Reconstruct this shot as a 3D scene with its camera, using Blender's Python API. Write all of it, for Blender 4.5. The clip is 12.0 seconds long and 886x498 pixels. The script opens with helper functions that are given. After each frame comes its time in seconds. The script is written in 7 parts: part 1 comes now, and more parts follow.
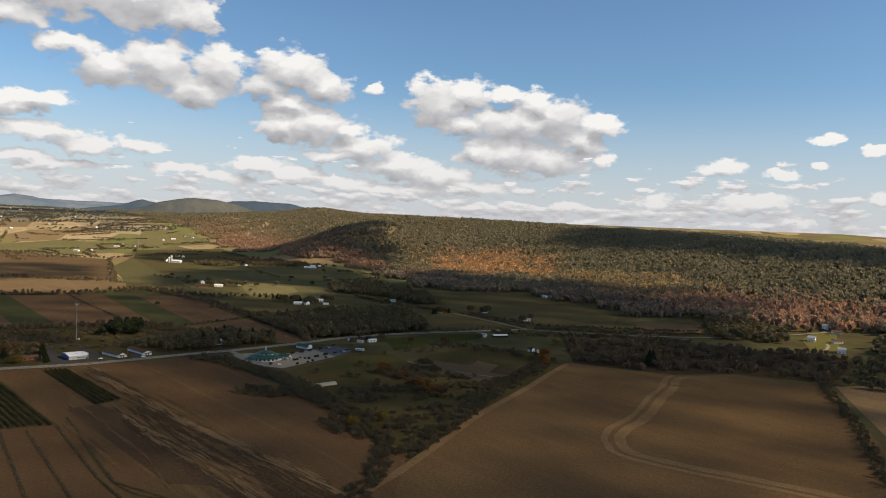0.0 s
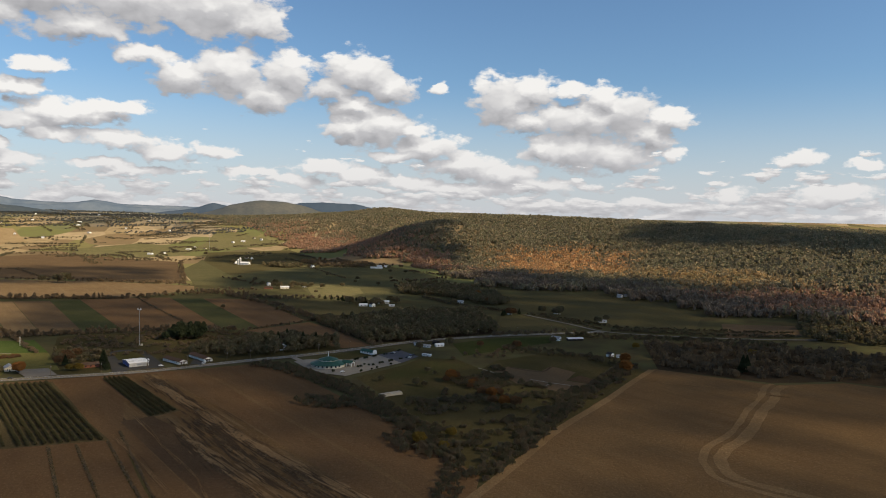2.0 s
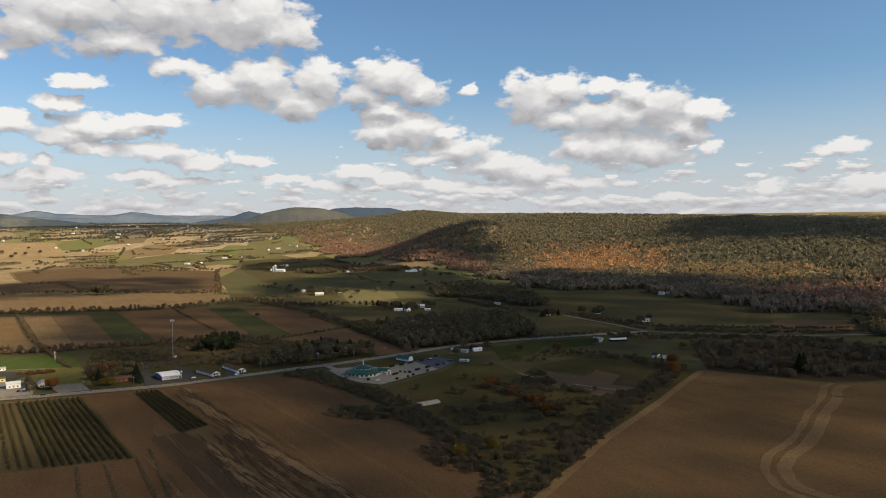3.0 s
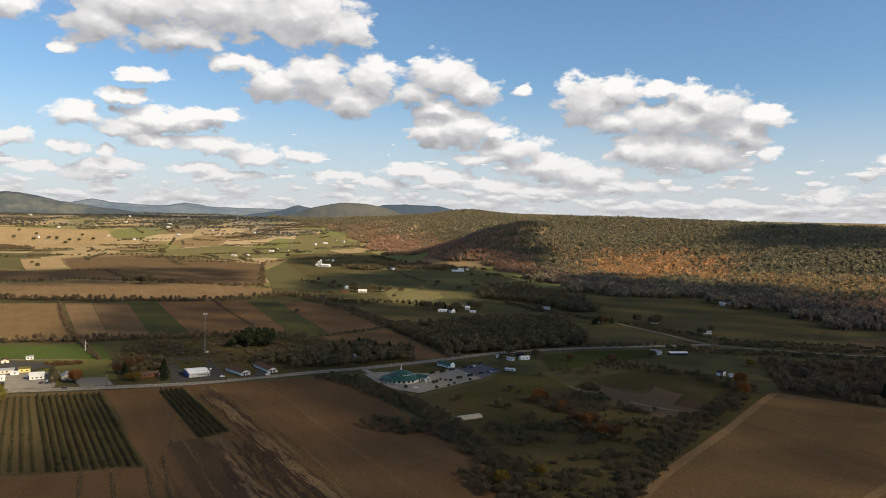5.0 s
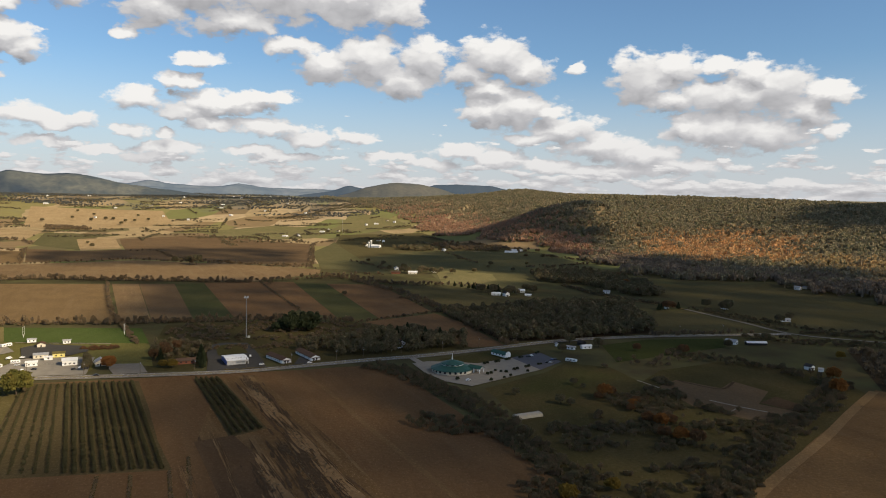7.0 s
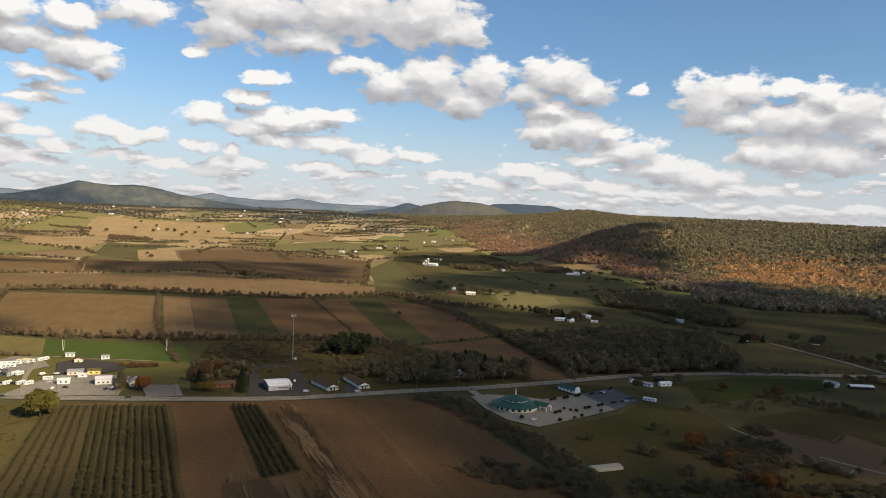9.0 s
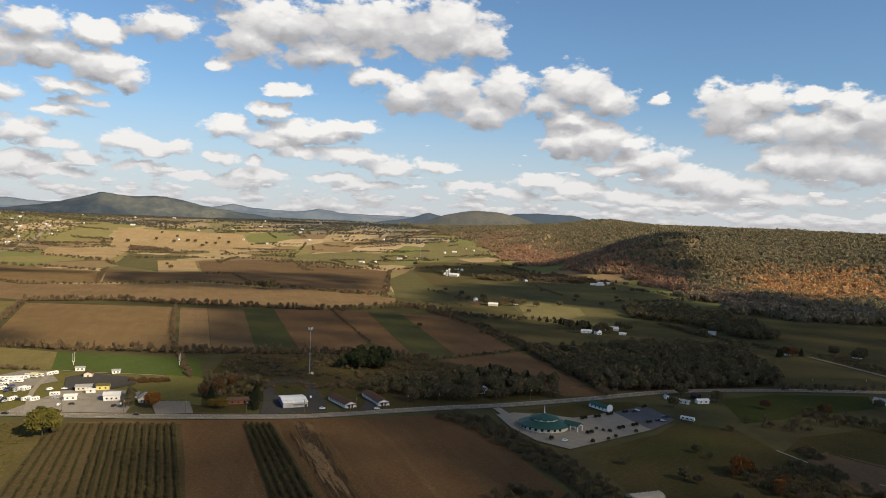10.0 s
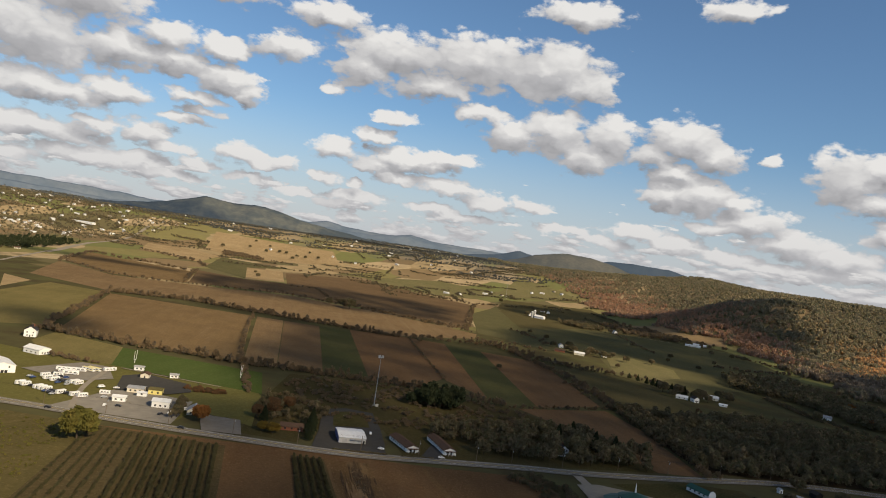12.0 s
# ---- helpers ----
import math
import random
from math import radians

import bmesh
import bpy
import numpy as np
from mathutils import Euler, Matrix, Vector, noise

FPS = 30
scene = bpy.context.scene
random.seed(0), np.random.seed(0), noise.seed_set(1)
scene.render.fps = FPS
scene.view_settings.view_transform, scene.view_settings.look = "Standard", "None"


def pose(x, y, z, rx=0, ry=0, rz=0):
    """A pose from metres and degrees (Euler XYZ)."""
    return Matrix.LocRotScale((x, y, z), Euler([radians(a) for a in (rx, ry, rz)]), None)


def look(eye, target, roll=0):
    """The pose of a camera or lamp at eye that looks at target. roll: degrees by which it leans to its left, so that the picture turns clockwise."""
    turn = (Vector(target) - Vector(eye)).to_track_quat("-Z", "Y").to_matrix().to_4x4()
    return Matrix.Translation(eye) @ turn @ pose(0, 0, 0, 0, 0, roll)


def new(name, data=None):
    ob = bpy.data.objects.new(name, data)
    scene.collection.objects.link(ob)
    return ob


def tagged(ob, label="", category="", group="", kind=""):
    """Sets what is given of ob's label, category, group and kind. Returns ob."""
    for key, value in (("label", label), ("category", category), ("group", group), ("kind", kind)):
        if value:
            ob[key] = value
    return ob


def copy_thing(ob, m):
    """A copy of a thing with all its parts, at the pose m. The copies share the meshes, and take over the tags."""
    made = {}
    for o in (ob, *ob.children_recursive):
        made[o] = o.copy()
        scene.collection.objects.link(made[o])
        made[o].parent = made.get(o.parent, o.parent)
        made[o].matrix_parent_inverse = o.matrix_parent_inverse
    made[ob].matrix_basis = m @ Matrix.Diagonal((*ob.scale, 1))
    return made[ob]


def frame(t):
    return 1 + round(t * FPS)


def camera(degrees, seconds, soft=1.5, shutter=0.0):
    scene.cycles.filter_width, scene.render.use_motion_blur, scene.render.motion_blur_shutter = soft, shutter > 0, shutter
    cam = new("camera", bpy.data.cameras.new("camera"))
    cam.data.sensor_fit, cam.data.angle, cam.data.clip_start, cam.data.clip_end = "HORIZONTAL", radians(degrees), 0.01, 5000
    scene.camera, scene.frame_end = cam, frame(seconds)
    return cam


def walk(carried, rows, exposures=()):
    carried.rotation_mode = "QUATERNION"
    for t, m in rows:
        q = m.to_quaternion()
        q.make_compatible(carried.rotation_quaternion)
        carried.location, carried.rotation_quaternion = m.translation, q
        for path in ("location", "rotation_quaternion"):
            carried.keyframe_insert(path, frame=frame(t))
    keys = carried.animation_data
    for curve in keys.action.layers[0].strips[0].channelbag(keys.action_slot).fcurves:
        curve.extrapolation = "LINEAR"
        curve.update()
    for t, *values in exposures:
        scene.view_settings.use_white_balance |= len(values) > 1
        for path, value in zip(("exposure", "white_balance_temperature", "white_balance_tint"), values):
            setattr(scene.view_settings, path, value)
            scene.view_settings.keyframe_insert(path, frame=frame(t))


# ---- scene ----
cam = camera(62.05, 12.0, soft=1.0)
walk(cam, [
    (0.0, look((44.13, -867.28, 159.52), (84.516, -775.866, 155.975), 2.26)),
    (0.5, look((48.66, -854.71, 159.08), (87.017, -762.429, 155.551), 2.51)),
    (1.0, look((53.16, -842.15, 158.66), (90.041, -749.297, 154.292), 1.98)),
    (1.5, look((57.62, -829.57, 158.27), (90.587, -735.310, 153.002), 2.03)),
    (2.0, look((61.99, -816.97, 157.88), (93.946, -722.298, 153.873), 1.25)),
    (2.5, look((66.29, -804.30, 157.48), (96.227, -708.921, 154.984), 1.35)),
    (3.0, look((70.52, -791.52, 157.09), (97.967, -695.438, 153.280), -0.59)),
    (5.0, look((86.10, -737.33, 154.31), (107.210, -639.666, 150.413), 1.16)),
    (5.5, look((88.98, -722.84, 153.31), (107.986, -624.686, 151.337), 1.02)),
    (6.0, look((91.66, -708.16, 152.29), (109.702, -609.879, 148.440), 1.51)),
    (6.5, look((94.14, -693.29, 151.27), (109.592, -594.733, 144.412), 1.20)),
    (8.5, look((97.92, -629.35, 148.02), (108.701, -530.033, 143.486), 1.77)),
    (9.0, look((98.05, -613.39, 146.96), (104.592, -513.692, 142.716), 2.27)),
    (9.5, look((98.02, -597.44, 145.86), (102.459, -497.616, 142.008), 1.98)),
    (10.0, look((97.79, -581.50, 144.74), (101.521, -481.613, 141.799), 2.08)),
    (10.5, look((97.37, -565.54, 143.62), (96.817, -465.600, 140.092), 4.42)),
    (11.0, look((96.89, -549.58, 142.49), (93.210, -449.738, 138.357), 5.50)),
    (11.5, look((96.41, -533.66, 141.29), (88.769, -433.989, 138.603), 4.61)),
    (12.0, look((95.93, -517.74, 140.03), (87.311, -418.116, 140.802), 8.47)),
], [(0.0, 0.38, 6580, 10), (3.0, 0.33, 6580, 10), (5.0, 0.46, 6580, 10), (5.5, 0.4, 6580, 10), (6.5, 0.33, 6580, 10), (8.5, 0.43, 6580, 10), (9.5, 0.41, 6580, 10), (10.5, 0.3, 6580, 10), (12.0, 0.16, 6580, 10)])

# ---- light: afternoon sun from behind on the right, broken cumulus ----
SUN_AZ, SUN_EL = radians(130), radians(33)      # azimuth from +y towards +x
world = bpy.data.worlds.new("world")
scene.world = world
world.use_nodes = True
wn, wl = world.node_tree.nodes, world.node_tree.links
wn.clear()


def node(tree, kind, **values):
    """A shader node; values set its properties, or its inputs by number (i0, i1, ...)."""
    n = tree.nodes.new(kind)
    for key, value in values.items():
        if key[0] == "i" and key[1:].isdigit():
            if isinstance(value, bpy.types.NodeSocket):
                tree.links.new(value, n.inputs[int(key[1:])])
            else:
                n.inputs[int(key[1:])].default_value = value
        elif key == "operation":
            n.operation = value
        elif key == "blend":
            n.blend_type = value
        elif key == "data_type":
            n.data_type = value
        elif key == "vector_type":
            n.vector_type = value
    return n


def maths(tree, op, a, b=0.0, c=0.0, clamp=False):
    n = node(tree, "ShaderNodeMath", operation=op, i0=a, i1=b, i2=c)
    n.use_clamp = clamp
    return n.outputs[0]


# each cumulus: azimuth, height, half width and half height of its heaps, in degrees
BANK_OVERHEAD = [(-10.2, 14.5, 5.7, 1.8), (-4.3, 14.9, 5.7, 2.0), (1.1, 14.8, 5.0, 2.4), (4.3, 14.1, 2.4, 1.6), (-7.6, 12.7, 3.7, 1.1), (-13.0, 13.3, 2.7, 1.8), (-15.0, 11.2, 1.1, 0.5), (-10.1, 9.8, 2.2, 0.5)]
BANK_MIDDLE = [(-3.7, 11.1, 2.0, 0.9), (-0.9, 9.9, 2.7, 1.3), (2.4, 10.4, 2.9, 1.8), (5.0, 8.9, 2.7, 1.5), (6.5, 10.5, 2.2, 1.6), (11.9, 10.8, 3.3, 1.7), (14.2, 9.9, 2.6, 1.4), (9.8, 9.6, 2.2, 1.1), (11.5, 8.6, 2.6, 0.7), (13.1, 7.0, 3.7, 1.6), (11.2, 6.8, 2.0, 1.1), (16.0, 6.8, 1.7, 0.7), (18.1, 10.1, 0.8, 0.6)]
BANK_TRAIL = [(17.1, 5.5, 3.1, 1.1), (15.1, 4.8, 3.1, 0.6), (20.0, 4.2, 3.7, 1.1), (23.1, 3.5, 3.4, 1.0), (26.0, 2.8, 2.9, 0.7), (22.0, 2.5, 4.8, 0.5), (9.4, 3.7, 2.5, 0.6), (12.2, 3.3, 2.6, 0.7), (7.5, 2.8, 2.6, 0.5), (15.6, 2.8, 3.1, 0.6), (18.5, 2.3, 3.5, 0.4)]
BANK_RIDGE = [(23.1, 9.0, 2.7, 2.1), (25.3, 9.9, 2.0, 1.1), (24.9, 7.5, 2.6, 1.0), (28.2, 9.9, 1.8, 0.6), (30.5, 9.3, 1.6, 1.1), (29.2, 7.8, 4.2, 1.8), (32.4, 8.2, 2.5, 1.8), (28.4, 5.4, 3.6, 1.6), (31.7, 5.0, 3.5, 1.4), (26.4, 5.8, 1.8, 0.7), (35.1, 7.8, 2.0, 0.9), (36.0, 5.1, 0.9, 0.6), (34.2, 6.6, 1.8, 1.3)]
BANK_VALLEY = [(-14.3, 6.8, 1.8, 0.9), (-11.3, 8.2, 1.8, 0.6), (-8.3, 6.8, 4.4, 0.9), (-11.2, 6.0, 2.3, 0.7), (-5.3, 7.3, 2.3, 0.6), (-9.1, 5.3, 2.3, 0.6), (-5.2, 5.2, 3.6, 0.7), (-6.0, 3.5, 2.1, 0.5), (-2.0, 4.4, 2.7, 0.7), (1.0, 4.6, 2.2, 0.6), (-3.9, 3.2, 3.5, 0.4), (3.9, 3.3, 2.2, 0.4), (-14.6, 4.6, 1.3, 0.6), (-12.4, 4.5, 1.1, 0.4), (-16.8, 3.1, 1.6, 0.4), (-12.2, 3.5, 2.7, 0.6), (-13.2, 2.7, 2.6, 0.4)]
BANK_FARM = [(-21.2, 5.2, 2.0, 0.8), (-18.1, 5.1, 1.2, 0.7), (-19.8, 4.7, 2.2, 0.4), (-24.2, 4.0, 1.8, 0.4), (-26.3, 2.9, 3.1, 0.5), (-20.2, 3.6, 1.8, 0.4), (-26.7, 11.1, 3.2, 1.2), (-23.6, 12.5, 2.3, 0.9), (-27.4, 12.5, 2.6, 1.1), (-19.3, 13.6, 2.7, 1.1), (-22.9, 10.4, 2.7, 1.2), (-25.0, 8.7, 2.2, 0.7), (-21.1, 9.7, 1.3, 0.8), (-25.3, 7.0, 2.2, 0.4), (-24.3, 7.8, 1.6, 0.4), (-27.9, 5.6, 1.8, 0.9), (-26.6, 4.7, 2.2, 0.5), (-27.9, 3.6, 2.2, 0.6)]
BANK_TOWN = [(-35.6, 10.5, 4.8, 2.4), (-30.4, 11.0, 3.4, 1.4), (-33.0, 14.0, 4.4, 1.8), (-34.5, 7.2, 4.8, 1.2), (-30.0, 8.0, 2.6, 0.9), (-34.8, 4.6, 5.2, 0.9), (-31.0, 5.6, 2.4, 0.6), (-31.0, 3.3, 4.6, 0.7), (-38.0, 2.6, 4.6, 0.6), (3.0, 19.2, 3.5, 1.1), (14.5, 20.1, 2.6, 0.9), (-16.0, 16.4, 3.2, 1.0), (-24.5, 17.0, 4.4, 1.4)]
BANK_EAST = [(51.0, 6.6, 1.1, 0.4), (53.9, 6.0, 0.7, 0.5), (50.6, 4.9, 0.5, 0.3), (44.4, 4.7, 1.7, 0.6), (48.3, 4.3, 1.2, 0.4), (40.0, 2.1, 1.7, 0.7), (46.8, 2.3, 2.7, 0.9), (33.1, 1.6, 1.6, 0.4), (54.2, 2.8, 0.9, 0.6), (49.0, 1.0, 2.0, 0.6)]
# the rest of the sky round about, out of a seeded scatter
heaps = BANK_OVERHEAD + BANK_MIDDLE + BANK_TRAIL + BANK_RIDGE + BANK_VALLEY + BANK_FARM + BANK_TOWN + BANK_EAST
scatter = random.Random(5)
for _ in range(5):
    heaps.append((scatter.uniform(75, 270), scatter.uniform(6, 30), scatter.uniform(6, 14), scatter.uniform(2, 5)))


wt = world.node_tree
way = node(wt, "ShaderNodeTexCoord").outputs["Generated"]
xyz = node(wt, "ShaderNodeSeparateXYZ", i0=way)
az_deg = maths(wt, "MULTIPLY", maths(wt, "ARCTAN2", xyz.outputs[0], xyz.outputs[1]), 57.2958)
az_deg = maths(wt, "ADD", az_deg, maths(wt, "MULTIPLY", maths(wt, "LESS_THAN", az_deg, -80.0), 360.0))
el_deg = maths(wt, "MULTIPLY", maths(wt, "ARCSINE", xyz.outputs[2]), 57.2958)
place = node(wt, "ShaderNodeCombineXYZ", i0=az_deg, i1=el_deg).outputs[0]


def stretched(by):
    return node(wt, "ShaderNodeVectorMath", operation="MULTIPLY", i0=place, i1=by).outputs[0]


# low clouds are seen edge on: the grain is stretched sideways
billow = node(wt, "ShaderNodeTexNoise", i0=stretched((0.42, 0.75, 1.0)), i2=1.6, i3=6.0, i4=0.62).outputs[0]
warp = node(wt, "ShaderNodeTexNoise", i0=stretched((0.55, 0.9, 1.0)), i2=1.0, i3=3.0, i4=0.55)
push = node(wt, "ShaderNodeVectorMath", operation="SUBTRACT", i0=warp.outputs[1], i1=(0.5, 0.5, 0.5)).outputs[0]
push = node(wt, "ShaderNodeVectorMath", operation="MULTIPLY", i0=push, i1=(2.6, 1.3, 0.0)).outputs[0]
moved = node(wt, "ShaderNodeVectorMath", operation="ADD", i0=place, i1=push).outputs[0]


def nearest_heap(at):
    """How far a place lies from the middle of the nearest heap; 1 on its rim."""
    nearest = None
    for k, (az, el, rx, ry) in enumerate(heaps):
        if k and k % 24 == 0:
            # one bank after the other, to spare the shader's memory
            at = node(wt, "ShaderNodeVectorMath", operation="MULTIPLY_ADD", i0=nearest, i1=(1e-7, 1e-7, 0.0), i2=at).outputs[0]
        m = wt.nodes.new("ShaderNodeMapping")
        m.vector_type = "TEXTURE"
        m.inputs[1].default_value, m.inputs[3].default_value = (az, el, 0), (rx * 1.08, ry * 1.12, 1)
        wt.links.new(at, m.inputs[0])
        d = node(wt, "ShaderNodeVectorMath", operation="LENGTH", i0=m.outputs[0]).outputs["Value"]
        nearest = d if nearest is None else maths(wt, "SMOOTH_MIN", nearest, d, 0.12)
    return nearest


nearest = nearest_heap(moved)
higher = node(wt, "ShaderNodeVectorMath", operation="MULTIPLY_ADD", i0=nearest, i1=(1e-7, 1e-7, 0.0), i2=moved).outputs[0]
over_it = nearest_heap(node(wt, "ShaderNodeVectorMath", operation="ADD", i0=higher, i1=(0.2, 0.9, 0.0)).outputs[0])
rise = maths(wt, "MULTIPLY", maths(wt, "SUBTRACT", over_it, nearest), 1.3)
dens = maths(wt, "SUBTRACT", 1.08, nearest)
# rows of small far cumulus along the horizon
low_at = stretched((0.34, 1.25, 1.0))
low = node(wt, "ShaderNodeTexNoise", i0=low_at, i2=1.0, i3=5.0, i4=0.55).outputs[0]
low_up = node(wt, "ShaderNodeVectorMath", operation="ADD", i0=low_at, i1=(0.0, 0.35, 0.0)).outputs[0]
low_over = node(wt, "ShaderNodeTexNoise", i0=low_up, i2=1.0, i3=5.0, i4=0.55).outputs[0]
fade = node(wt, "ShaderNodeMapRange", i0=el_deg, i1=8.0, i2=1.2, i3=-1.3, i4=0.42).outputs[0]
bank = maths(wt, "ADD", maths(wt, "MULTIPLY", maths(wt, "SUBTRACT", low, 0.5), 4.6), fade)
in_bank = maths(wt, "MULTIPLY_ADD", maths(wt, "SUBTRACT", bank, dens), 3.0, 0.5, clamp=True)
bank_rise = maths(wt, "MULTIPLY", maths(wt, "SUBTRACT", low, low_over), 5.0)
rise = maths(wt, "MULTIPLY_ADD", maths(wt, "SUBTRACT", bank_rise, rise), in_bank, rise)
dens = maths(wt, "MAXIMUM", dens, bank)
# broken cover overhead
roof = node(wt, "ShaderNodeMapRange", i0=el_deg, i1=24.0, i2=48.0, i3=-3.0, i4=0.25).outputs[0]
dens = maths(wt, "MAXIMUM", dens, roof)
# cauliflower heads: rounded cells on the heaps, with finer noise on them
knob = None
for scale, part_of in ((0.8, 0.55), (2.0, 0.42)):
    heads = node(wt, "ShaderNodeTexVoronoi", i0=node(wt, "ShaderNodeVectorMath", operation="MULTIPLY", i0=moved, i1=(0.50, 0.85, 1.0)).outputs[0])
    heads.feature = "SMOOTH_F1"
    heads.inputs["Scale"].default_value, heads.inputs["Smoothness"].default_value = scale, 0.2
    bump_up = maths(wt, "MULTIPLY", maths(wt, "SUBTRACT", 0.42, heads.outputs["Distance"]), part_of)
    knob = bump_up if knob is None else maths(wt, "ADD", knob, bump_up)
rough = maths(wt, "SUBTRACT", billow, 0.5)
edge = maths(wt, "ADD", maths(wt, "MULTIPLY", rough, 1.25), maths(wt, "MULTIPLY", knob, 0.9))
dens = maths(wt, "ADD", maths(wt, "MAXIMUM", dens, -1.5), edge)
cover = node(wt, "ShaderNodeMapRange", i0=dens, i1=-0.04, i2=0.36)
cover.interpolation_type = "SMOOTHSTEP"
above = node(wt, "ShaderNodeMapRange", i0=el_deg, i1=-0.3, i2=0.4).outputs[0]
cover = maths(wt, "MULTIPLY", cover.outputs[0], above)
# light from high behind: tops and knobs bright, undersides and the deep middle grey
body = maths(wt, "ADD", maths(wt, "MULTIPLY", rise, 0.55), maths(wt, "ADD", maths(wt, "MULTIPLY", knob, 0.55), maths(wt, "MULTIPLY", rough, 0.30)))
lit = maths(wt, "ADD", body, 0.56)
thick = node(wt, "ShaderNodeMapRange", i0=dens, i1=0.5, i2=1.5, i3=0.0, i4=0.12).outputs[0]
under = node(wt, "ShaderNodeMapRange", i0=el_deg, i1=23.0, i2=38.0, i3=0.0, i4=1.0).outputs[0]
lit = maths(wt, "SUBTRACT", maths(wt, "SUBTRACT", lit, thick), under, clamp=True)
tone = wt.nodes.new("ShaderNodeValToRGB")
wt.links.new(lit, tone.inputs[0])
tone.color_ramp.elements[0].color = (0.33, 0.335, 0.36, 1)
tone.color_ramp.elements[1].color = (1.04, 1.03, 1.01, 1)
tone.color_ramp.elements[1].position = 0.86
middle = tone.color_ramp.elements.new(0.48)
middle.color = (0.64, 0.64, 0.66, 1)
sky = wt.nodes.new("ShaderNodeTexSky")
sky.sky_type, sky.sun_disc = "NISHITA", False
sky.sun_elevation, sky.sun_rotation = SUN_EL, SUN_AZ
sky.air_density, sky.dust_density, sky.ozone_density = 1.0, 0.5, 4.0
# pale haze low over the horizon
haze = node(wt, "ShaderNodeMapRange", i0=el_deg, i1=11.0, i2=-1.0, i3=0.0, i4=0.85)
haze.interpolation_type = "SMOOTHSTEP"
veiled = node(wt, "ShaderNodeMix")
wt.links.new(haze.outputs[0], veiled.inputs[0])
veiled.data_type = "RGBA"
deep_blue = node(wt, "ShaderNodeVectorMath", operation="MULTIPLY", i0=sky.outputs[0], i1=(0.90, 1.01, 1.05)).outputs[0]
wt.links.new(deep_blue, veiled.inputs[6])
veiled.inputs[7].default_value = (5.2, 5.35, 5.9, 1)
clear = node(wt, "ShaderNodeBackground", i0=veiled.outputs[2], i1=0.09)
# far rows of cloud are greyed by the air before them
far_row = node(wt, "ShaderNodeMapRange", i0=el_deg, i1=7.0, i2=0.5, i3=0.0, i4=0.5).outputs[0]
greyed = node(wt, "ShaderNodeMix")
greyed.data_type = "RGBA"
wt.links.new(far_row, greyed.inputs[0])
wt.links.new(tone.outputs[0], greyed.inputs[6])
greyed.inputs[7].default_value = (0.66, 0.66, 0.69, 1)
# the cover overhead, out of view, is tinted warm to warm the shaded land
belly = node(wt, "ShaderNodeMix")
belly.data_type = "RGBA"
wt.links.new(under, belly.inputs[0])
wt.links.new(greyed.outputs[2], belly.inputs[6])
belly.inputs[7].default_value = (0.50, 0.43, 0.34, 1)
cloudy = node(wt, "ShaderNodeBackground", i0=belly.outputs[2], i1=maths(wt, "SUBTRACT", 0.68, maths(wt, "MULTIPLY", under, 0.30)))
both = node(wt, "ShaderNodeMixShader", i0=cover, i1=clear.outputs[0], i2=cloudy.outputs[0])
wout = wt.nodes.new("ShaderNodeOutputWorld")
wt.links.new(both.outputs[0], wout.inputs[0])

sun = new("sun", bpy.data.lights.new("sun", "SUN"))
sun.data.energy, sun.data.angle, sun.data.color = 5.0, radians(0.9), (1.0, 0.82, 0.55)
sun.matrix_world = look((math.sin(SUN_AZ) * 100, math.cos(SUN_AZ) * 100, math.tan(SUN_EL) * 100), (0, 0, 0))


# ---- materials ----
def shader(name, rough=0.9, metal=0.0, gloss=0.0):
    m = bpy.data.materials.new(name)
    m.use_nodes = True
    p = m.node_tree.nodes["Principled BSDF"]
    p.inputs["Roughness"].default_value, p.inputs["Metallic"].default_value = rough, metal
    p.inputs["Specular IOR Level"].default_value = gloss
    return m, m.node_tree, p


def mix(tree, factor, a, b, blend="MIX"):
    n = tree.nodes.new("ShaderNodeMix")
    n.data_type, n.blend_type = "RGBA", blend
    for socket, value in ((n.inputs[0], factor), (n.inputs[6], a), (n.inputs[7], b)):
        if isinstance(value, bpy.types.NodeSocket):
            tree.links.new(value, socket)
        else:
            socket.default_value = value if isinstance(value, float) else (*value, 1)
    return n.outputs[2]


def world_place(tree, turn=0.0, stretch=(1, 1, 1)):
    """World position turned about z by some degrees, then scaled."""
    at = tree.nodes.new("ShaderNodeNewGeometry").outputs["Position"]
    if turn:
        m = tree.nodes.new("ShaderNodeMapping")
        m.inputs[2].default_value = (0, 0, radians(turn))
        tree.links.new(at, m.inputs[0])
        at = m.outputs[0]
    return node(tree, "ShaderNodeVectorMath", operation="MULTIPLY", i0=at, i1=stretch).outputs[0]


def fac(tree, at, scale, detail=3.0, lo=0.35, hi=0.65):
    n = node(tree, "ShaderNodeTexNoise", i0=at, i2=scale, i3=detail, i4=0.6)
    return node(tree, "ShaderNodeMapRange", i0=n.outputs[0], i1=lo, i2=hi).outputs[0]


def relief(tree, p, height, strength, distance):
    b = node(tree, "ShaderNodeBump", i0=strength, i1=distance)
    tree.links.new(height, b.inputs["Height"])
    tree.links.new(b.outputs[0], p.inputs["Normal"])


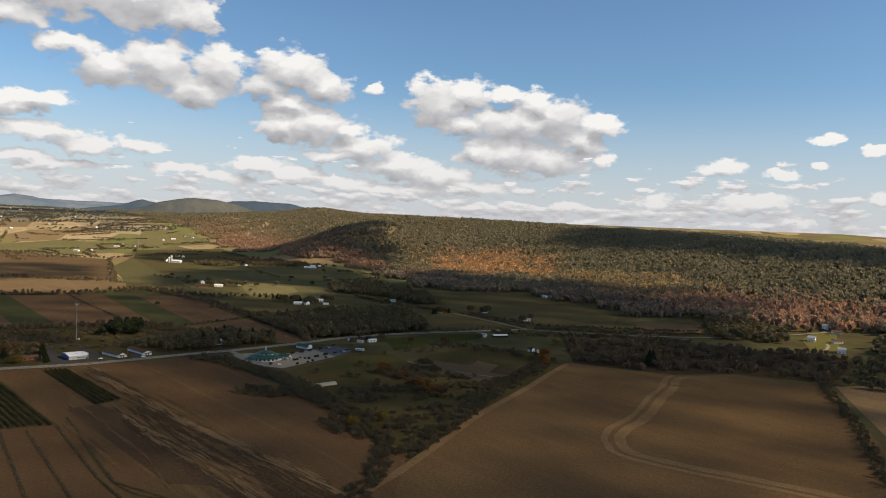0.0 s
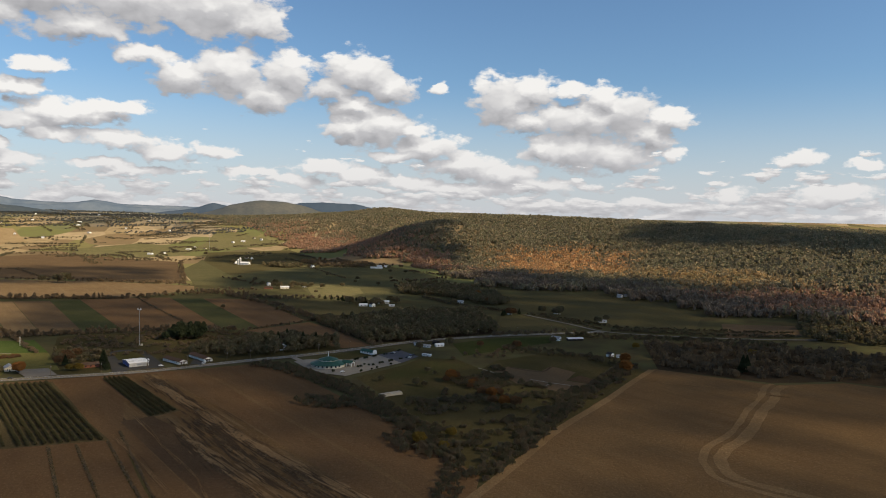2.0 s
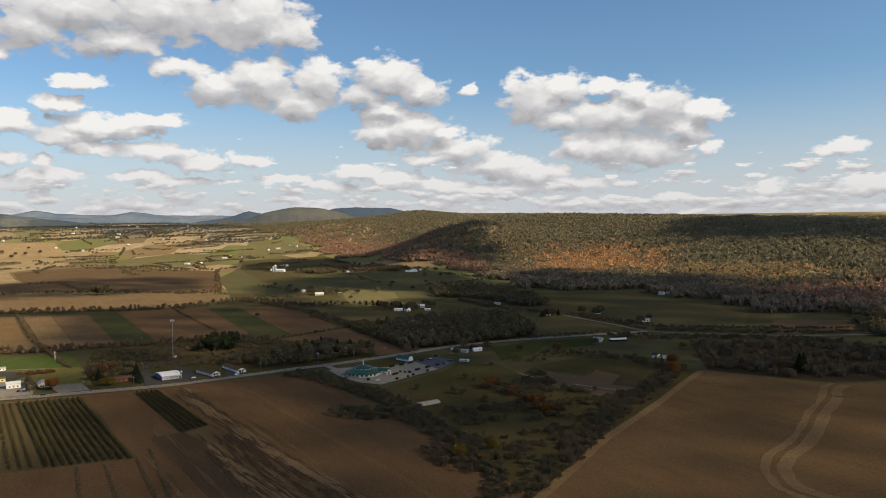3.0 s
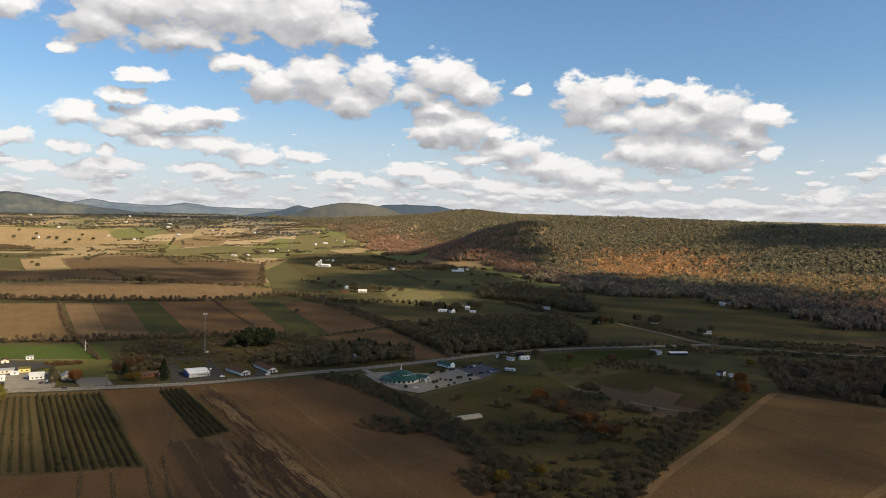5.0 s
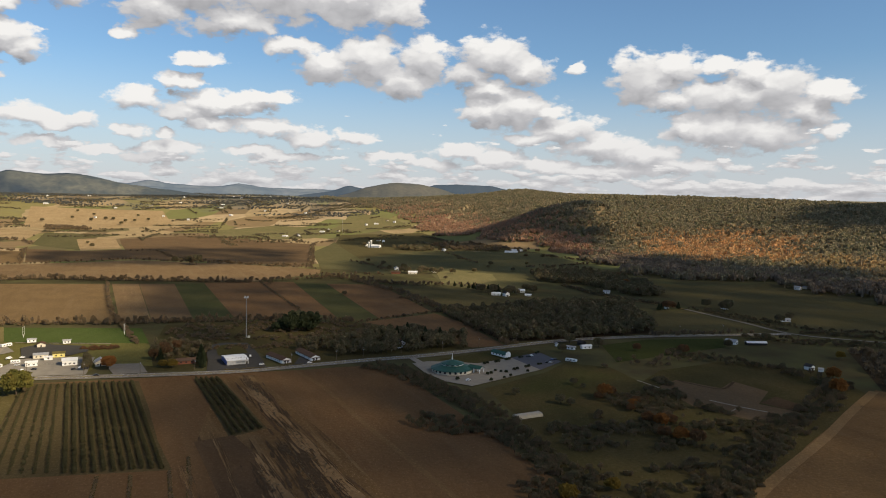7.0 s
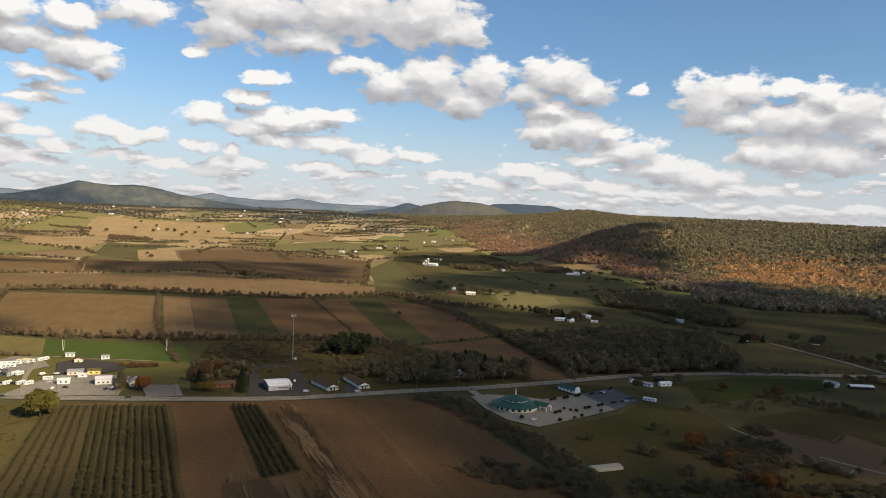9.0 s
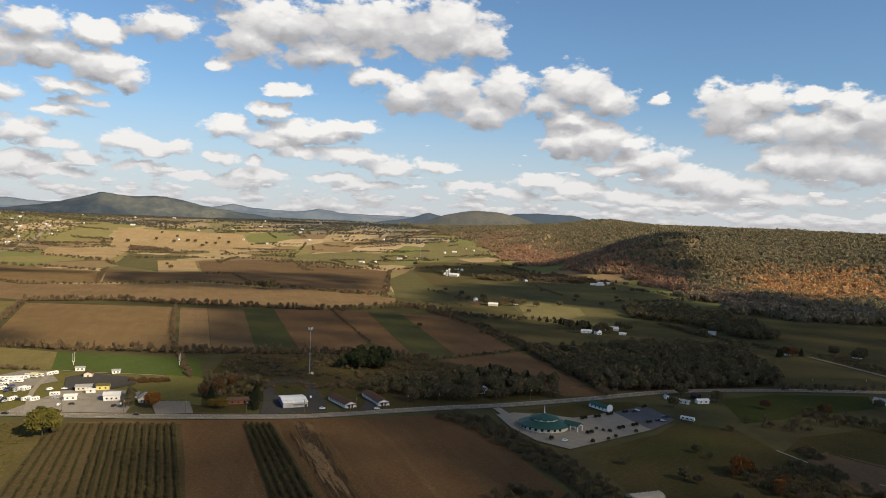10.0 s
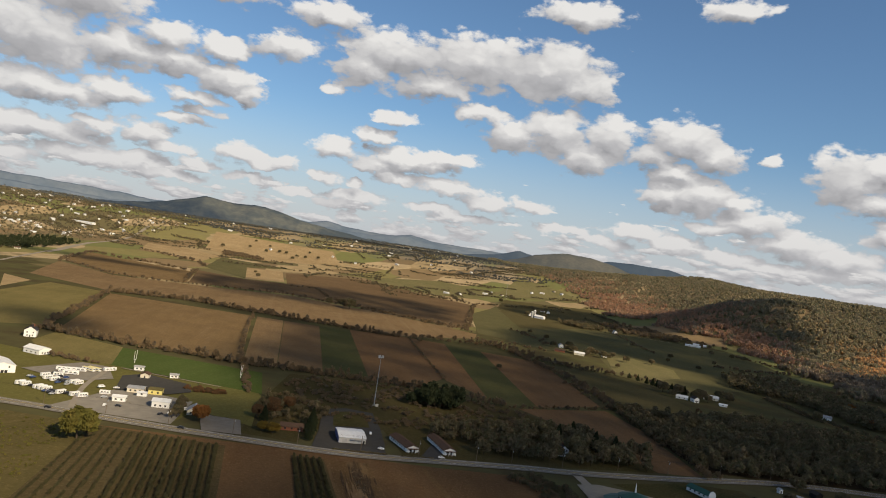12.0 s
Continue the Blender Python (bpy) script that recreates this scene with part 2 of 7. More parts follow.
def land(name, main, other, worn, turn=0.0, streak=0.0, rows=0.0, row_dark=0.7):
    """Soil, stubble or grass: broad patches, fine grain, streaks along the working direction and optional drill rows (metres apart)."""
    m, t, p = shader(name, 0.95)
    at = world_place(t)
    along = world_place(t, turn, (1.0, 0.06, 1.0))
    col = mix(t, fac(t, at, 0.012, 4.0, 0.38, 0.62), main, other)
    col = mix(t, maths(t, "MULTIPLY", fac(t, along, 0.09, 4.0, 0.5, 0.75), streak), col, worn)
    grain = fac(t, at, 0.35, 6.0, 0.3, 0.7)
    col = mix(t, maths(t, "MULTIPLY", grain, 0.5), col, tuple(0.55 * c for c in main))
    tufts = fac(t, world_place(t, turn, (1.0, 0.5, 1.0)), 0.9, 3.0, 0.55, 0.72)
    col = mix(t, maths(t, "MULTIPLY", tufts, 0.4), col, tuple(1.45 * c for c in worn))
    col = mix(t, maths(t, "MULTIPLY", fac(t, world_place(t, turn, (1.0, 0.3, 1.0)), 0.07, 5.0, 0.45, 0.75), 0.35), col, tuple(0.62 * c for c in other))
    if rows:
        w = t.nodes.new("ShaderNodeTexWave")
        w.inputs["Scale"].default_value, w.inputs["Distortion"].default_value = 0.314 / rows, 0.6
        t.links.new(world_place(t, turn), w.inputs[0])
        col = mix(t, maths(t, "MULTIPLY", w.outputs["Fac"], 1 - row_dark), col, tuple(0.35 * c for c in main))
    t.links.new(col, p.inputs["Base Color"])
    relief(t, p, grain, 0.6, 0.6)
    return m


def plain(name, col, vary=0.12, scale=0.6, rough=0.8, metal=0.0, bump=0.0):
    """Painted, sheet or paved surface with soft soiling and fine grain."""
    m, t, p = shader(name, rough, metal, 0.0 if rough > 0.85 else 0.3)
    at = world_place(t)
    f = fac(t, at, scale, 5.0)
    g = fac(t, at, scale * 7, 3.0)
    c = mix(t, maths(t, "MULTIPLY", f, vary * 2), col, tuple(0.6 * v for v in col))
    c = mix(t, maths(t, "MULTIPLY", g, vary), c, tuple(0.75 * v for v in col))
    t.links.new(c, p.inputs["Base Color"])
    if bump:
        relief(t, p, g, bump, 0.05)
    return m


def seamed(name, col, pitch, turn_attr=None, rough=0.5, metal=0.0):
    """Ribbed sheet roofing or clapboard: ribs across the object's own x, every pitch metres."""
    m, t, p = shader(name, rough, metal, 0.12)
    at = t.nodes.new("ShaderNodeTexCoord").outputs["Object"]
    w = t.nodes.new("ShaderNodeTexWave")
    w.inputs["Scale"].default_value = 0.314 / pitch
    t.links.new(at, w.inputs[0])
    f = fac(t, at, 0.5, 5.0)
    c = mix(t, maths(t, "MULTIPLY", f, 0.3), col, tuple(0.6 * v for v in col))
    c = mix(t, maths(t, "MULTIPLY", w.outputs["Fac"], 0.16), c, tuple(0.5 * v for v in col))
    t.links.new(c, p.inputs["Base Color"])
    relief(t, p, w.outputs["Fac"], 0.3, 0.05)
    return m


def leaves(name, tones, bright=1.0, cell=11.0, patch=None):
    """Foliage: one tone a tree (cells of a few metres), another for each clump; patch adds a second set of tones in broad drifts."""
    m, t, p = shader(name, 0.85)
    at = world_place(t, 0, (1, 1, 0.15))
    v = node(t, "ShaderNodeTexVoronoi", i0=at)
    v.inputs["Scale"].default_value = 1.0 / cell
    tree_rnd = node(t, "ShaderNodeSeparateColor", i0=v.outputs["Color"]).outputs[0]
    isl = t.nodes.new("ShaderNodeNewGeometry").outputs["Random Per Island"]
    drift = fac(t, at, 0.006, 3.0, 0.3, 0.7)
    pick = maths(t, "ADD", maths(t, "MULTIPLY", tree_rnd, 0.62), maths(t, "MULTIPLY", isl, 0.18))
    pick = maths(t, "ADD", pick, maths(t, "MULTIPLY", drift, 0.22))

    def ramp(cols):
        r = t.nodes.new("ShaderNodeValToRGB")
        t.links.new(pick, r.inputs[0])
        while len(r.color_ramp.elements) < len(cols):
            r.color_ramp.elements.new(0.5)
        for k, (e, c) in enumerate(zip(r.color_ramp.elements, cols)):
            e.position, e.color = 0.08 + 0.84 * k / (len(cols) - 1), (*(bright * x for x in c), 1)
        return r.outputs[0]
    col = ramp(tones)
    for cols, places in patch or ():
        for px, py, rx, ry, turn in places:
            mp = t.nodes.new("ShaderNodeMapping")
            mp.vector_type = "TEXTURE"
            mp.inputs[1].default_value, mp.inputs[2].default_value, mp.inputs[3].default_value = (px, py, 0), (0, 0, radians(turn)), (rx, ry, 1e6)
            t.links.new(t.nodes.new("ShaderNodeNewGeometry").outputs["Position"], mp.inputs[0])
            d = node(t, "ShaderNodeVectorMath", operation="LENGTH", i0=mp.outputs[0]).outputs["Value"]
            d = maths(t, "ADD", d, maths(t, "MULTIPLY", maths(t, "SUBTRACT", tree_rnd, 0.5), 1.0))
            d = maths(t, "ADD", d, maths(t, "MULTIPLY", maths(t, "SUBTRACT", fac(t, at, 0.012, 4.0, 0.3, 0.7), 0.5), 1.1))
            inside = node(t, "ShaderNodeMapRange", i0=d, i1=1.05, i2=0.8).outputs[0]
            col = mix(t, inside, col, ramp(cols))
    f = fac(t, world_place(t), 0.9, 4.0, 0.3, 0.7)
    col = mix(t, maths(t, "MULTIPLY", f, 0.28), col, (0.030, 0.027, 0.020))
    t.links.new(col, p.inputs["Base Color"])
    through_leaf = node(t, "ShaderNodeBsdfTranslucent", i0=col)
    both_sides = node(t, "ShaderNodeMixShader", i0=0.34, i1=p.outputs[0], i2=through_leaf.outputs[0])
    t.links.new(both_sides.outputs[0], t.nodes["Material Output"].inputs[0])
    return m


TILL = -15.5      # working direction of the fields, degrees from y
SOIL = land("soil_brown", (0.205, 0.138, 0.068), (0.170, 0.113, 0.057), (0.235, 0.168, 0.10), TILL, 0.35)
SOIL_FRONT = land("soil_front", (0.166, 0.102, 0.048), (0.138, 0.085, 0.042), (0.195, 0.132, 0.071), TILL, 0.35)
SOIL_DARK = land("soil_dark", (0.14, 0.094, 0.054), (0.168, 0.112, 0.062), (0.16, 0.12, 0.08), TILL, 0.3)
SOIL_RED = land("soil_red", (0.180, 0.108, 0.056), (0.150, 0.091, 0.049), (0.19, 0.128, 0.075), TILL, 0.4)
SOIL_NEAR = land("soil_near", (0.152, 0.090, 0.044), (0.126, 0.074, 0.038), (0.17, 0.112, 0.062), TILL, 0.4)
WHEAT = land("winter_wheat_dull", (0.074, 0.078, 0.034), (0.090, 0.086, 0.040), (0.09, 0.09, 0.045), TILL, 0.25)
LAWN = land("mown_lawn", (0.134, 0.124, 0.040), (0.152, 0.136, 0.048), (0.18, 0.152, 0.064), 40, 0.4)
PITCH = land("mown_pitch", (0.072, 0.102, 0.028), (0.084, 0.110, 0.034), (0.11, 0.12, 0.045), 10, 0.3)
STUBBLE = land("stubble_tan", (0.38, 0.275, 0.150), (0.31, 0.22, 0.115), (0.40, 0.31, 0.18), TILL, 0.4)
STUBBLE_DULL = land("stubble_dull", (0.215, 0.145, 0.078), (0.175, 0.118, 0.065), (0.27, 0.20, 0.115), TILL, 0.5)
OLIVE = land("hay_olive", (0.198, 0.160, 0.066), (0.158, 0.134, 0.054), (0.25, 0.20, 0.095), TILL, 0.3)
GRASS = land("grass", (0.112, 0.105, 0.050), (0.132, 0.118, 0.058), (0.155, 0.136, 0.072), TILL, 0.3)
GRASS_DULL = land("grass_dull", (0.098, 0.084, 0.039), (0.112, 0.094, 0.046), (0.128, 0.106, 0.055), TILL, 0.35)
GRASS_DARK = land("grass_dark", (0.050, 0.058, 0.020), (0.060, 0.066, 0.023), (0.08, 0.08, 0.03), TILL, 0.25)
# brighter copy of the grass, its colour lifted for sunlit fields
GRASS_LIT = land("grass_lit", (0.188, 0.165, 0.078), (0.160, 0.146, 0.068), (0.25, 0.205, 0.105), TILL, 0.4)
WEEDS = land("weeds", (0.155, 0.092, 0.042), (0.115, 0.070, 0.034), (0.25, 0.17, 0.09), -20, 0.4)
wm = WEEDS.node_tree
w_along = world_place(wm, -17.5, (1.0, 0.03, 1.0))
w_out = wm.nodes["Principled BSDF"].inputs["Base Color"]
w_col = w_out.links[0].from_socket
blotch = fac(wm, world_place(wm, -17.5, (1.0, 0.2, 1.0)), 0.05, 4.0, 0.42, 0.60)
w_col = mix(wm, maths(wm, "MULTIPLY", maths(wm, "MULTIPLY", fac(wm, w_along, 0.17, 4.0, 0.48, 0.62), blotch), 0.6), w_col, (0.205, 0.138, 0.070))
blotch_dark = fac(wm, world_place(wm, -17.5, (1.0, 0.2, 2.0)), 0.06, 4.0, 0.5, 0.62)
w_col = mix(wm, maths(wm, "MULTIPLY", maths(wm, "MULTIPLY", fac(wm, world_place(wm, -17.5, (1.0, 0.03, 2.0)), 0.13, 4.0, 0.46, 0.6), blotch_dark), 0.8), w_col, (0.050, 0.036, 0.024))
wm.links.new(w_col, w_out)
DRY_GRASS = land("dry_grass", (0.235, 0.148, 0.074), (0.185, 0.115, 0.058), (0.29, 0.195, 0.105), -17, 0.6)
DEAD_WEEDS = land("dead_weeds", (0.066, 0.045, 0.028), (0.088, 0.058, 0.034), (0.14, 0.095, 0.055), -17, 0.5)
SOIL_DAMP = land("soil_damp", (0.108, 0.068, 0.038), (0.090, 0.056, 0.033), (0.13, 0.088, 0.05), -17, 0.5)
MEADOW = land("rough_meadow", (0.064, 0.063, 0.024), (0.092, 0.069, 0.032), (0.105, 0.085, 0.038), 20, 0.4)
ORCHARD_FLOOR = land("orchard_grass", (0.088, 0.068, 0.034), (0.102, 0.078, 0.040), (0.12, 0.095, 0.05), TILL, 0.4)
VERGE = land("rough_verge", (0.122, 0.098, 0.040), (0.092, 0.078, 0.033), (0.16, 0.122, 0.058), 30, 0.5)
SCRUB = land("scrub_ground", (0.066, 0.058, 0.024), (0.092, 0.072, 0.032), (0.11, 0.085, 0.05), 0, 0.2)
WOOD_FLOOR = land("wood_floor", (0.075, 0.052, 0.030), (0.055, 0.042, 0.026), (0.10, 0.07, 0.04), 0, 0.2)
TRACK = land("dirt_track", (0.225, 0.145, 0.072), (0.190, 0.122, 0.060), (0.25, 0.175, 0.10), 0, 0.3)
ASPHALT = plain("asphalt_worn", (0.215, 0.192, 0.160), 0.2, 0.25, 0.9, bump=0.2)
ASPHALT_DARK = plain("asphalt_fresh", (0.072, 0.068, 0.062), 0.15, 0.2, 0.9, bump=0.2)
ASPHALT_BLUE = plain("asphalt_blue_grey", (0.125, 0.120, 0.125), 0.15, 0.15, 0.9, bump=0.2)
CONCRETE = plain("concrete_pale", (0.295, 0.258, 0.205), 0.18, 0.15, 0.9, bump=0.15)
LOT = plain("lot_asphalt", (0.275, 0.248, 0.205), 0.25, 0.12, 0.9, bump=0.2)
GRAVEL = plain("gravel", (0.26, 0.235, 0.195), 0.3, 0.2, 0.95, bump=0.4)
LINE_WHITE = plain("line_white", (0.75, 0.74, 0.70), 0.15, 1.0)
LINE_YELLOW = plain("line_yellow", (0.62, 0.45, 0.08), 0.15, 1.0)
WHITE = plain("paint_white", (0.80, 0.79, 0.76), 0.06, 0.4, 0.6)
GREY_WALL = plain("paint_grey", (0.42, 0.41, 0.40), 0.12, 0.4, 0.6)
CREAM = plain("paint_cream", (0.66, 0.60, 0.48), 0.10, 0.4, 0.7)
WHITE_ROOF = seamed("sheet_roof_white", (0.78, 0.78, 0.77), 0.6, rough=0.45)
GREY_ROOF = seamed("sheet_roof_grey", (0.36, 0.36, 0.36), 0.6, rough=0.5)
GREEN_ROOF = seamed("sheet_roof_green", (0.032, 0.092, 0.070), 0.5, rough=0.5)
BROWN_ROOF = plain("shingle_brown", (0.115, 0.074, 0.054), 0.25, 0.8, 0.9, bump=0.3)
DARK_ROOF = plain("shingle_dark", (0.055, 0.052, 0.052), 0.25, 0.8, 0.9, bump=0.3)
BRICK = plain("brick_red", (0.23, 0.095, 0.060), 0.25, 1.2, 0.9, bump=0.3)
YELLOW = plain("paint_yellow", (0.80, 0.68, 0.24), 0.08, 0.4, 0.5)
BLUE_WALL = plain("panel_blue", (0.12, 0.15, 0.36), 0.1, 0.5, 0.5)
GLASS = plain("window_glass", (0.02, 0.024, 0.028), 0.05, 0.5, 0.12)
DARK = plain("dark_opening", (0.018, 0.018, 0.018), 0.1, 0.5, 0.8)
STEEL = plain("galvanised_steel", (0.42, 0.42, 0.41), 0.15, 0.6, 0.45, 0.3)
POLE_WOOD = plain("pole_wood", (0.15, 0.115, 0.08), 0.2, 1.0, 0.9)
RUBBER = plain("rubber", (0.02, 0.02, 0.02), 0.1, 2.0, 0.8)
PLASTIC = plain("film_white", (0.46, 0.38, 0.26), 0.25, 0.3, 0.55)
BARK = plain("bark", (0.085, 0.065, 0.048), 0.3, 1.5, 0.95)
CAR_PAINTS = [plain(n, c, 0.05, 0.5, 0.3) for n, c in (("car_white", (0.75, 0.75, 0.74)), ("car_dark", (0.03, 0.03, 0.035)), ("car_silver", (0.42, 0.43, 0.44)), ("car_blue", (0.05, 0.08, 0.19)), ("car_red", (0.28, 0.03, 0.03)))]
SCRUB_LEAF = leaves("scrub_leaf", [(0.050, 0.041, 0.026), (0.066, 0.052, 0.031), (0.044, 0.043, 0.024), (0.080, 0.056, 0.034), (0.056, 0.046, 0.030)], 2.6, 4)
HEDGE_LEAF = leaves("hedge_leaf", [(0.074, 0.056, 0.034), (0.098, 0.073, 0.043), (0.125, 0.086, 0.050), (0.070, 0.058, 0.042), (0.110, 0.076, 0.046)], 2.0, 5)
WOOD_LEAF = leaves("wood_leaf", [(0.044, 0.040, 0.021), (0.069, 0.055, 0.032), (0.050, 0.047, 0.024), (0.084, 0.062, 0.037), (0.058, 0.051, 0.027), (0.077, 0.058, 0.036)], 2.7, 7)
AUTUMN = [(0.105, 0.080, 0.044), (0.170, 0.098, 0.048), (0.205, 0.112, 0.050), (0.120, 0.088, 0.048), (0.185, 0.120, 0.056)]
RUSTY = [(0.112, 0.074, 0.052), (0.140, 0.080, 0.050), (0.092, 0.070, 0.048)]
OLIVE_GOLD = [(0.10, 0.085, 0.046), (0.150, 0.098, 0.048), (0.080, 0.074, 0.042), (0.185, 0.108, 0.046)]
BARE = [(0.066, 0.052, 0.039), (0.084, 0.064, 0.046), (0.072, 0.056, 0.042), (0.056, 0.050, 0.034)]
RIDGE_LEAF = leaves("ridge_leaf", [(0.046, 0.046, 0.028), (0.066, 0.062, 0.038), (0.050, 0.050, 0.030), (0.086, 0.074, 0.046), (0.068, 0.061, 0.040), (0.106, 0.084, 0.053), (0.058, 0.055, 0.034), (0.094, 0.076, 0.050)], 3.3, 8,
                   [(BARE, [(960, 330, 130, 400, 0), (830, 960, 120, 330, 0), (640, 1620, 150, 330, 20), (1000, -20, 120, 120, 0)]), (RUSTY, [(560, 2150, 190, 620, 14), (760, 1450, 90, 260, 0), (1120, 120, 110, 330, 0)]), (AUTUMN, [(1150, 1270, 190, 250, -30), (1170, 1000, 60, 120, -20)]), (OLIVE_GOLD, [(1185, 640, 100, 270, 0)])])
TOWN_LEAF = leaves("town_leaf", [(0.085, 0.082, 0.050), (0.105, 0.095, 0.056), (0.125, 0.098, 0.060), (0.095, 0.092, 0.057)], 1.9, 11)
VALLEY_LEAF = leaves("valley_leaf", [(0.060, 0.056, 0.036), (0.080, 0.068, 0.042), (0.100, 0.078, 0.048), (0.070, 0.068, 0.042), (0.130, 0.084, 0.046)], 1.8, 11)
# blue-grey leaf tones with the haze of distance painted in
HAZE_TINT_LEAF = leaves("haze_tint_leaf", [(0.078, 0.084, 0.080), (0.092, 0.090, 0.080), (0.070, 0.080, 0.080), (0.105, 0.096, 0.078)], 1.5, 14)
CONIFER_LEAF = leaves("conifer_leaf", [(0.026, 0.034, 0.018), (0.036, 0.045, 0.022), (0.046, 0.052, 0.027)], 1.3, 6)
GREEN_LEAF = leaves("green_leaf", [(0.085, 0.082, 0.022), (0.115, 0.105, 0.028), (0.150, 0.120, 0.034)], 1.4, 4)
ORANGE_LEAF = leaves("orange_leaf", [(0.24, 0.105, 0.035), (0.29, 0.125, 0.038), (0.26, 0.135, 0.045)], 1.0, 4)
RUST_LEAF = leaves("rust_leaf", [(0.135, 0.078, 0.042), (0.165, 0.088, 0.043), (0.115, 0.076, 0.042), (0.19, 0.098, 0.045)], 1.15, 4)
YELLOW_LEAF = leaves("yellow_leaf", [(0.20, 0.14, 0.032), (0.26, 0.17, 0.036), (0.16, 0.12, 0.03)], 1.0, 4)
ROW_LEAF = leaves("orchard_leaf", [(0.066, 0.060, 0.030), (0.082, 0.074, 0.036), (0.074, 0.066, 0.034)], 1.15, 3)
def vapour(name, clear):
    """Thin cloud that lets a share of the light through."""
    m, t, p = shader(name, 1.0)
    p.inputs["Base Color"].default_value = (0.92, 0.92, 0.92, 1)
    thin = t.nodes.new("ShaderNodeBsdfTransparent")
    veil = node(t, "ShaderNodeMixShader", i0=clear, i1=p.outputs[0], i2=thin.outputs[0])
    t.links.new(veil.outputs[0], t.nodes["Material Output"].inputs[0])
    return m


CLOUD = vapour("cloud_vapour", 0.755)
CLOUD_HEAVY = vapour("cloud_vapour_heavy", 0.665)


def distance(name, dark, light, haze_glow, grain=0.02):
    """Far wooded slopes; the blue haze is painted in as bluish colour and glow."""
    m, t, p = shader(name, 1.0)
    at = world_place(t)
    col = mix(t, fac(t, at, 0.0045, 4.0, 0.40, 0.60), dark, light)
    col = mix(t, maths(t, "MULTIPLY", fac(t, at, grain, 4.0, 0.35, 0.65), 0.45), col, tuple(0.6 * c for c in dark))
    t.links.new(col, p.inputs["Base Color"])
    p.inputs["Emission Color"].default_value, p.inputs["Emission Strength"].default_value = (0.30, 0.42, 0.58, 1), haze_glow
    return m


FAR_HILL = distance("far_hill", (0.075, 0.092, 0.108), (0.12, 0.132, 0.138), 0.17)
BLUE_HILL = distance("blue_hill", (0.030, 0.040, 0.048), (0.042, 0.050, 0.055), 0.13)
# the lighter tone also stands in for sunlit patches on the slope
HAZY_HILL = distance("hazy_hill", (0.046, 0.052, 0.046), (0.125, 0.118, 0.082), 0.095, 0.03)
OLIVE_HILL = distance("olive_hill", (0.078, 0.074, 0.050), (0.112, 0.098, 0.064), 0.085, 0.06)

# the open land: scrubby grass near by, a patchwork of small fields further out
GROUND, gt, gp = shader("open_land", 0.95)
g_at = world_place(gt)
near_col = mix(gt, fac(gt, g_at, 0.02, 5.0), (0.070, 0.058, 0.032), (0.095, 0.090, 0.040))
cells_at = world_place(gt, 22, (1.0, 0.55, 0.0))
wob = node(gt, "ShaderNodeTexNoise", i0=g_at, i2=0.004, i3=2.0)
cells_at = node(gt, "ShaderNodeVectorMath", operation="ADD", i0=cells_at, i1=node(gt, "ShaderNodeVectorMath", operation="MULTIPLY", i0=wob.outputs[1], i1=(60, 60, 0)).outputs[0]).outputs[0]
vor = node(gt, "ShaderNodeTexVoronoi", i0=cells_at)
vor.inputs["Scale"].default_value, vor.inputs["Randomness"].default_value = 1 / 150, 0.8
pick = node(gt, "ShaderNodeSeparateColor", i0=vor.outputs["Color"]).outputs[1]
fr = gt.nodes.new("ShaderNodeValToRGB")
gt.links.new(pick, fr.inputs[0])
fr.color_ramp.interpolation = "CONSTANT"
while len(fr.color_ramp.elements) < 7:
    fr.color_ramp.elements.new(0.5)
for k, (e, c) in enumerate(zip(fr.color_ramp.elements, ((0.36, 0.27, 0.15), (0.235, 0.165, 0.092), (0.22, 0.195, 0.08), (0.14, 0.12, 0.062), (0.42, 0.32, 0.19), (0.165, 0.172, 0.065), (0.19, 0.138, 0.08)))):
    e.position, e.color = k / 7, (*c, 1)
far_col = mix(gt, maths(gt, "MULTIPLY", fac(gt, g_at, 0.03, 4.0), 0.4), fr.outputs[0], (0.15, 0.122, 0.066))
g_y = node(gt, "ShaderNodeSeparateXYZ", i0=g_at).outputs[1]
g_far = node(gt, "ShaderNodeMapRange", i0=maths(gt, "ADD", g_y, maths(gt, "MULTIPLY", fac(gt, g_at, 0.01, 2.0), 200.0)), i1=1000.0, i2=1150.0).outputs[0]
# towards the far end the land colour is greyed to imitate haze
g_haze = node(gt, "ShaderNodeMapRange", i0=maths(gt, "ADD", g_y, maths(gt, "MULTIPLY", fac(gt, g_at, 0.006, 3.0), 500.0)), i1=2850.0, i2=3500.0, i4=0.75).outputs[0]
haze_col = mix(gt, fac(gt, world_place(gt, 0, (0.4, 1.6, 1.0)), 0.01, 4.0, 0.4, 0.6), (0.115, 0.118, 0.105), (0.215, 0.195, 0.155))
far_col = mix(gt, g_haze, far_col, haze_col)
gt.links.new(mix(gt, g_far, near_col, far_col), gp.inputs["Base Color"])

# ---- the lie of the land ----
CREST = np.array([(1880, -1600, 100), (1950, 0, 112), (2020, 580, 119), (2051, 938, 128), (2050, 1495, 147), (1900, 2099, 164), (1588, 2713, 182), (1129, 3292, 190), (700, 4100, 120)], float)
# hills: x, y, rise, half width across the valley and along it
HILLS = ((1090, 3270, 22, 160, 160), (935, 1850, 116, 285, 270))


def smooth(a, b, v):
    u = np.clip((v - a) / (b - a), 0, 1)
    return u * u * (3 - 2 * u)


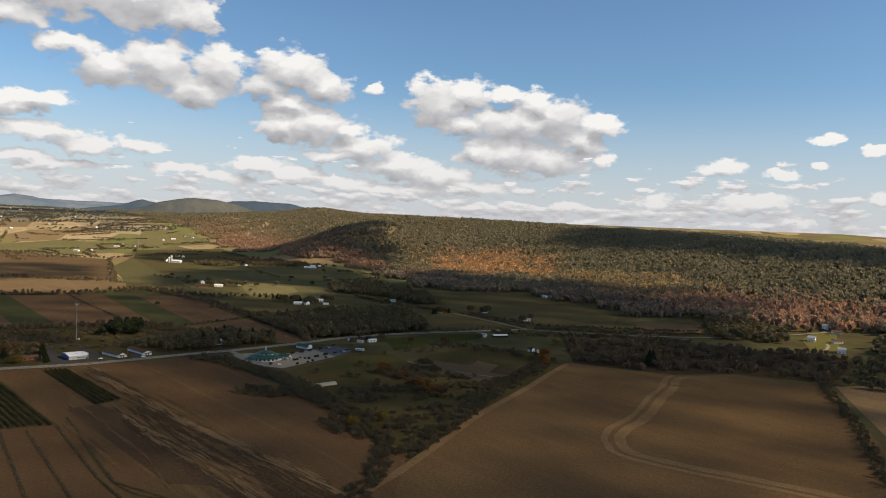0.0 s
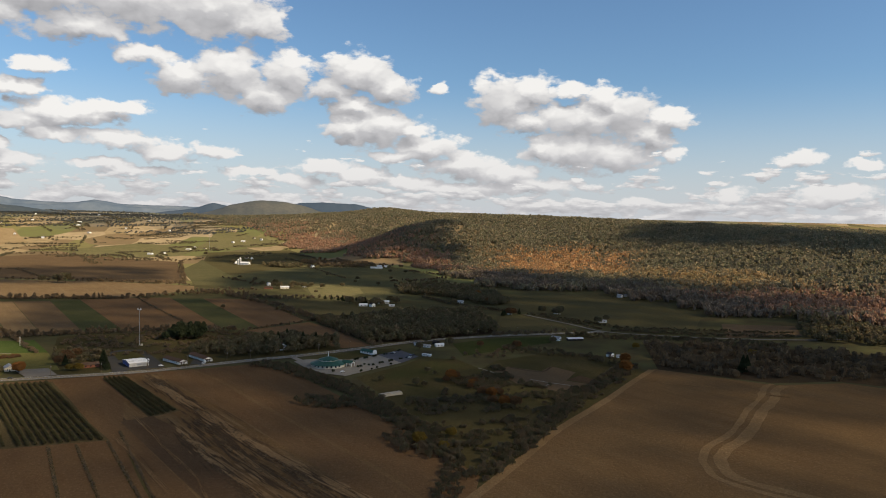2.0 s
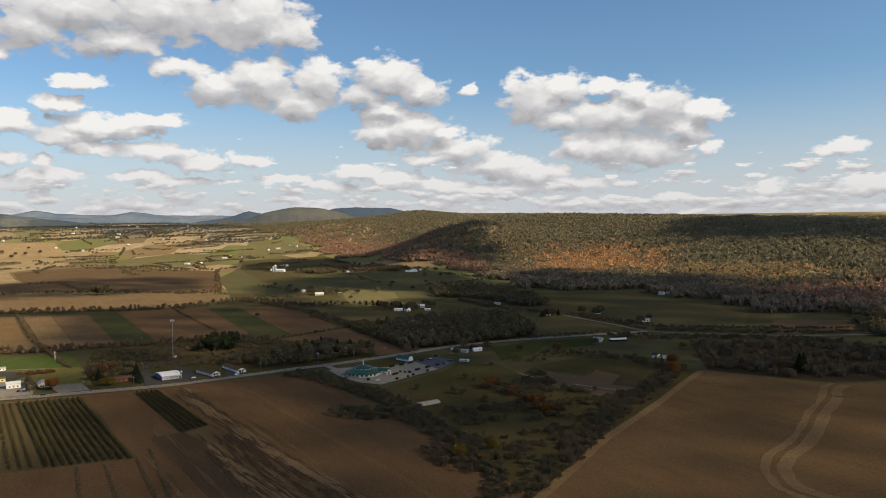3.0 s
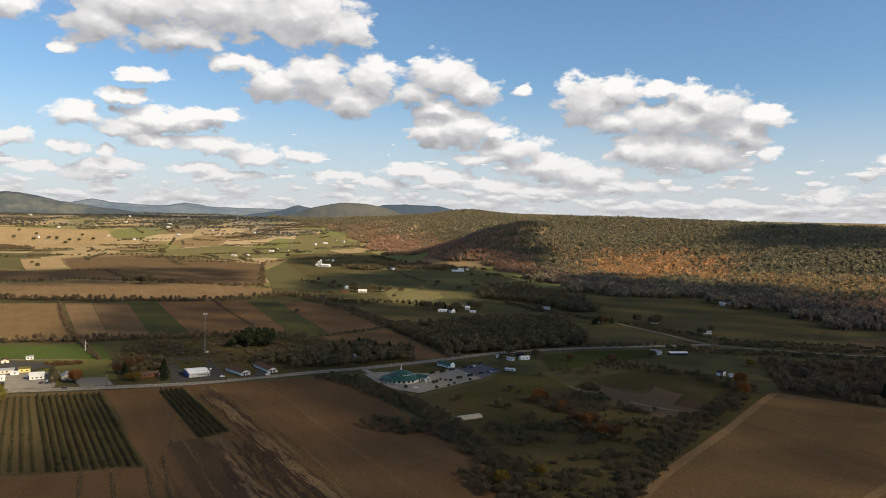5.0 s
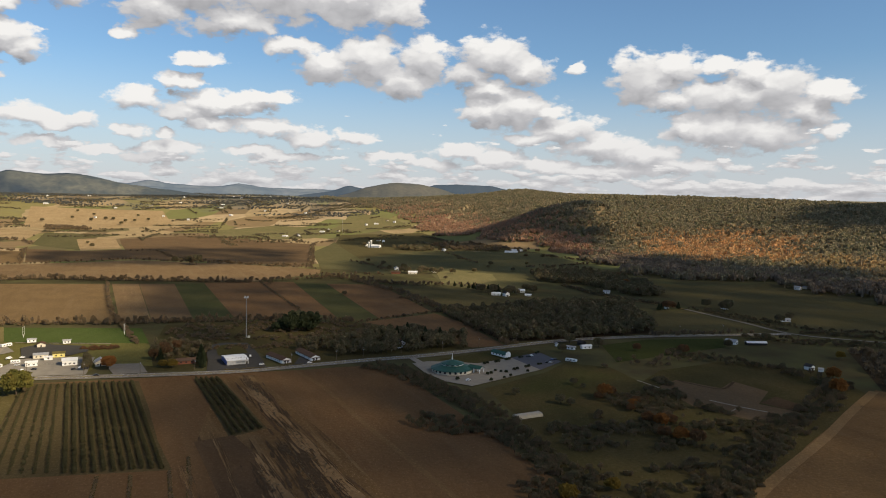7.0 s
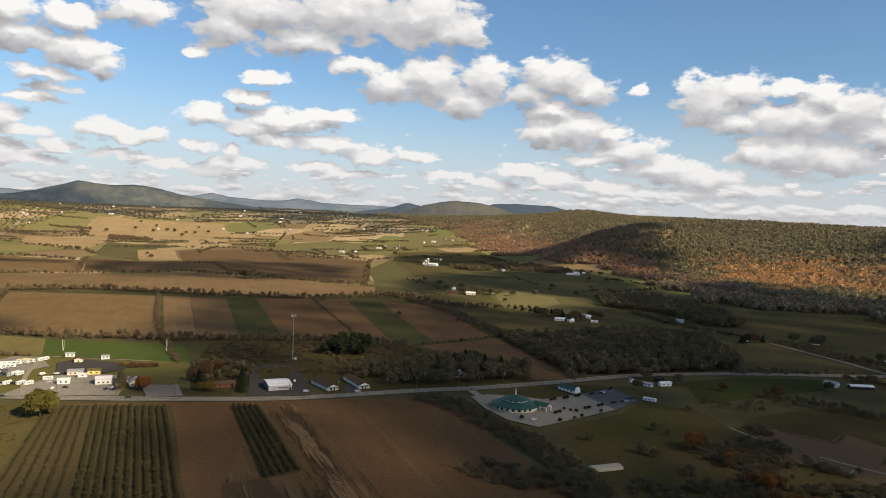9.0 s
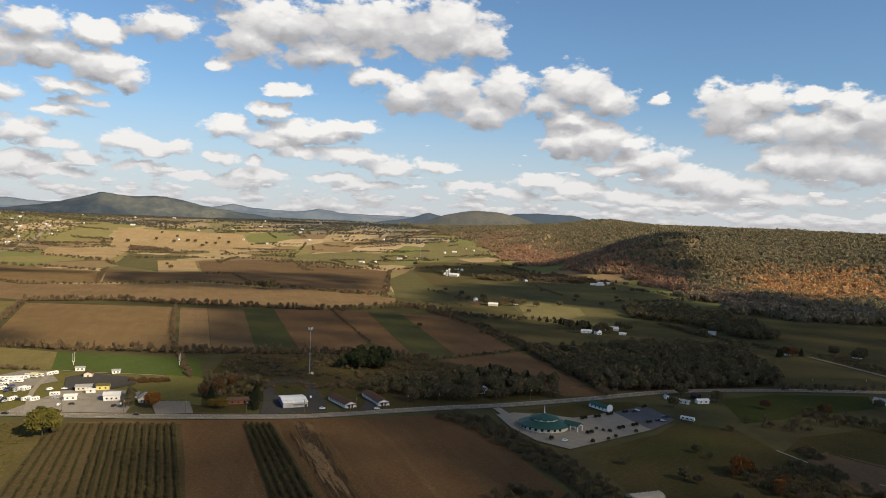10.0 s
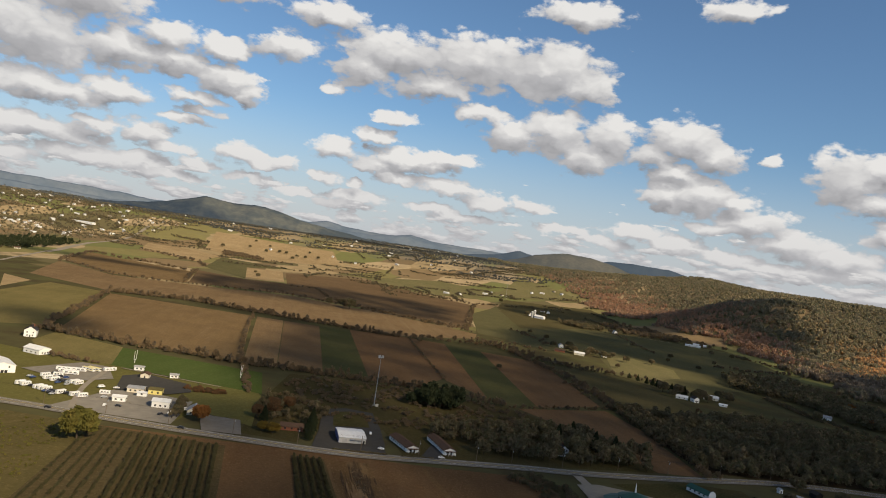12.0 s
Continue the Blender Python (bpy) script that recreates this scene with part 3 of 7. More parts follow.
def ground(x, y):
    """Height of the land at x, y (arrays)."""
    x, y = np.asarray(x, float), np.asarray(y, float)
    r = np.hypot(x - 100, y + 600)
    z = 143 * np.clip((r - 2300) / 2500, 0, 1) ** 1.15
    z = z + 62 * smooth(2950, 3700, r) - 20 * smooth(3700, 4300, r)
    best, crest = np.full(x.shape, 1e9), np.zeros(x.shape)
    for (ax, ay, az), (bx, by, bz) in zip(CREST[:-1], CREST[1:]):
        u = np.clip(((x - ax) * (bx - ax) + (y - ay) * (by - ay)) / ((bx - ax) ** 2 + (by - ay) ** 2), 0, 1)
        d = np.hypot(x - ax - u * (bx - ax), y - ay - u * (by - ay))
        crest = np.where(d < best, az + u * (bz - az), crest)
        best = np.minimum(d, best)
    side = np.interp(y, CREST[:, 1], CREST[:, 0])
    s = np.where(x > side, 0.25 * best, best)
    z = z + np.maximum(crest - z, 0) * (1 - smooth(0, 1250, s)) ** 1.2
    for hx, hy, hz, across, deep in HILLS:
        far = math.hypot(hx - 100, hy + 600)
        ux, uy = (hx - 100) / far, (hy + 600) / far
        z = z + hz * np.exp(-(((x - hx) * uy - (y - hy) * ux) / across) ** 2 - (((x - hx) * ux + (y - hy) * uy) / deep) ** 2)
    return z


def link(name, mesh, mats, parent=None, label="", category="", group="", kind=""):
    for m in mats:
        mesh.materials.append(m)
    ob = new(name, mesh)
    ob.parent = parent
    return tagged(ob, label, category, group, kind)


def part(name, bm, material, parent=None, label=""):
    """One bmesh as one mesh object under a thing or part."""
    me = bpy.data.meshes.new(name)
    bm.to_mesh(me)
    bm.free()
    return link(name, me, [material], parent, label)


STEP = 40.0
xs, ys = np.arange(-4400, 4001, STEP), np.arange(-3000, 4121, STEP)
gx, gy = np.meshgrid(xs, ys)
gz = ground(gx, gy)
n = len(xs)
idx = np.arange(len(ys) * n).reshape(len(ys), n)
quads = np.stack([idx[:-1, :-1], idx[:-1, 1:], idx[1:, 1:], idx[1:, :-1]], -1).reshape(-1, 4)
me = bpy.data.meshes.new("ground")
me.from_pydata(np.stack([gx, gy, gz], -1).reshape(-1, 3).tolist(), [], quads.tolist())
me.shade_smooth()
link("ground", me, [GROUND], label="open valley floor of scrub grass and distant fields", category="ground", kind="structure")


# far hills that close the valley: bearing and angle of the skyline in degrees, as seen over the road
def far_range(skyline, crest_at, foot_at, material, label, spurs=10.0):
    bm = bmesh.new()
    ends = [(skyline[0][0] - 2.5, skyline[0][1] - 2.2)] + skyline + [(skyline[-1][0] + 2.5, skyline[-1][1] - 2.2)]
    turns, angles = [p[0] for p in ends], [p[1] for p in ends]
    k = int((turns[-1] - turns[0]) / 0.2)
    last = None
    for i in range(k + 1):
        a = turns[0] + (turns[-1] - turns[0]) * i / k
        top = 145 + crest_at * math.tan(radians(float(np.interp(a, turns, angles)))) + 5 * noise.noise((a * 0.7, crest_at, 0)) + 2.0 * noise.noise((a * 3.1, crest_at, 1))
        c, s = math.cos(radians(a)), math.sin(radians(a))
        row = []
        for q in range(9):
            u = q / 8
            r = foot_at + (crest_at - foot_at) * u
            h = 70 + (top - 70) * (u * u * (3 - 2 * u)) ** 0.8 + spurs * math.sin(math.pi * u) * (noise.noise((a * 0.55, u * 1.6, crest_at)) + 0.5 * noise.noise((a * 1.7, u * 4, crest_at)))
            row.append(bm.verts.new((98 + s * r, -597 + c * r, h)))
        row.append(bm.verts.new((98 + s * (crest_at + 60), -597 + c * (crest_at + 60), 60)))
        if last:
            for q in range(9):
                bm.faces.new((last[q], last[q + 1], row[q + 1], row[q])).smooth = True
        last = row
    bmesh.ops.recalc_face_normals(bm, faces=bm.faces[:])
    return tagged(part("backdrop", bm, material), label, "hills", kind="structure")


# haze on these ranges is in their materials: bluish tones and a faint glow
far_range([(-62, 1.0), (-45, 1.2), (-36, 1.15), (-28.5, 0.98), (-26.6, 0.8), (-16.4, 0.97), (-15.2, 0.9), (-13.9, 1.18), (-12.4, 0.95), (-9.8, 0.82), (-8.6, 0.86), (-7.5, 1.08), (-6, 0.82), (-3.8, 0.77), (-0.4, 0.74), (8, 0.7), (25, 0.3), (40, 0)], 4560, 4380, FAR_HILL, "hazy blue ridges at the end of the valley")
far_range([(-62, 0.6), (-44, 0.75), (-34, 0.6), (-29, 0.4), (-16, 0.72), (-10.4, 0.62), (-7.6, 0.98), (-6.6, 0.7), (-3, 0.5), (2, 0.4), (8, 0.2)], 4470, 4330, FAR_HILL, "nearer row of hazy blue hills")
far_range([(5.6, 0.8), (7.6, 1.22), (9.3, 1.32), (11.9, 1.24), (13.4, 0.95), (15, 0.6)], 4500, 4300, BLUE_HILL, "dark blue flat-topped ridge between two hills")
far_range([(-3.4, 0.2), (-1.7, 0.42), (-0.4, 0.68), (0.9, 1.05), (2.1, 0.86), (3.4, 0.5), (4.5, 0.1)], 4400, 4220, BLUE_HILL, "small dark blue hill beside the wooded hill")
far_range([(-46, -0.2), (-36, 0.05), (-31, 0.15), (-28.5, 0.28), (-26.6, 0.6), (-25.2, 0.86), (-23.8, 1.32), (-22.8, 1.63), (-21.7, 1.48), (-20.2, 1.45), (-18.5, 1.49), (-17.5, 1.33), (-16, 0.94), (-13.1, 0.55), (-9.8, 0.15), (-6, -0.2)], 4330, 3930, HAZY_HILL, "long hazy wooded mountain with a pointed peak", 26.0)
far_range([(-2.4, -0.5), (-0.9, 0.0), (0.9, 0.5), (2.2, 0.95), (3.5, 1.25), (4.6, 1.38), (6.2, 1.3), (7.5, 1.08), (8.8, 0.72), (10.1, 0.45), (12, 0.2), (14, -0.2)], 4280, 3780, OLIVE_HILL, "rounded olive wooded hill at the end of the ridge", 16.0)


def height(x, y):
    return float(ground(np.array([x]), np.array([y]))[0])


LAID = []


def lay(name, corners, material, layer=0, label="", category="field"):
    """A field, yard or lawn: a polygon of the plan laid over the land."""
    bm = bmesh.new()
    bm.faces.new([bm.verts.new((x, y, 0)) for x, y in corners])
    cx = [c[0] for c in corners]
    cy = [c[1] for c in corners]
    for axis, lo, hi in ((0, min(cx), max(cx)), (1, min(cy), max(cy))):
        k = math.floor(lo / STEP) + 1
        while k * STEP < hi:
            co, no = [0, 0, 0], [0, 0, 0]
            co[axis], no[axis] = k * STEP, 1
            bmesh.ops.bisect_plane(bm, geom=bm.verts[:] + bm.edges[:] + bm.faces[:], plane_co=co, plane_no=no)
            k += 1
    v = np.array([w.co[:] for w in bm.verts])
    LAID.append(name)
    z = ground(v[:, 0], v[:, 1])
    if "lot" in name.split("_") or "yard" in name.split("_") or "drive" in name.split("_") or "extension" in name:
        z = z + 0.25 + 0.15 * layer + 0.012 * (len(LAID) % 12)
    else:
        z = z + 0.05 + 0.03 * layer + 0.002 * (len(LAID) % 12) + 0.04 * np.clip(z, 0, 10)
    for w, h in zip(bm.verts, z):
        w.co.z = h
    for f in bm.faces:
        if f.normal.z < 0:
            f.normal_flip()
    ob = part(name, bm, material)
    return tagged(ob, label, category, kind="structure")


def ribbon(name, line, width, material, layer=3, label="", category="road", side=0.0, dash=None, ragged=0.0, lift=None):
    """A road, track or painted line along a smoothed polyline; side shifts it off the middle; dash = (length, gap); ragged wears its edges."""
    pts = [Vector((*p, 0)) for p in line]
    fine = []
    for i in range(len(pts) - 1):
        a, b, c, d = pts[max(i - 1, 0)], pts[i], pts[i + 1], pts[min(i + 2, len(pts) - 1)]
        for k in range(8):
            u = k / 8
            fine.append(0.5 * ((2 * b) + (c - a) * u + (2 * a - 5 * b + 4 * c - d) * u * u + (3 * b - a - 3 * c + d) * u ** 3))
    fine.append(pts[-1])
    bm = bmesh.new()
    rows, run = [], 0.0
    low = name in ("wheel_track", "furrow", "field_edge", "garden_path", "dirt_track")
    for i, p in enumerate(fine):
        t = (fine[min(i + 1, len(fine) - 1)] - fine[max(i - 1, 0)]).normalized()
        nrm = Vector((-t.y, t.x, 0))
        row = []
        for s in (side - width / 2, side + width / 2):
            q = p + nrm * (s + ragged * width * noise.noise((p.x * 0.06, p.y * 0.06, s)))
            row.append(bm.verts.new((q.x, q.y, height(q.x, q.y) + (lift if lift is not None else 0.16 if low else 0.3 + 0.12 * layer))))
        rows.append(row)
    for i in range(len(rows) - 1):
        if dash:
            run += (fine[i + 1] - fine[i]).length
            if run % (dash[0] + dash[1]) > dash[0]:
                continue
        bm.faces.new((rows[i][0], rows[i + 1][0], rows[i + 1][1], rows[i][1]))
    bmesh.ops.recalc_face_normals(bm, faces=bm.faces[:])
    for f in bm.faces:
        if f.normal.z < 0:
            f.normal_flip()
    return tagged(part(name, bm, material), label, category, kind="structure")


# ---- fields beyond the road ----
lay("field", [(-601, 466), (-640, 640), (-535, 628), (-393, 249), (-430, 215)], OLIVE, 0, "olive hay field behind a white house")
lay("field", [(-736, 660), (-664, 626), (-627, 501)], STUBBLE, 0, "tan stubble field")
lay("field", [(-735, 725), (-890, 1055), (-690, 925), (-557, 975), (-363, 1090), (-115, 1000), (62, 885), (62, 800), (-58, 655), (-234, 674), (-436, 708), (-547, 655)], STUBBLE_DULL, 1, "long brown stubble field between two hedgerows")
lay("field", [(-927, 1128), (-1058, 1462), (-697, 1343), (-574, 1016), (-710, 950)], SOIL, 0, "bare brown field below the town")
lay("field", [(-522, 618), (-287, 622), (-160, 228), (-364, 228)], SOIL, 0, "large brown harvested field behind the sports ground")
lay("field", [(-1024, 2160), (-1150, 2560), (-650, 2640), (-545, 2354), (-756, 2079), (-900, 2060)], STUBBLE, 1, "pale tan field dotted with shrubs")
lay("field", [(-1167, 2004), (-995, 2033), (-888, 1968), (-839, 1689), (-1072, 1767)], STUBBLE, 0, "pale stubble field below the town")
lay("field", [(-869, 1944), (-610, 1938), (-712, 1765), (-582, 1400), (-778, 1591)], GRASS, 2, "green meadow")
lay("field", [(-711, 1763), (-608, 1807), (-498, 1478), (-574, 1376)], STUBBLE, 3, "small pale square stubble field")
lay("field", [(-591, 1790), (-380, 1972), (9, 1728), (35, 958), (-228, 1091), (-457, 1367)], SOIL_DARK, 0, "dark ploughed field")
lay("field", [(-573, 1025), (-732, 1437), (-575, 1370), (-485, 1432), (-222, 1063), (-372, 1120)], SOIL_DARK, 1, "dark brown field")
lay("field", [(-405, 2090), (-147, 2412), (92, 2227), (10, 1923), (-237, 1820)], GRASS_LIT, 0, "yellow green hay slope")
lay("field", [(26, 1373), (87, 1817), (168, 1009), (123, 873), (64, 910)], GRASS, 1, "green hay field on a gentle rise")
lay("field", [(-279, 622), (-236, 622), (-122, 230), (-157, 228)], STUBBLE_DULL, 1, "narrow tan brown strip field")
lay("field", [(-235, 622), (-178, 622), (-73, 232), (-121, 230)], SOIL_DARK, 1, "narrow brown strip field")
lay("field", [(-177, 622), (-133, 638), (-26, 240), (-72, 232)], WHEAT, 1, "bright green winter wheat strip")
lay("field", [(-132, 638), (-41, 660), (46, 325), (26, 246), (-25, 240)], SOIL_RED, 1, "reddish brown strip field")
lay("field", [(-38, 662), (19, 652), (98, 248), (50, 312)], SOIL_RED, 1, "reddish brown strip field beyond a ditch")
lay("field", [(20, 652), (77, 628), (149, 243), (99, 246)], WHEAT, 1, "dull green winter wheat strip")
lay("field", [(78, 628), (170, 611), (222, 306), (150, 242)], SOIL_RED, 1, "brown field beside a bushy ditch")
lay("field", [(129, 219), (225, 285), (250, 208), (270, 66), (234, 57), (175, 160)], SOIL_RED, 1, "brown triangular field beside the wood")
lay("sports_field", [(-272, 196), (-122, 186), (-92, 96), (-236, 110)], PITCH, 2, "mown green football field with goalposts", "sports field")
lay("lawn", [(-359, 222), (-272, 198), (-236, 112), (-300, 110), (-345, 160)], OLIVE, 2, "faded lawn beside the football field", "lawn")
lay("lawn", [(-150, 102), (-92, 96), (-64, -8), (-90, 2), (-112, 10)], LAWN, 1, "mown lawn behind the roadside lot", "lawn")
lay("lawn", [(-400, 130), (-300, 112), (-240, 112), (-150, 97), (-112, 20), (-112, -38), (-200, -43), (-290, -46), (-420, -40)], LAWN, 0, "grass round the vehicle yard", "lawn")
lay("pasture", [(287, 914), (440, 1476), (699, 1361), (688, 846), (442, 609), (359, 479), (283, 614)], GRASS, 0, "green sloping pasture", "pasture")
lay("pasture", [(60, 905), (40, 1400), (96, 1825), (240, 1500), (236, 800), (125, 845)], GRASS_DULL, 0, "dull pasture beside a far farm", "pasture")
# hay tone laid over the pasture to paint in a streak of sunlight
lay("hay_strip", [(285, 645), (350, 622), (398, 690), (412, 800), (350, 890), (300, 830)], GRASS_LIT, 2, "yellow green hay strip above a farm, brightened for a streak of sun", "field")
lay("pasture", [(210, 617), (319, 527), (346, 382), (326, 295), (240, 304), (196, 495)], GRASS_DULL, 1, "dull green pasture", "pasture")
lay("pasture", [(653, 661), (755, 598), (949, 618), (894, 342), (893, 239), (772, 100), (668, 128), (612, 304)], GRASS_DULL, 0, "wide dull pasture below the woods", "pasture")
lay("pasture", [(541, 297), (588, 285), (600, 122), (444, 106)], GRASS_DULL, 1, "dull pasture at the road fork", "pasture")
lay("lawn", [(374, 62), (437, 90), (528, 92), (505, 44), (359, -20)], GRASS_DARK, 1, "green field beside the road", "lawn")
lay("field", [(853, 141), (934, 74), (879, 3), (771, 30)], SOIL_DARK, 1, "brown field below the woods")
lay("pasture", [(65, 2202), (163, 2762), (356, 2552), (414, 2386), (359, 2303), (152, 2209)], GRASS_LIT, 1, "yellow green village pasture", "pasture")
lay("pasture", [(130, 1140), (380, 1547), (426, 1438), (287, 914), (214, 790), (124, 850)], GRASS, 1, "green pasture behind a farm", "pasture")
lay("pasture", [(95, 1830), (170, 1010), (214, 795), (300, 930), (440, 1480), (690, 1370), (590, 1560), (470, 1760), (420, 2150), (110, 2060)], GRASS_DULL, 0, "dull brown green pasture round a far farm", "pasture")
# ---- fields this side of the road ----
lay("field", [(-150, -66), (75, -29), (130, -17), (214, -300), (180, -620), (-90, -620)], SOIL_NEAR, 0, "bare brown plough land along the road")
lay("orchard_floor", [(-150, -66), (-62, -62), (8, -268), (-95, -272)], ORCHARD_FLOOR, 1, "grass under rows of young trees")
lay("grass_verge", [(-420, -75), (-148, -66), (-93, -272), (-88, -620), (-420, -620)], VERGE, 1, "rough grass beside the orchard")
lay("field", [(-60, -62), (-22, -58), (40, -215), (8, -268), (-12, -215)], SOIL_NEAR, 1, "brown bare strip beside young trees")
lay("orchard_floor", [(-20, -57), (0, -54), (52, -196), (30, -212)], ORCHARD_FLOOR, 2, "grass under a narrow block of young trees")
lay("field", [(0, -54), (40, -44), (100, -240), (160, -435), (150, -560), (40, -560), (78, -435), (12, -222)], WEEDS, 1, "weedy fallow strips with pale dry grass")
lay("field", [(28, -47), (75, -29), (127, -17), (147, -33), (191, -202), (214, -300), (230, -400), (150, -560), (165, -435), (100, -240)], SOIL_NEAR, 2, "broad reddish brown field along the road")
lay("field", [(-95, -272), (10, -266), (52, -379), (80, -440), (-60, -470)], SOIL_NEAR, 2, "reddish brown strip plots")
lay("field", [(-60, -470), (80, -440), (40, -570), (-80, -600)], SCRUB, 1, "dark weedy ground")
lay("field", [(537, -136), (611, -234), (690, -243), (742, -315), (600, -478), (470, -620), (250, -760), (120, -620), (170, -466), (264, -384), (390, -260)], SOIL_FRONT, 1, "wide tan brown harvested field")
lay("field", [(755, -318), (860, -360), (760, -560), (520, -640), (612, -480)], STUBBLE_DULL, 1, "brown field beyond a hedge")
lay("garden_plot", [(360, -110), (385, -89), (409, -120), (432, -98), (443, -133), (414, -167), (432, -190), (414, -212), (390, -212), (374, -191), (360, -168), (360, -133)], SOIL_DARK, 1, "bare brown garden plot in the scrub", "garden")
lay("garden_plot", [(417, -164), (440, -148), (446, -175), (432, -190)], SOIL_DAMP, 2, "dark dug garden plot", "garden")
lay("lawn", [(214, -106), (280, -54), (308, -18), (345, -40), (352, -110), (322, -150), (266, -178), (222, -186)], MEADOW, 1, "dark green lawn in front of the church lot", "lawn")
lay("lawn", [(192, 4), (250, 40), (292, 44), (294, 30), (262, 5), (225, -16), (205, -8)], MEADOW, 1, "lawn between the road and the church", "lawn")
lay("scrub_patch", [(222, -180), (266, -168), (322, -128), (386, -55), (470, -20), (535, -70), (520, -150), (390, -262), (262, -388), (205, -445), (140, -520), (130, -480), (205, -380), (215, -330)], SCRUB, 0, "rough brown scrub land", "scrub")
lay("scrub_patch", [(-100, 206), (-88, 100), (-66, -28), (-26, -28), (-20, 45), (22, 45), (46, -14), (110, 2), (240, 60), (225, 125), (118, 212), (27, 232)], SCRUB, 0, "brown scrub behind the roadside houses", "scrub")
lay("wood_floor", [(238, 301), (369, 336), (516, 326), (464, 129), (277, 83), (263, 139)], WOOD_FLOOR, 0, "leaf-littered wood floor", "ground")
lay("wood_floor", [(540, -140), (630, 24), (760, -40), (900, -180), (890, -240), (760, -310), (690, -236), (615, -226)], WOOD_FLOOR, 2, "leaf-littered wood floor", "ground")
lay("field", [(-1338, 1639), (-1371, 1797), (-1226, 1722), (-1194, 1560)], GRASS_LIT, 1, "pale green field at the town edge")
lay("lawn", [(905, -165), (962, -100), (1026, -66), (1045, -90), (940, -182)], LAWN, 2, "sunlit lawn below the woods", "lawn")
# ---- yards and roads ----
ROAD = [(-900, -110), (-500, -74), (-237, -50), (-150, -48), (-71, -44), (10, -35), (75, -14), (130, 5), (173, 17), (245, 46), (340, 88), (440, 106), (545, 111), (622, 113)]
UPPER_LANE = [(505, 620), (520, 470), (590, 310)]
LANE = [(590, 310), (612, 195), (628, 112), (695, 60), (785, 12), (900, -40), (1040, -80)]
ribbon("road_shoulder", ROAD, 13, GRAVEL, 2, "gravel shoulder along the main road")
ribbon("road", ROAD, 8.6, ASPHALT, 3, "worn grey two-lane asphalt road")
ribbon("lane", LANE, 6, ASPHALT, 3, "narrow grey country lane")
ribbon("lane", UPPER_LANE, 3.2, TRACK, 3, "thin earth lane through the pasture")
ribbon("centre_line", ROAD, 0.35, LINE_YELLOW, 4, "yellow centre line", "road marking")
for s in (-3.5, 3.5):
    ribbon("edge_line", ROAD, 0.25, LINE_WHITE, 4, "white edge line", "road marking", side=s)
RUT = [(616, -236), (595, -248), (560, -282), (517, -315), (458, -366), (409, -398), (386, -428), (382, -450), (397, -479), (428, -523), (460, -575), (480, -640)]
ribbon("dirt_track", RUT, 9.0, TRACK, 2, "broad pale dirt track across the field", "track", side=3.5, ragged=0.16)
ribbon("dirt_track", RUT, 5.5, TRACK, 2, "faint second rut of the dirt track", "track", side=-8, ragged=0.3, lift=0.165)
ribbon("dirt_track", [(532, -140), (468, -196), (411, -248), (325, -321), (269, -377), (214, -431), (170, -472), (110, -552)], 7, TRACK, 2, "dirt track along the field edge", "track")
ribbon("garden_path", [(381, -154), (394, -172), (409, -189)], 2.0, CONCRETE, 3, "pale path in the garden plot", "track", ragged=0.1)
ribbon("garden_path", [(376, -190), (389, -178)], 1.2, CONCRETE, 3, "short pale path in the garden plot", "track", lift=0.19)
ribbon("garden_path", [(350, -89), (358, -115)], 1.6, CONCRETE, 3, "pale path at the scrub edge", "track", lift=0.2)
ribbon("furrow", [(385, -92), (401, -118), (412, -121), (431, -101)], 2.2, DEAD_WEEDS, 4, "dark ditch beside the garden plot", "furrow", ragged=0.2, lift=0.21)
ribbon("garden_path", [(920, -172), (955, -150), (979, -122), (997, -96), (1027, -76), (1054, -74)], 4.0, CONCRETE, 3, "pale winding drive over a lawn", "drive", lift=0.5)
ribbon("town_road", [(-895, 868), (-998, 1112), (-1123, 1426), (-1205, 1701)], 8, CONCRETE, 2, "pale lane towards the town")
ribbon("town_road", [(-1050, 1250), (-1181, 1635), (-1234, 1925), (-1358, 2371)], 12, CONCRETE, 2, "pale road into the town")
for line in ([(-30, -272), (-2, -400), (8, -450)], [(-13, -272), (18, -399), (30, -450)], [(6, -268), (36, -390), (52, -440)], [(12, -246), (45, -402), (74, -440)]):
    ribbon("furrow", line, 2.2, SCRUB, 4, "dark weedy furrow between plots", "furrow")
PALE_STRIPS = [([(52, -254), (64, -290), (76, -327), (92, -370), (112, -426), (130, -480)], 6.5), ([(70, -209), (84, -248), (96, -287), (121, -345), (148, -410), (170, -470)], 5.0), ([(30, -95), (46, -140), (60, -180)], 5.0), ([(21, -214), (44, -293), (64, -357), (73, -413)], 1.6), ([(12, -265), (28, -314), (46, -371)], 1.8), ([(84, -300), (100, -350), (122, -410)], 2.2)]
DARK_STRIPS = [([(22, -59), (38, -112), (54, -168), (81, -246), (111, -336), (144, -429), (165, -485)], 6.0), ([(62, -224), (78, -276), (94, -331), (129, -423), (150, -480)], 8.0), ([(54, -261), (66, -302), (77, -344), (102, -419), (120, -470)], 4.5)]
lay("field", [(10, -219), (32, -208), (54, -254), (84, -362), (102, -426), (74, -413), (54, -354)], SOIL_DAMP, 3, "dark damp plot in the fallow")


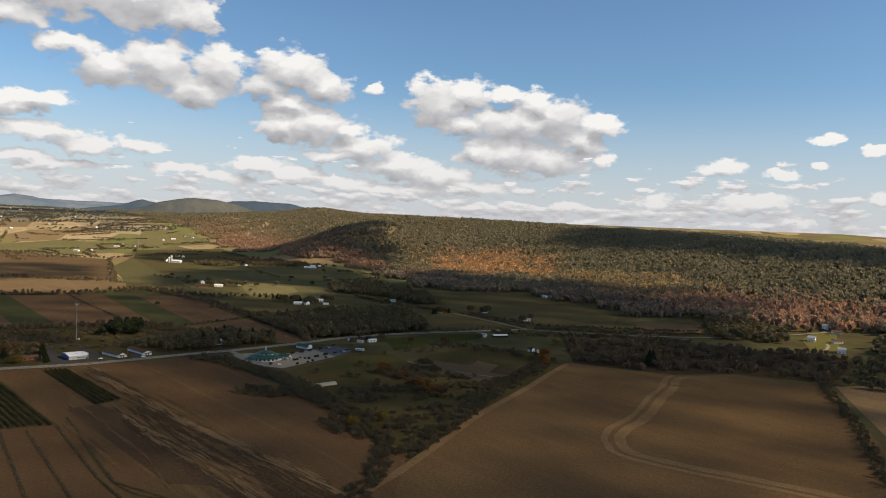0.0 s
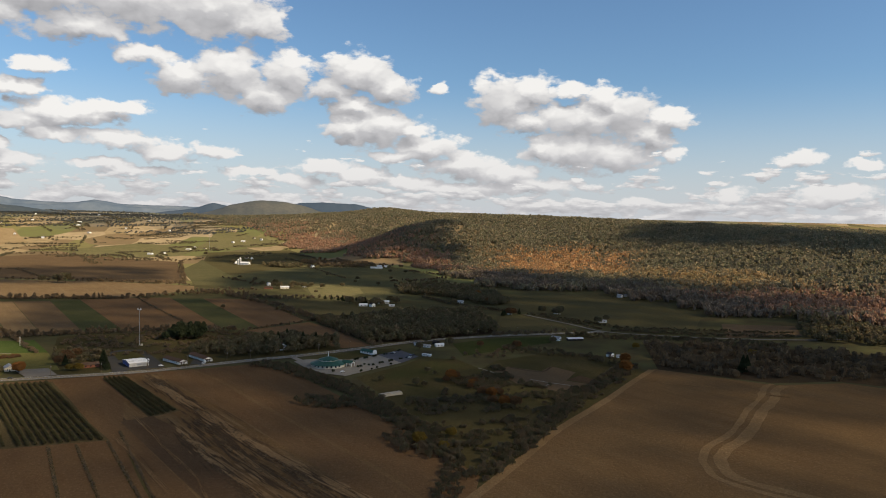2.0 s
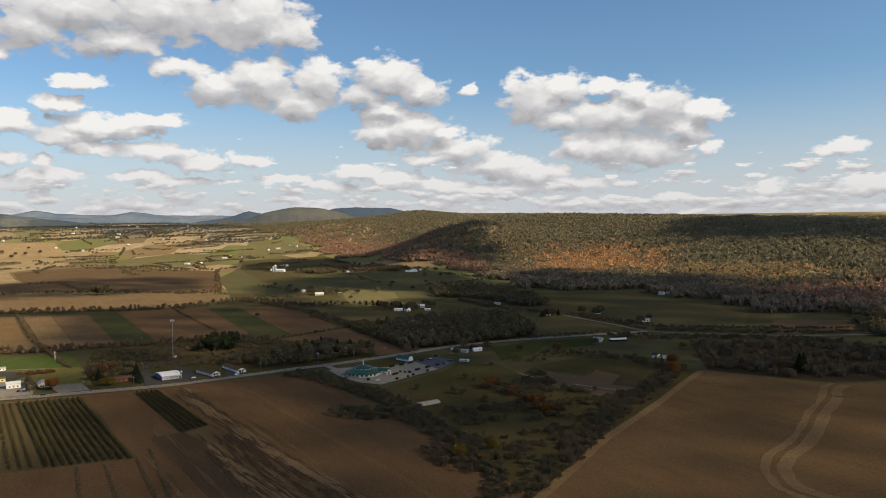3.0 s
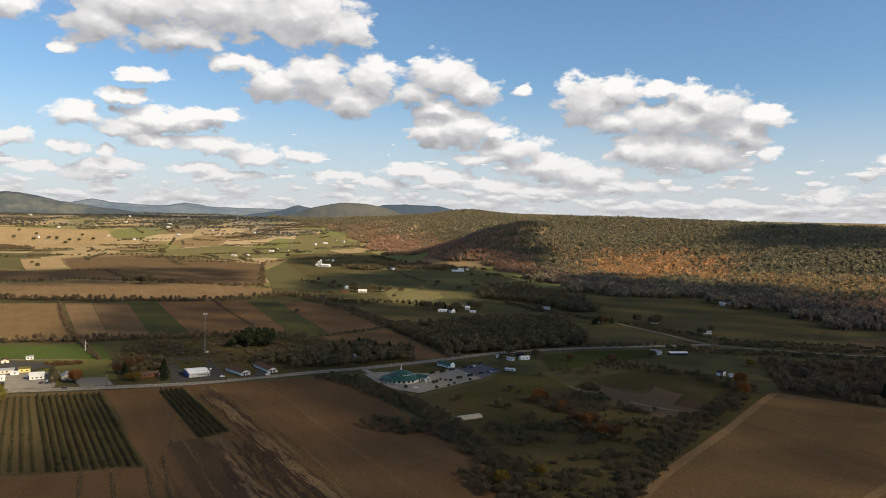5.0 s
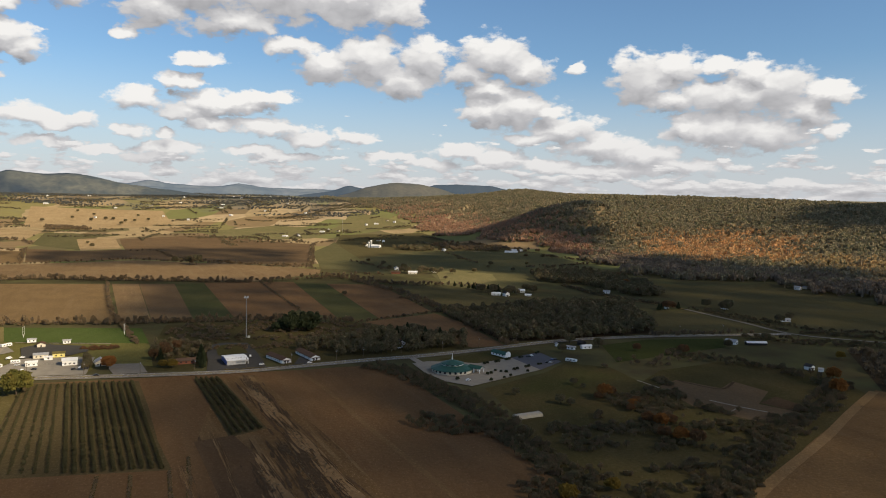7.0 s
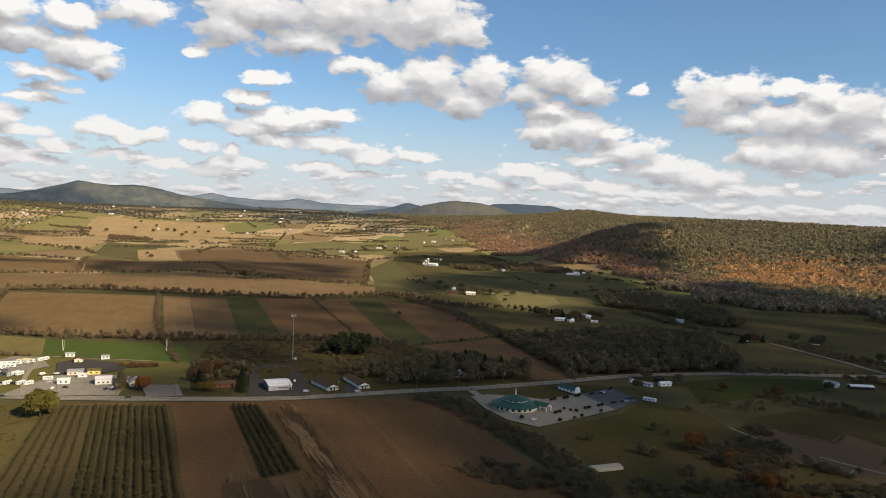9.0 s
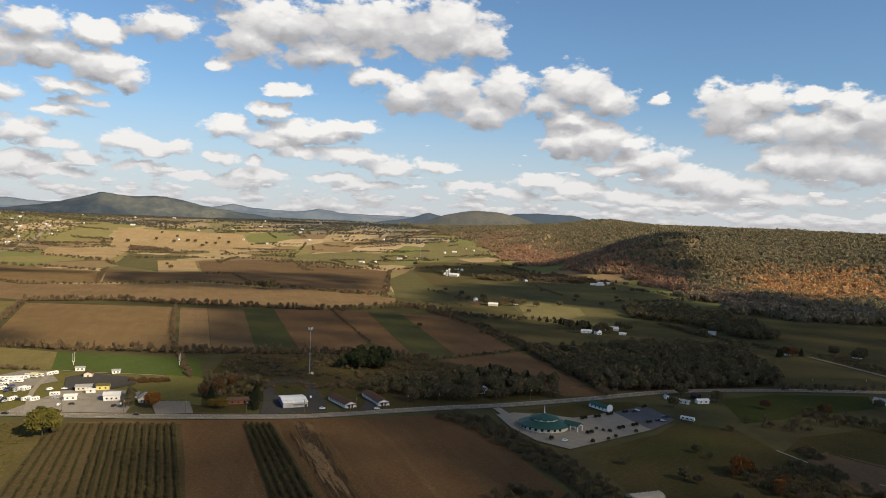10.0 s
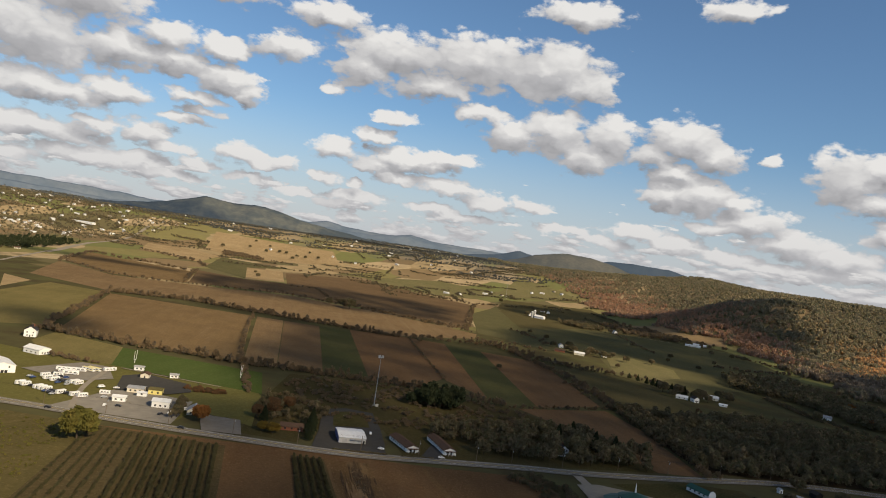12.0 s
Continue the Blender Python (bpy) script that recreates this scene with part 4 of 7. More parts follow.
def streaks(name, strips, count, spread, material, lift, label):
    """Short ragged streaks of one growth, all along the working direction of the fallow."""
    dice = random.Random(len(name))
    vs, fs = [], []
    for _ in range(count):
        strip, wide = dice.choice(strips)
        k = dice.randrange(len(strip) - 1)
        (ax, ay), (bx, by) = strip[k], strip[k + 1]
        run = math.hypot(bx - ax, by - ay)
        tx, ty = (bx - ax) / run, (by - ay) / run
        at, off = dice.uniform(0, run), dice.gauss(0, 0.32 * wide * spread)
        x, y = ax + tx * at - ty * off, ay + ty * at + tx * off
        half, w = dice.uniform(4, 22), dice.uniform(0.1, 1.0) ** 1.5 * min(wide, 5) * (0.26 if wide > 2.5 else 0.12)
        z = lift + dice.uniform(0, 0.05)
        first = len(vs)
        for u, side in ((-1, 0), (-0.6, 0.7), (-0.1, 1), (0.5, 0.8), (1, 0), (0.6, -0.8), (0.0, -1), (-0.5, -0.6)):
            q = w * side * dice.uniform(0.6, 1.3)
            px, py = x + tx * half * u - ty * q, y + ty * half * u + tx * q
            vs.append((px, py, height(px, py) + z))
        fs.append(tuple(range(first, first + 8)))
    me = bpy.data.meshes.new(name)
    me.from_pydata(vs, [], [f[::-1] for f in fs])
    link(name, me, [material], None, label, "weeds", kind="stuff")


streaks("weed_streaks", DARK_STRIPS, 700, 2.4, DEAD_WEEDS, 0.24, "dark streaks of dead weeds in the fallow")
streaks("grass_streaks", PALE_STRIPS, 760, 1.6, DRY_GRASS, 0.31, "pale streaks of dry grass in the fallow")
streaks("soil_streaks", DARK_STRIPS + PALE_STRIPS, 240, 3.0, SOIL_DAMP, 0.18, "dark damp streaks of soil in the fallow")
ribbon("wheel_track", [(62, -36), (90, -105), (113, -185), (145, -283), (172, -370), (185, -430)], 4, SOIL_FRONT, 4, "faint pale wheel track across the brown field", "track")
ribbon("field_edge", [(489, -180), (512, -205), (540, -232), (585, -280)], 3, WEEDS, 4, "dark weedy line in the brown field", "furrow")
lay("church_lot", [(165, -14), (172, -50), (186, -83), (205, -100), (277, -47), (262, 4), (225, -18), (205, -10), (180, -6)], CONCRETE, 2, "pale concrete church parking lot", "parking lot")
lay("church_lot_extension", [(262, 4), (277, -47), (306, -15), (296, 29)], ASPHALT_BLUE, 2, "blue grey asphalt parking lot", "parking lot")
ribbon("church_drive", [(166, 14), (172, -8), (178, -30)], 7, CONCRETE, 2, "pale drive to the church", "drive")
lay("roadside_lot", [(-194, -43), (-186, 26), (-160, 36), (-124, 30), (-110, -38)], LOT, 2, "pale worn asphalt roadside lot", "parking lot")
lay("rear_lot", [(-206, 76), (-196, 96), (-150, 84), (-138, 58), (-150, 37), (-186, 28)], ASPHALT_DARK, 3, "dark asphalt lot behind the stores", "parking lot")
ribbon("yard_path", [(-230, 96), (-221, 70), (-213, 40), (-204, 13), (-192, -14), (-180, -40)], 4, CONCRETE, 4, "pale curving gravel path beside the yard", "path")
lay("vehicle_yard", [(-275, 45), (-256, 100), (-232, 100), (-205, 60), (-222, 30)], GRAVEL, 2, "gravel yard with trailers", "yard")
lay("roadside_lot", [(-106, 0), (-76, 2), (-62, -34), (-88, -39)], ASPHALT, 2, "dark asphalt roadside pull-in", "parking lot")
lay("hall_lot", [(-14, -32), (-20, 10), (-34, 78), (-18, 94), (5, 92), (19, 48), (30, 4), (36, -26)], ASPHALT_DARK, 2, "dark asphalt yard round a white hall", "parking lot")
lay("yard_lawn", [(-14, 30), (-24, 74), (-13, 84), (1, 82), (12, 42)], MEADOW, 3, "dark grass inside the yard loop", "lawn")
lay("house_drive", [(58, -16), (62, 24), (72, 26), (70, -13)], ASPHALT_DARK, 2, "asphalt drive between two long houses", "drive")
ribbon("ballfield_edge", [(-222, 104), (-190, 100), (-160, 98), (-128, 95)], 2.0, CONCRETE, 3, "pale path beside the football field", "path")

# ---- trees ----
PHI = (1 + 5 ** 0.5) / 2
ICO = np.array([(-1, PHI, 0), (1, PHI, 0), (-1, -PHI, 0), (1, -PHI, 0), (0, -1, PHI), (0, 1, PHI), (0, -1, -PHI), (0, 1, -PHI), (PHI, 0, -1), (PHI, 0, 1), (-PHI, 0, -1), (-PHI, 0, 1)]) / 1.902
ICO_F = np.array([0, 11, 5, 0, 5, 1, 0, 1, 7, 0, 7, 10, 0, 10, 11, 1, 5, 9, 5, 11, 4, 11, 10, 2, 10, 7, 6, 7, 1, 8, 3, 9, 4, 3, 4, 2, 3, 2, 6, 3, 6, 8, 3, 8, 9, 4, 9, 5, 2, 4, 11, 6, 2, 10, 8, 6, 7, 9, 8, 1]).reshape(-1, 3)
OCT = np.array([(1, 0, 0), (0, 1, 0), (-1, 0, 0), (0, -1, 0), (0, 0, 1), (0, 0, -1)], float)
OCT_F = np.array([(0, 1, 4), (1, 2, 4), (2, 3, 4), (3, 0, 4), (1, 0, 5), (2, 1, 5), (3, 2, 5), (0, 3, 5)])
# two crossed leaf sprays
SPRAY = np.array([(-1, 0, -0.75), (1, 0, -0.75), (0, 0.1, 1), (0.1, -1, 0.75), (0, 1, 0.75), (0, 0, -1)], float)
SPRAY_F = np.array([(0, 1, 2), (3, 4, 5)])
rng = np.random.default_rng(7)


def clumps(centres, radii, base=OCT, faces=OCT_F, rough=0.35):
    """Many uneven lumps, each turned and dented by chance: vertices and triangles."""
    k, v = len(centres), len(base)
    shape = base[None] * (1 + rough * rng.uniform(-1, 1, (k, v, 1)))
    a = rng.uniform(0, 2 * np.pi, k)
    c, s = np.cos(a)[:, None], np.sin(a)[:, None]
    tilt = rng.uniform(-0.5, 0.5, (k, 1))
    x, y, z = shape[..., 0], shape[..., 1], shape[..., 2]
    x, z = x + tilt * z, z - tilt * x
    shape = np.stack([c * x - s * y, s * x + c * y, z], -1)
    verts = shape * np.asarray(radii)[:, None] + np.asarray(centres)[:, None]
    tris = faces[None] + (np.arange(k) * v)[:, None, None]
    return verts.reshape(-1, 3), tris.reshape(-1, 3)


def mesh_of(name, pieces):
    """A mesh out of (vertices, triangles, material number)."""
    vs, fs, ms, off = [], [], [], 0
    for v, f, m in pieces:
        vs.append(v)
        fs.append(f + off)
        ms.append(np.full(len(f), m, np.int32))
        off += len(v)
    v, f, m = np.concatenate(vs), np.concatenate(fs), np.concatenate(ms)
    me = bpy.data.meshes.new(name)
    me.vertices.add(len(v))
    me.vertices.foreach_set("co", v.astype(np.float32).ravel())
    me.loops.add(f.size)
    me.loops.foreach_set("vertex_index", f.astype(np.int32).ravel())
    me.polygons.add(len(f))
    me.polygons.foreach_set("loop_start", np.arange(0, f.size, 3, dtype=np.int32))
    me.polygons.foreach_set("material_index", m)
    me.update(calc_edges=True)
    me.shade_smooth()
    return me


def shell(k, flat=0.0):
    """k points in the outer part of a unit ball, few of them underneath."""
    p = rng.normal(size=(k, 3))
    p /= np.linalg.norm(p, axis=1, keepdims=True)
    p *= rng.uniform(0.45, 1.0, (k, 1)) ** 0.5
    p[:, 2] = np.where(p[:, 2] < -0.55, -p[:, 2], p[:, 2])
    return p


def wood(name, xy, h, r, leaf, label, category="woodland", lumps=14, lump=0.36, trunks=True, kind="stuff", twig=False, cores=3):
    """A stand of trees in one piece: crowns of lumps over thin trunks."""
    xy = np.asarray(xy, float)
    k = len(xy)
    h = h * (rng.uniform(0.45, 1.35, k) if twig else rng.uniform(0.55, 1.3, k))
    r = r * rng.uniform(0.6, 1.3, k)
    z = ground(xy[:, 0], xy[:, 1])
    cen, rad = [], []
    for _ in range(lumps):
        p = shell(k) * rng.uniform(0.4, 1.15, (k, 1)) if twig else shell(k)
        cen.append(np.stack([xy[:, 0] + p[:, 0] * r, xy[:, 1] + p[:, 1] * r, z + h * 0.6 + p[:, 2] * h * 0.40], -1))
        q = r * lump * rng.uniform(0.5, 1.4, k)
        rad.append(np.stack([q * 0.7, q * 0.7, q * 1.15], -1) if twig else np.stack([q, q, q * rng.uniform(0.7, 1.2, k)], -1))
    pieces = [(*clumps(np.concatenate(cen), np.concatenate(rad), SPRAY, SPRAY_F, 0.35), 0)]
    if not twig and h.max() > 3:
        # leafy trees have a closed inner crown of a few heads
        for _ in range(cores):
            p = shell(k) * 0.5
            c = np.stack([xy[:, 0] + p[:, 0] * r, xy[:, 1] + p[:, 1] * r, z + h * 0.62 + p[:, 2] * h * 0.36], -1)
            q = r * rng.uniform(0.38, 0.62, k)
            pieces.append((*clumps(c, np.stack([q, q, np.minimum(q * rng.uniform(0.9, 1.5, k), h * 0.3)], -1), rough=0.3), 0))
    if trunks:
        c = np.stack([xy[:, 0], xy[:, 1], z + h * 0.3], -1)
        pieces.append((*clumps(c, np.stack([0.3 + 0 * h, 0.3 + 0 * h, h * 0.34], -1), rough=0.1), 1))
    return link(name, mesh_of(name, pieces), [leaf, BARK], None, label, category, kind=kind)


def along(line, width, gap):
    """Points scattered along a polyline."""
    out = []
    for (ax, ay), (bx, by) in zip(line[:-1], line[1:]):
        d = math.hypot(bx - ax, by - ay)
        k = max(1, int(d / gap))
        u = (np.arange(k) + rng.uniform(0, 1, k)) / k
        w = rng.uniform(-0.5, 0.5, k) * width
        nx, ny = -(by - ay) / d, (bx - ax) / d
        out.append(np.stack([ax + (bx - ax) * u + nx * w, ay + (by - ay) * u + ny * w], -1))
    return np.concatenate(out)


def inside(poly, p):
    x, y = p[:, 0], p[:, 1]
    hit = np.zeros(len(p), bool)
    for (ax, ay), (bx, by) in zip(poly, poly[1:] + poly[:1]):
        if ay != by:
            hit ^= ((ay > y) != (by > y)) & (x < (bx - ax) * (y - ay) / (by - ay) + ax)
    return hit


def over(poly, gap, clump=0.0):
    """Points scattered over a polygon; clump gathers them in drifts with gaps between."""
    px, py = [p[0] for p in poly], [p[1] for p in poly]
    a, b = np.meshgrid(np.arange(min(px), max(px), gap), np.arange(min(py), max(py), gap))
    p = np.stack([a.ravel(), b.ravel()], -1) + rng.uniform(-0.45, 0.45, (a.size, 2)) * gap
    p = p[inside(poly, p)]
    if clump:
        drift = np.array([noise.noise((x / 26, y / 26, 3)) + 0.5 * noise.noise((x / 9, y / 9, 7)) for x, y in p])
        p = p[drift > clump - 0.5]
    return p


def near_by(poly):
    """Woods beside the road and the church, which are seen closest."""
    return all(-120 < x < 560 and -420 < y < 360 for x, y in poly)


# hedgerows
def set_hedgerow(line, width, gap, h, r):
    wood("hedgerow", along(line, width, gap), h, r, HEDGE_LEAF, "leafless brown hedgerow of trees and brush between fields", "hedgerow", lumps=44, lump=0.30, twig=True)


set_hedgerow([(-538, 637), (-429, 690), (-229, 662), (-57, 643), (84, 716), (168, 676)], 12, 5.5, 9, 3.6)
set_hedgerow([(-538, 637), (-429, 690), (-229, 662), (-57, 643)], 9, 2.8, 4, 2.4)
set_hedgerow([(120, 690), (191, 510), (226, 402), (237, 300), (254, 211), (278, 60)], 14, 4.0, 6, 3.0)
set_hedgerow([(-386, 226), (-358, 222), (-273, 215), (-152, 215), (-71, 224), (-24, 234), (27, 236), (118, 216)], 12, 3.6, 8, 3.2)
set_hedgerow([(-386, 226), (-273, 215), (-152, 215), (27, 236)], 12, 3.0, 3.5, 2.0)
set_hedgerow([(-286, 622), (-250, 500), (-200, 340), (-160, 228)], 3, 6.0, 5.5, 2.4)
set_hedgerow([(-907, 1093), (-689, 930), (-557, 978), (-363, 1100), (-111, 1000), (58, 900)], 8, 9, 6, 3.2)
set_hedgerow([(-386, 239), (-455, 430), (-530, 622)], 8, 4.5, 6, 3.0)
set_hedgerow([(118, 214), (178, 254), (238, 301)], 4, 5, 3.5, 2.0)
set_hedgerow([(150, 640), (220, 608), (330, 586), (372, 500)], 8, 5, 7, 3.0)
set_hedgerow([(-41, 660), (4, 480), (47, 318)], 3, 5, 2.2, 1.6)
set_hedgerow([(-228, 1091), (-120, 1000), (39, 950), (30, 1300), (20, 1700)], 12, 10, 7, 4)
set_hedgerow([(-580, 1020), (-640, 1170), (-732, 1437)], 8, 8, 6, 3)
set_hedgerow([(-457, 1367), (-389, 1408), (-300, 1180), (-230, 1085)], 6, 10, 5, 3)
set_hedgerow([(-600, 1900), (-380, 1975), (9, 1735), (80, 1820)], 8, 12, 6, 3.5)
set_hedgerow([(-1058, 1462), (-927, 1128), (-890, 1060)], 10, 8, 6, 3.5)
set_hedgerow([(-1060, 1465), (-820, 1410), (-697, 1343)], 10, 9, 7, 4)
set_hedgerow([(-1072, 1767), (-839, 1689), (-780, 1595)], 12, 9, 7, 4)
set_hedgerow([(370, 1460), (402, 1440), (428, 1050)], 5, 11, 4, 2.6)
set_hedgerow([(657, 1303), (725, 1155), (789, 1140)], 8, 9, 6, 3.4)
set_hedgerow([(626, 790), (700, 800), (760, 820)], 10, 7, 6, 3.4)
set_hedgerow([(78, 762), (141, 680), (200, 617), (250, 592)], 22, 5, 6, 3.2)
set_hedgerow([(62, 800), (78, 762), (130, 800), (190, 780)], 24, 7, 5, 3.0)
set_hedgerow([(129, 1107), (178, 984), (200, 880)], 20, 9, 5, 3.0)
set_hedgerow([(524, 968), (587, 961), (707, 1053)], 12, 8, 6, 3.4)
set_hedgerow([(200, 440), (214, 390), (224, 350)], 16, 4, 5, 2.8)
set_hedgerow([(346, 385), (326, 297)], 8, 7, 5, 2.6)
# scrub and belts round the church field and the brown field
def set_scrub_belt(line, width, gap, h, r):
    wood("scrub_belt", along(line, width, gap * 1.25), h * 0.9, r, SCRUB_LEAF, "tangled brown scrub and small trees", "scrub", lumps=84, lump=0.17, twig=True)


set_scrub_belt([(127, -19), (150, -44), (176, -104), (202, -165), (210, -231), (218, -290), (226, -360)], 24, 0.7, 4.6, 2.8)
set_scrub_belt([(226, -360), (212, -405), (185, -450), (150, -500)], 16, 1.0, 4.2, 2.6)
set_scrub_belt([(150, -185), (175, -206), (204, -218)], 30, 0.7, 5, 3.0)
set_scrub_belt([(196, -305), (206, -345), (232, -372)], 18, 1.0, 5, 2.8)
set_scrub_belt([(226, -406), (256, -376), (296, -334), (389, -236), (474, -162), (522, -112)], 20, 1.0, 5, 2.8)
set_scrub_belt([(426, 19), (467, -30), (505, -72), (510, -120)], 24, 1.8, 6, 3.0)
set_scrub_belt([(551, 90), (600, 60), (690, 30), (800, -50)], 24, 1.7, 6, 3.2)
set_scrub_belt([(752, -305), (693, -366), (639, -425), (580, -484), (500, -560)], 9, 2.2, 5, 2.6)
set_scrub_belt([(500, 600), (516, 480), (560, 380), (590, 330)], 9, 2.2, 5, 2.8)
set_scrub_belt([(600, 318), (622, 210), (634, 130)], 5, 3.0, 4, 2.4)
set_scrub_belt([(640, 120), (700, 80), (780, 36), (860, 0)], 12, 2.2, 5, 3.0)
set_scrub_belt([(612, 300), (668, 130), (760, 96), (880, 20)], 7, 2.6, 5, 2.8)
def set_woodland(poly, gap, h, r, leaf, label):
    wood("woodland", over(poly, gap, 0.56 if "scrub" in label or "thicket" in label else 0.46 if "brush behind" in label else 0.48 if "belt" in label else 0.12), h, r, leaf, label, "woodland", lumps=78 if near_by(poly) else 9 if leaf is TOWN_LEAF else 30, lump=0.18 if near_by(poly) else 0.34, twig=leaf in (HEDGE_LEAF, SCRUB_LEAF))


set_woodland([(264, 100), (262, 160), (290, 250), (350, 325), (420, 345), (512, 335), (496, 240), (464, 132), (400, 104), (277, 83)], 8.0, 13, 5.2, WOOD_LEAF, "dense dark mixed wood beside the road")
set_woodland([(236, 300), (246, 215), (262, 130), (284, 120), (300, 250), (330, 322), (262, 312)], 7.5, 9, 4.2, WOOD_LEAF, "dark trees along the ditch beside the wood")
set_woodland([(488, 786), (621, 846), (660, 621), (629, 450), (575, 440), (540, 605), (471, 676)], 10, 13, 5, WOOD_LEAF, "dark wood in the pasture")
set_woodland([(545, -135), (630, 24), (760, -40), (900, -180), (890, -240), (760, -305), (690, -232), (615, -222)], 8.0, 7, 4.0, HEDGE_LEAF, "brown wood belt behind the brown field")
set_woodland([(1003, 149), (982, -43), (924, -115), (857, -31)], 10, 12, 5, WOOD_LEAF, "dark wood below the ridge")
set_woodland([(900, -240), (1080, -140), (1100, -420), (820, -420), (760, -320)], 12, 11, 5, WOOD_LEAF, "wood belt by the houses")
set_woodland([(228, -212), (272, -192), (322, -140), (384, -70), (374, -100), (366, -150), (398, -196), (440, -206), (486, -156), (520, -140), (390, -255), (262, -380), (225, -330)], 5.0, 3.6, 2.6, SCRUB_LEAF, "brown scrub thicket")
set_woodland([(366, -160), (398, -198), (440, -208), (400, -238), (370, -250), (330, -215)], 5, 2.2, 1.8, WOOD_LEAF, "low dark bramble thicket")
set_woodland([(330, -40), (386, -52), (440, -20), (420, 20), (380, 0)], 9, 5, 3, HEDGE_LEAF, "brown scrub beside the lawn")
set_woodland([(-68, -10), (-54, 14), (-28, 18), (-26, 60), (-60, 100), (-88, 90)], 10, 7, 3.0, WOOD_LEAF, "dark trees beside the white hall")
set_woodland([(-85, 200), (-90, 110), (-30, 60), (60, 50), (160, 80), (225, 110), (118, 210), (27, 228)], 6.5, 2.8, 2.6, HEDGE_LEAF, "brown brush behind the roadside houses")
set_woodland([(95, 20), (150, 28), (225, 52), (232, 100), (170, 140), (100, 80)], 8.5, 12, 4.6, WOOD_LEAF, "dark trees behind the roadside")
set_woodland([(440, 106), (470, 130), (590, 126), (610, 122), (560, 116)], 8, 5, 3, HEDGE_LEAF, "brush along the road")
set_woodland([(-1500, 2900), (-1250, 2850), (-1270, 2200), (-1250, 1690), (-1090, 1140), (-1500, 1200), (-2200, 2000), (-2500, 2800)], 24, 7, 4.6, TOWN_LEAF, "autumn trees among the town houses")
set_woodland([(-1090, 1140), (-1190, 1640), (-1300, 1600), (-1250, 1150)], 13, 12, 4.5, CONIFER_LEAF, "dark conifers at the town edge")

wood("woodland", over([(258, 1540), (330, 1620), (380, 1480), (330, 1430)], 11), 11, 5, WOOD_LEAF, "dark grove beside a far farm", "woodland", lumps=26, lump=0.36)
wood("woodland", over([(440, 1500), (690, 1400), (590, 1560), (470, 1760), (400, 1700)], 13, 0.4), 9, 5, HEDGE_LEAF, "brown wood edge below the ridge", "woodland", lumps=26, lump=0.36)
wood("woodland", over([(-900, 2030), (-960, 2160), (-910, 2190), (-790, 2130), (-764, 2070)], 12), 8, 5, HEDGE_LEAF, "brown thicket beside the pale field", "woodland", lumps=24, lump=0.34)
wood("field_brush", over([(-152, 70), (-138, 78), (-118, 80), (-114, 72), (-136, 62)], 2.6), 2.4, 1.9, RUST_LEAF, "rusty brush along the football field", "brush", lumps=44, lump=0.26, twig=True)
wood("tall_hedge", along([(-114, -24), (-119, -8), (-123, 6), (-128, 20)], 5, 2.6), 8, 2.6, WOOD_LEAF, "tall dark hedge trees beside the white store", "hedge", lumps=70, lump=0.22)
for line in ([(0, -30), (20, -26), (36, -21)], [(45, -20), (58, -15), (67, -11)]):
    wood("low_hedge", along(line, 2, 0.7), 1.2, 0.9, WOOD_LEAF, "low clipped dark hedge along the road", "hedge", lumps=16, lump=0.35, trunks=False)
wood("field_brush", along([(-104, 92), (-118, 130), (-134, 172), (-148, 205)], 6, 2.2), 3.2, 2.0, HEDGE_LEAF, "brown brush at the end of the football field", "brush", lumps=50, lump=0.26, twig=True)
wood("field_brush", along([(-290, 108), (-268, 108), (-246, 104)], 8, 2.4), 4.0, 2.2, HEDGE_LEAF, "olive brush behind the trailer yard", "brush", lumps=50, lump=0.26, twig=True)
# trees and brush scattered over the far valley, in rows and clusters
rows_far = []
for _ in range(330):
    a = np.array([rng.uniform(-2700, 460), rng.uniform(1750, 3150)])
    d = rng.choice([radians(22), radians(12), radians(5), radians(-68), radians(30)]) + rng.normal(0, 0.2)
    e = a + np.array([math.cos(d), math.sin(d)]) * rng.uniform(30, 240)
    rows_far.append(along([tuple(a), tuple(e)], rng.choice([5, 9, 26]), rng.choice([4.5, 6, 8])))
far_xy = np.concatenate(rows_far)
open_field = inside([(-1024, 2160), (-1150, 2560), (-650, 2640), (-545, 2354), (-756, 2079), (-900, 2060)], far_xy) | inside([(-1167, 2004), (-995, 2033), (-888, 1968), (-839, 1689), (-1072, 1767)], far_xy)
wood("valley_trees", far_xy[~open_field], 5.5, 3.8, VALLEY_LEAF, "far rows of autumn trees across the valley", "woodland", lumps=5, lump=0.5, trunks=False, cores=1)

# farthest tree belts, hazy only through their leaf colour
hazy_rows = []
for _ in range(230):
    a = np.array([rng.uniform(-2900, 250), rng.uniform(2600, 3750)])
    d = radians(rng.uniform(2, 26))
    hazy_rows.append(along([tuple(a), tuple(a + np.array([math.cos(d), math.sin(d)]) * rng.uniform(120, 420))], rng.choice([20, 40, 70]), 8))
wood("hazy_woods", np.concatenate(hazy_rows), 6, 4.4, HAZE_TINT_LEAF, "far belts of trees with blue haze put into their leaf colour", "woodland", lumps=4, lump=0.6, trunks=False, cores=1)

# the wooded ridge
FOOT_Y = [-1600, -700, -130, 0, 200, 350, 560, 640, 705, 1000, 1250, 1400, 1550, 1750, 1950, 2300, 2570, 3000, 4000]
FOOT_X = [1200, 1150, 1090, 1000, 935, 905, 935, 900, 745, 735, 760, 760, 690, 590, 500, 440, 400, 140, -100]
ridge_pieces = []
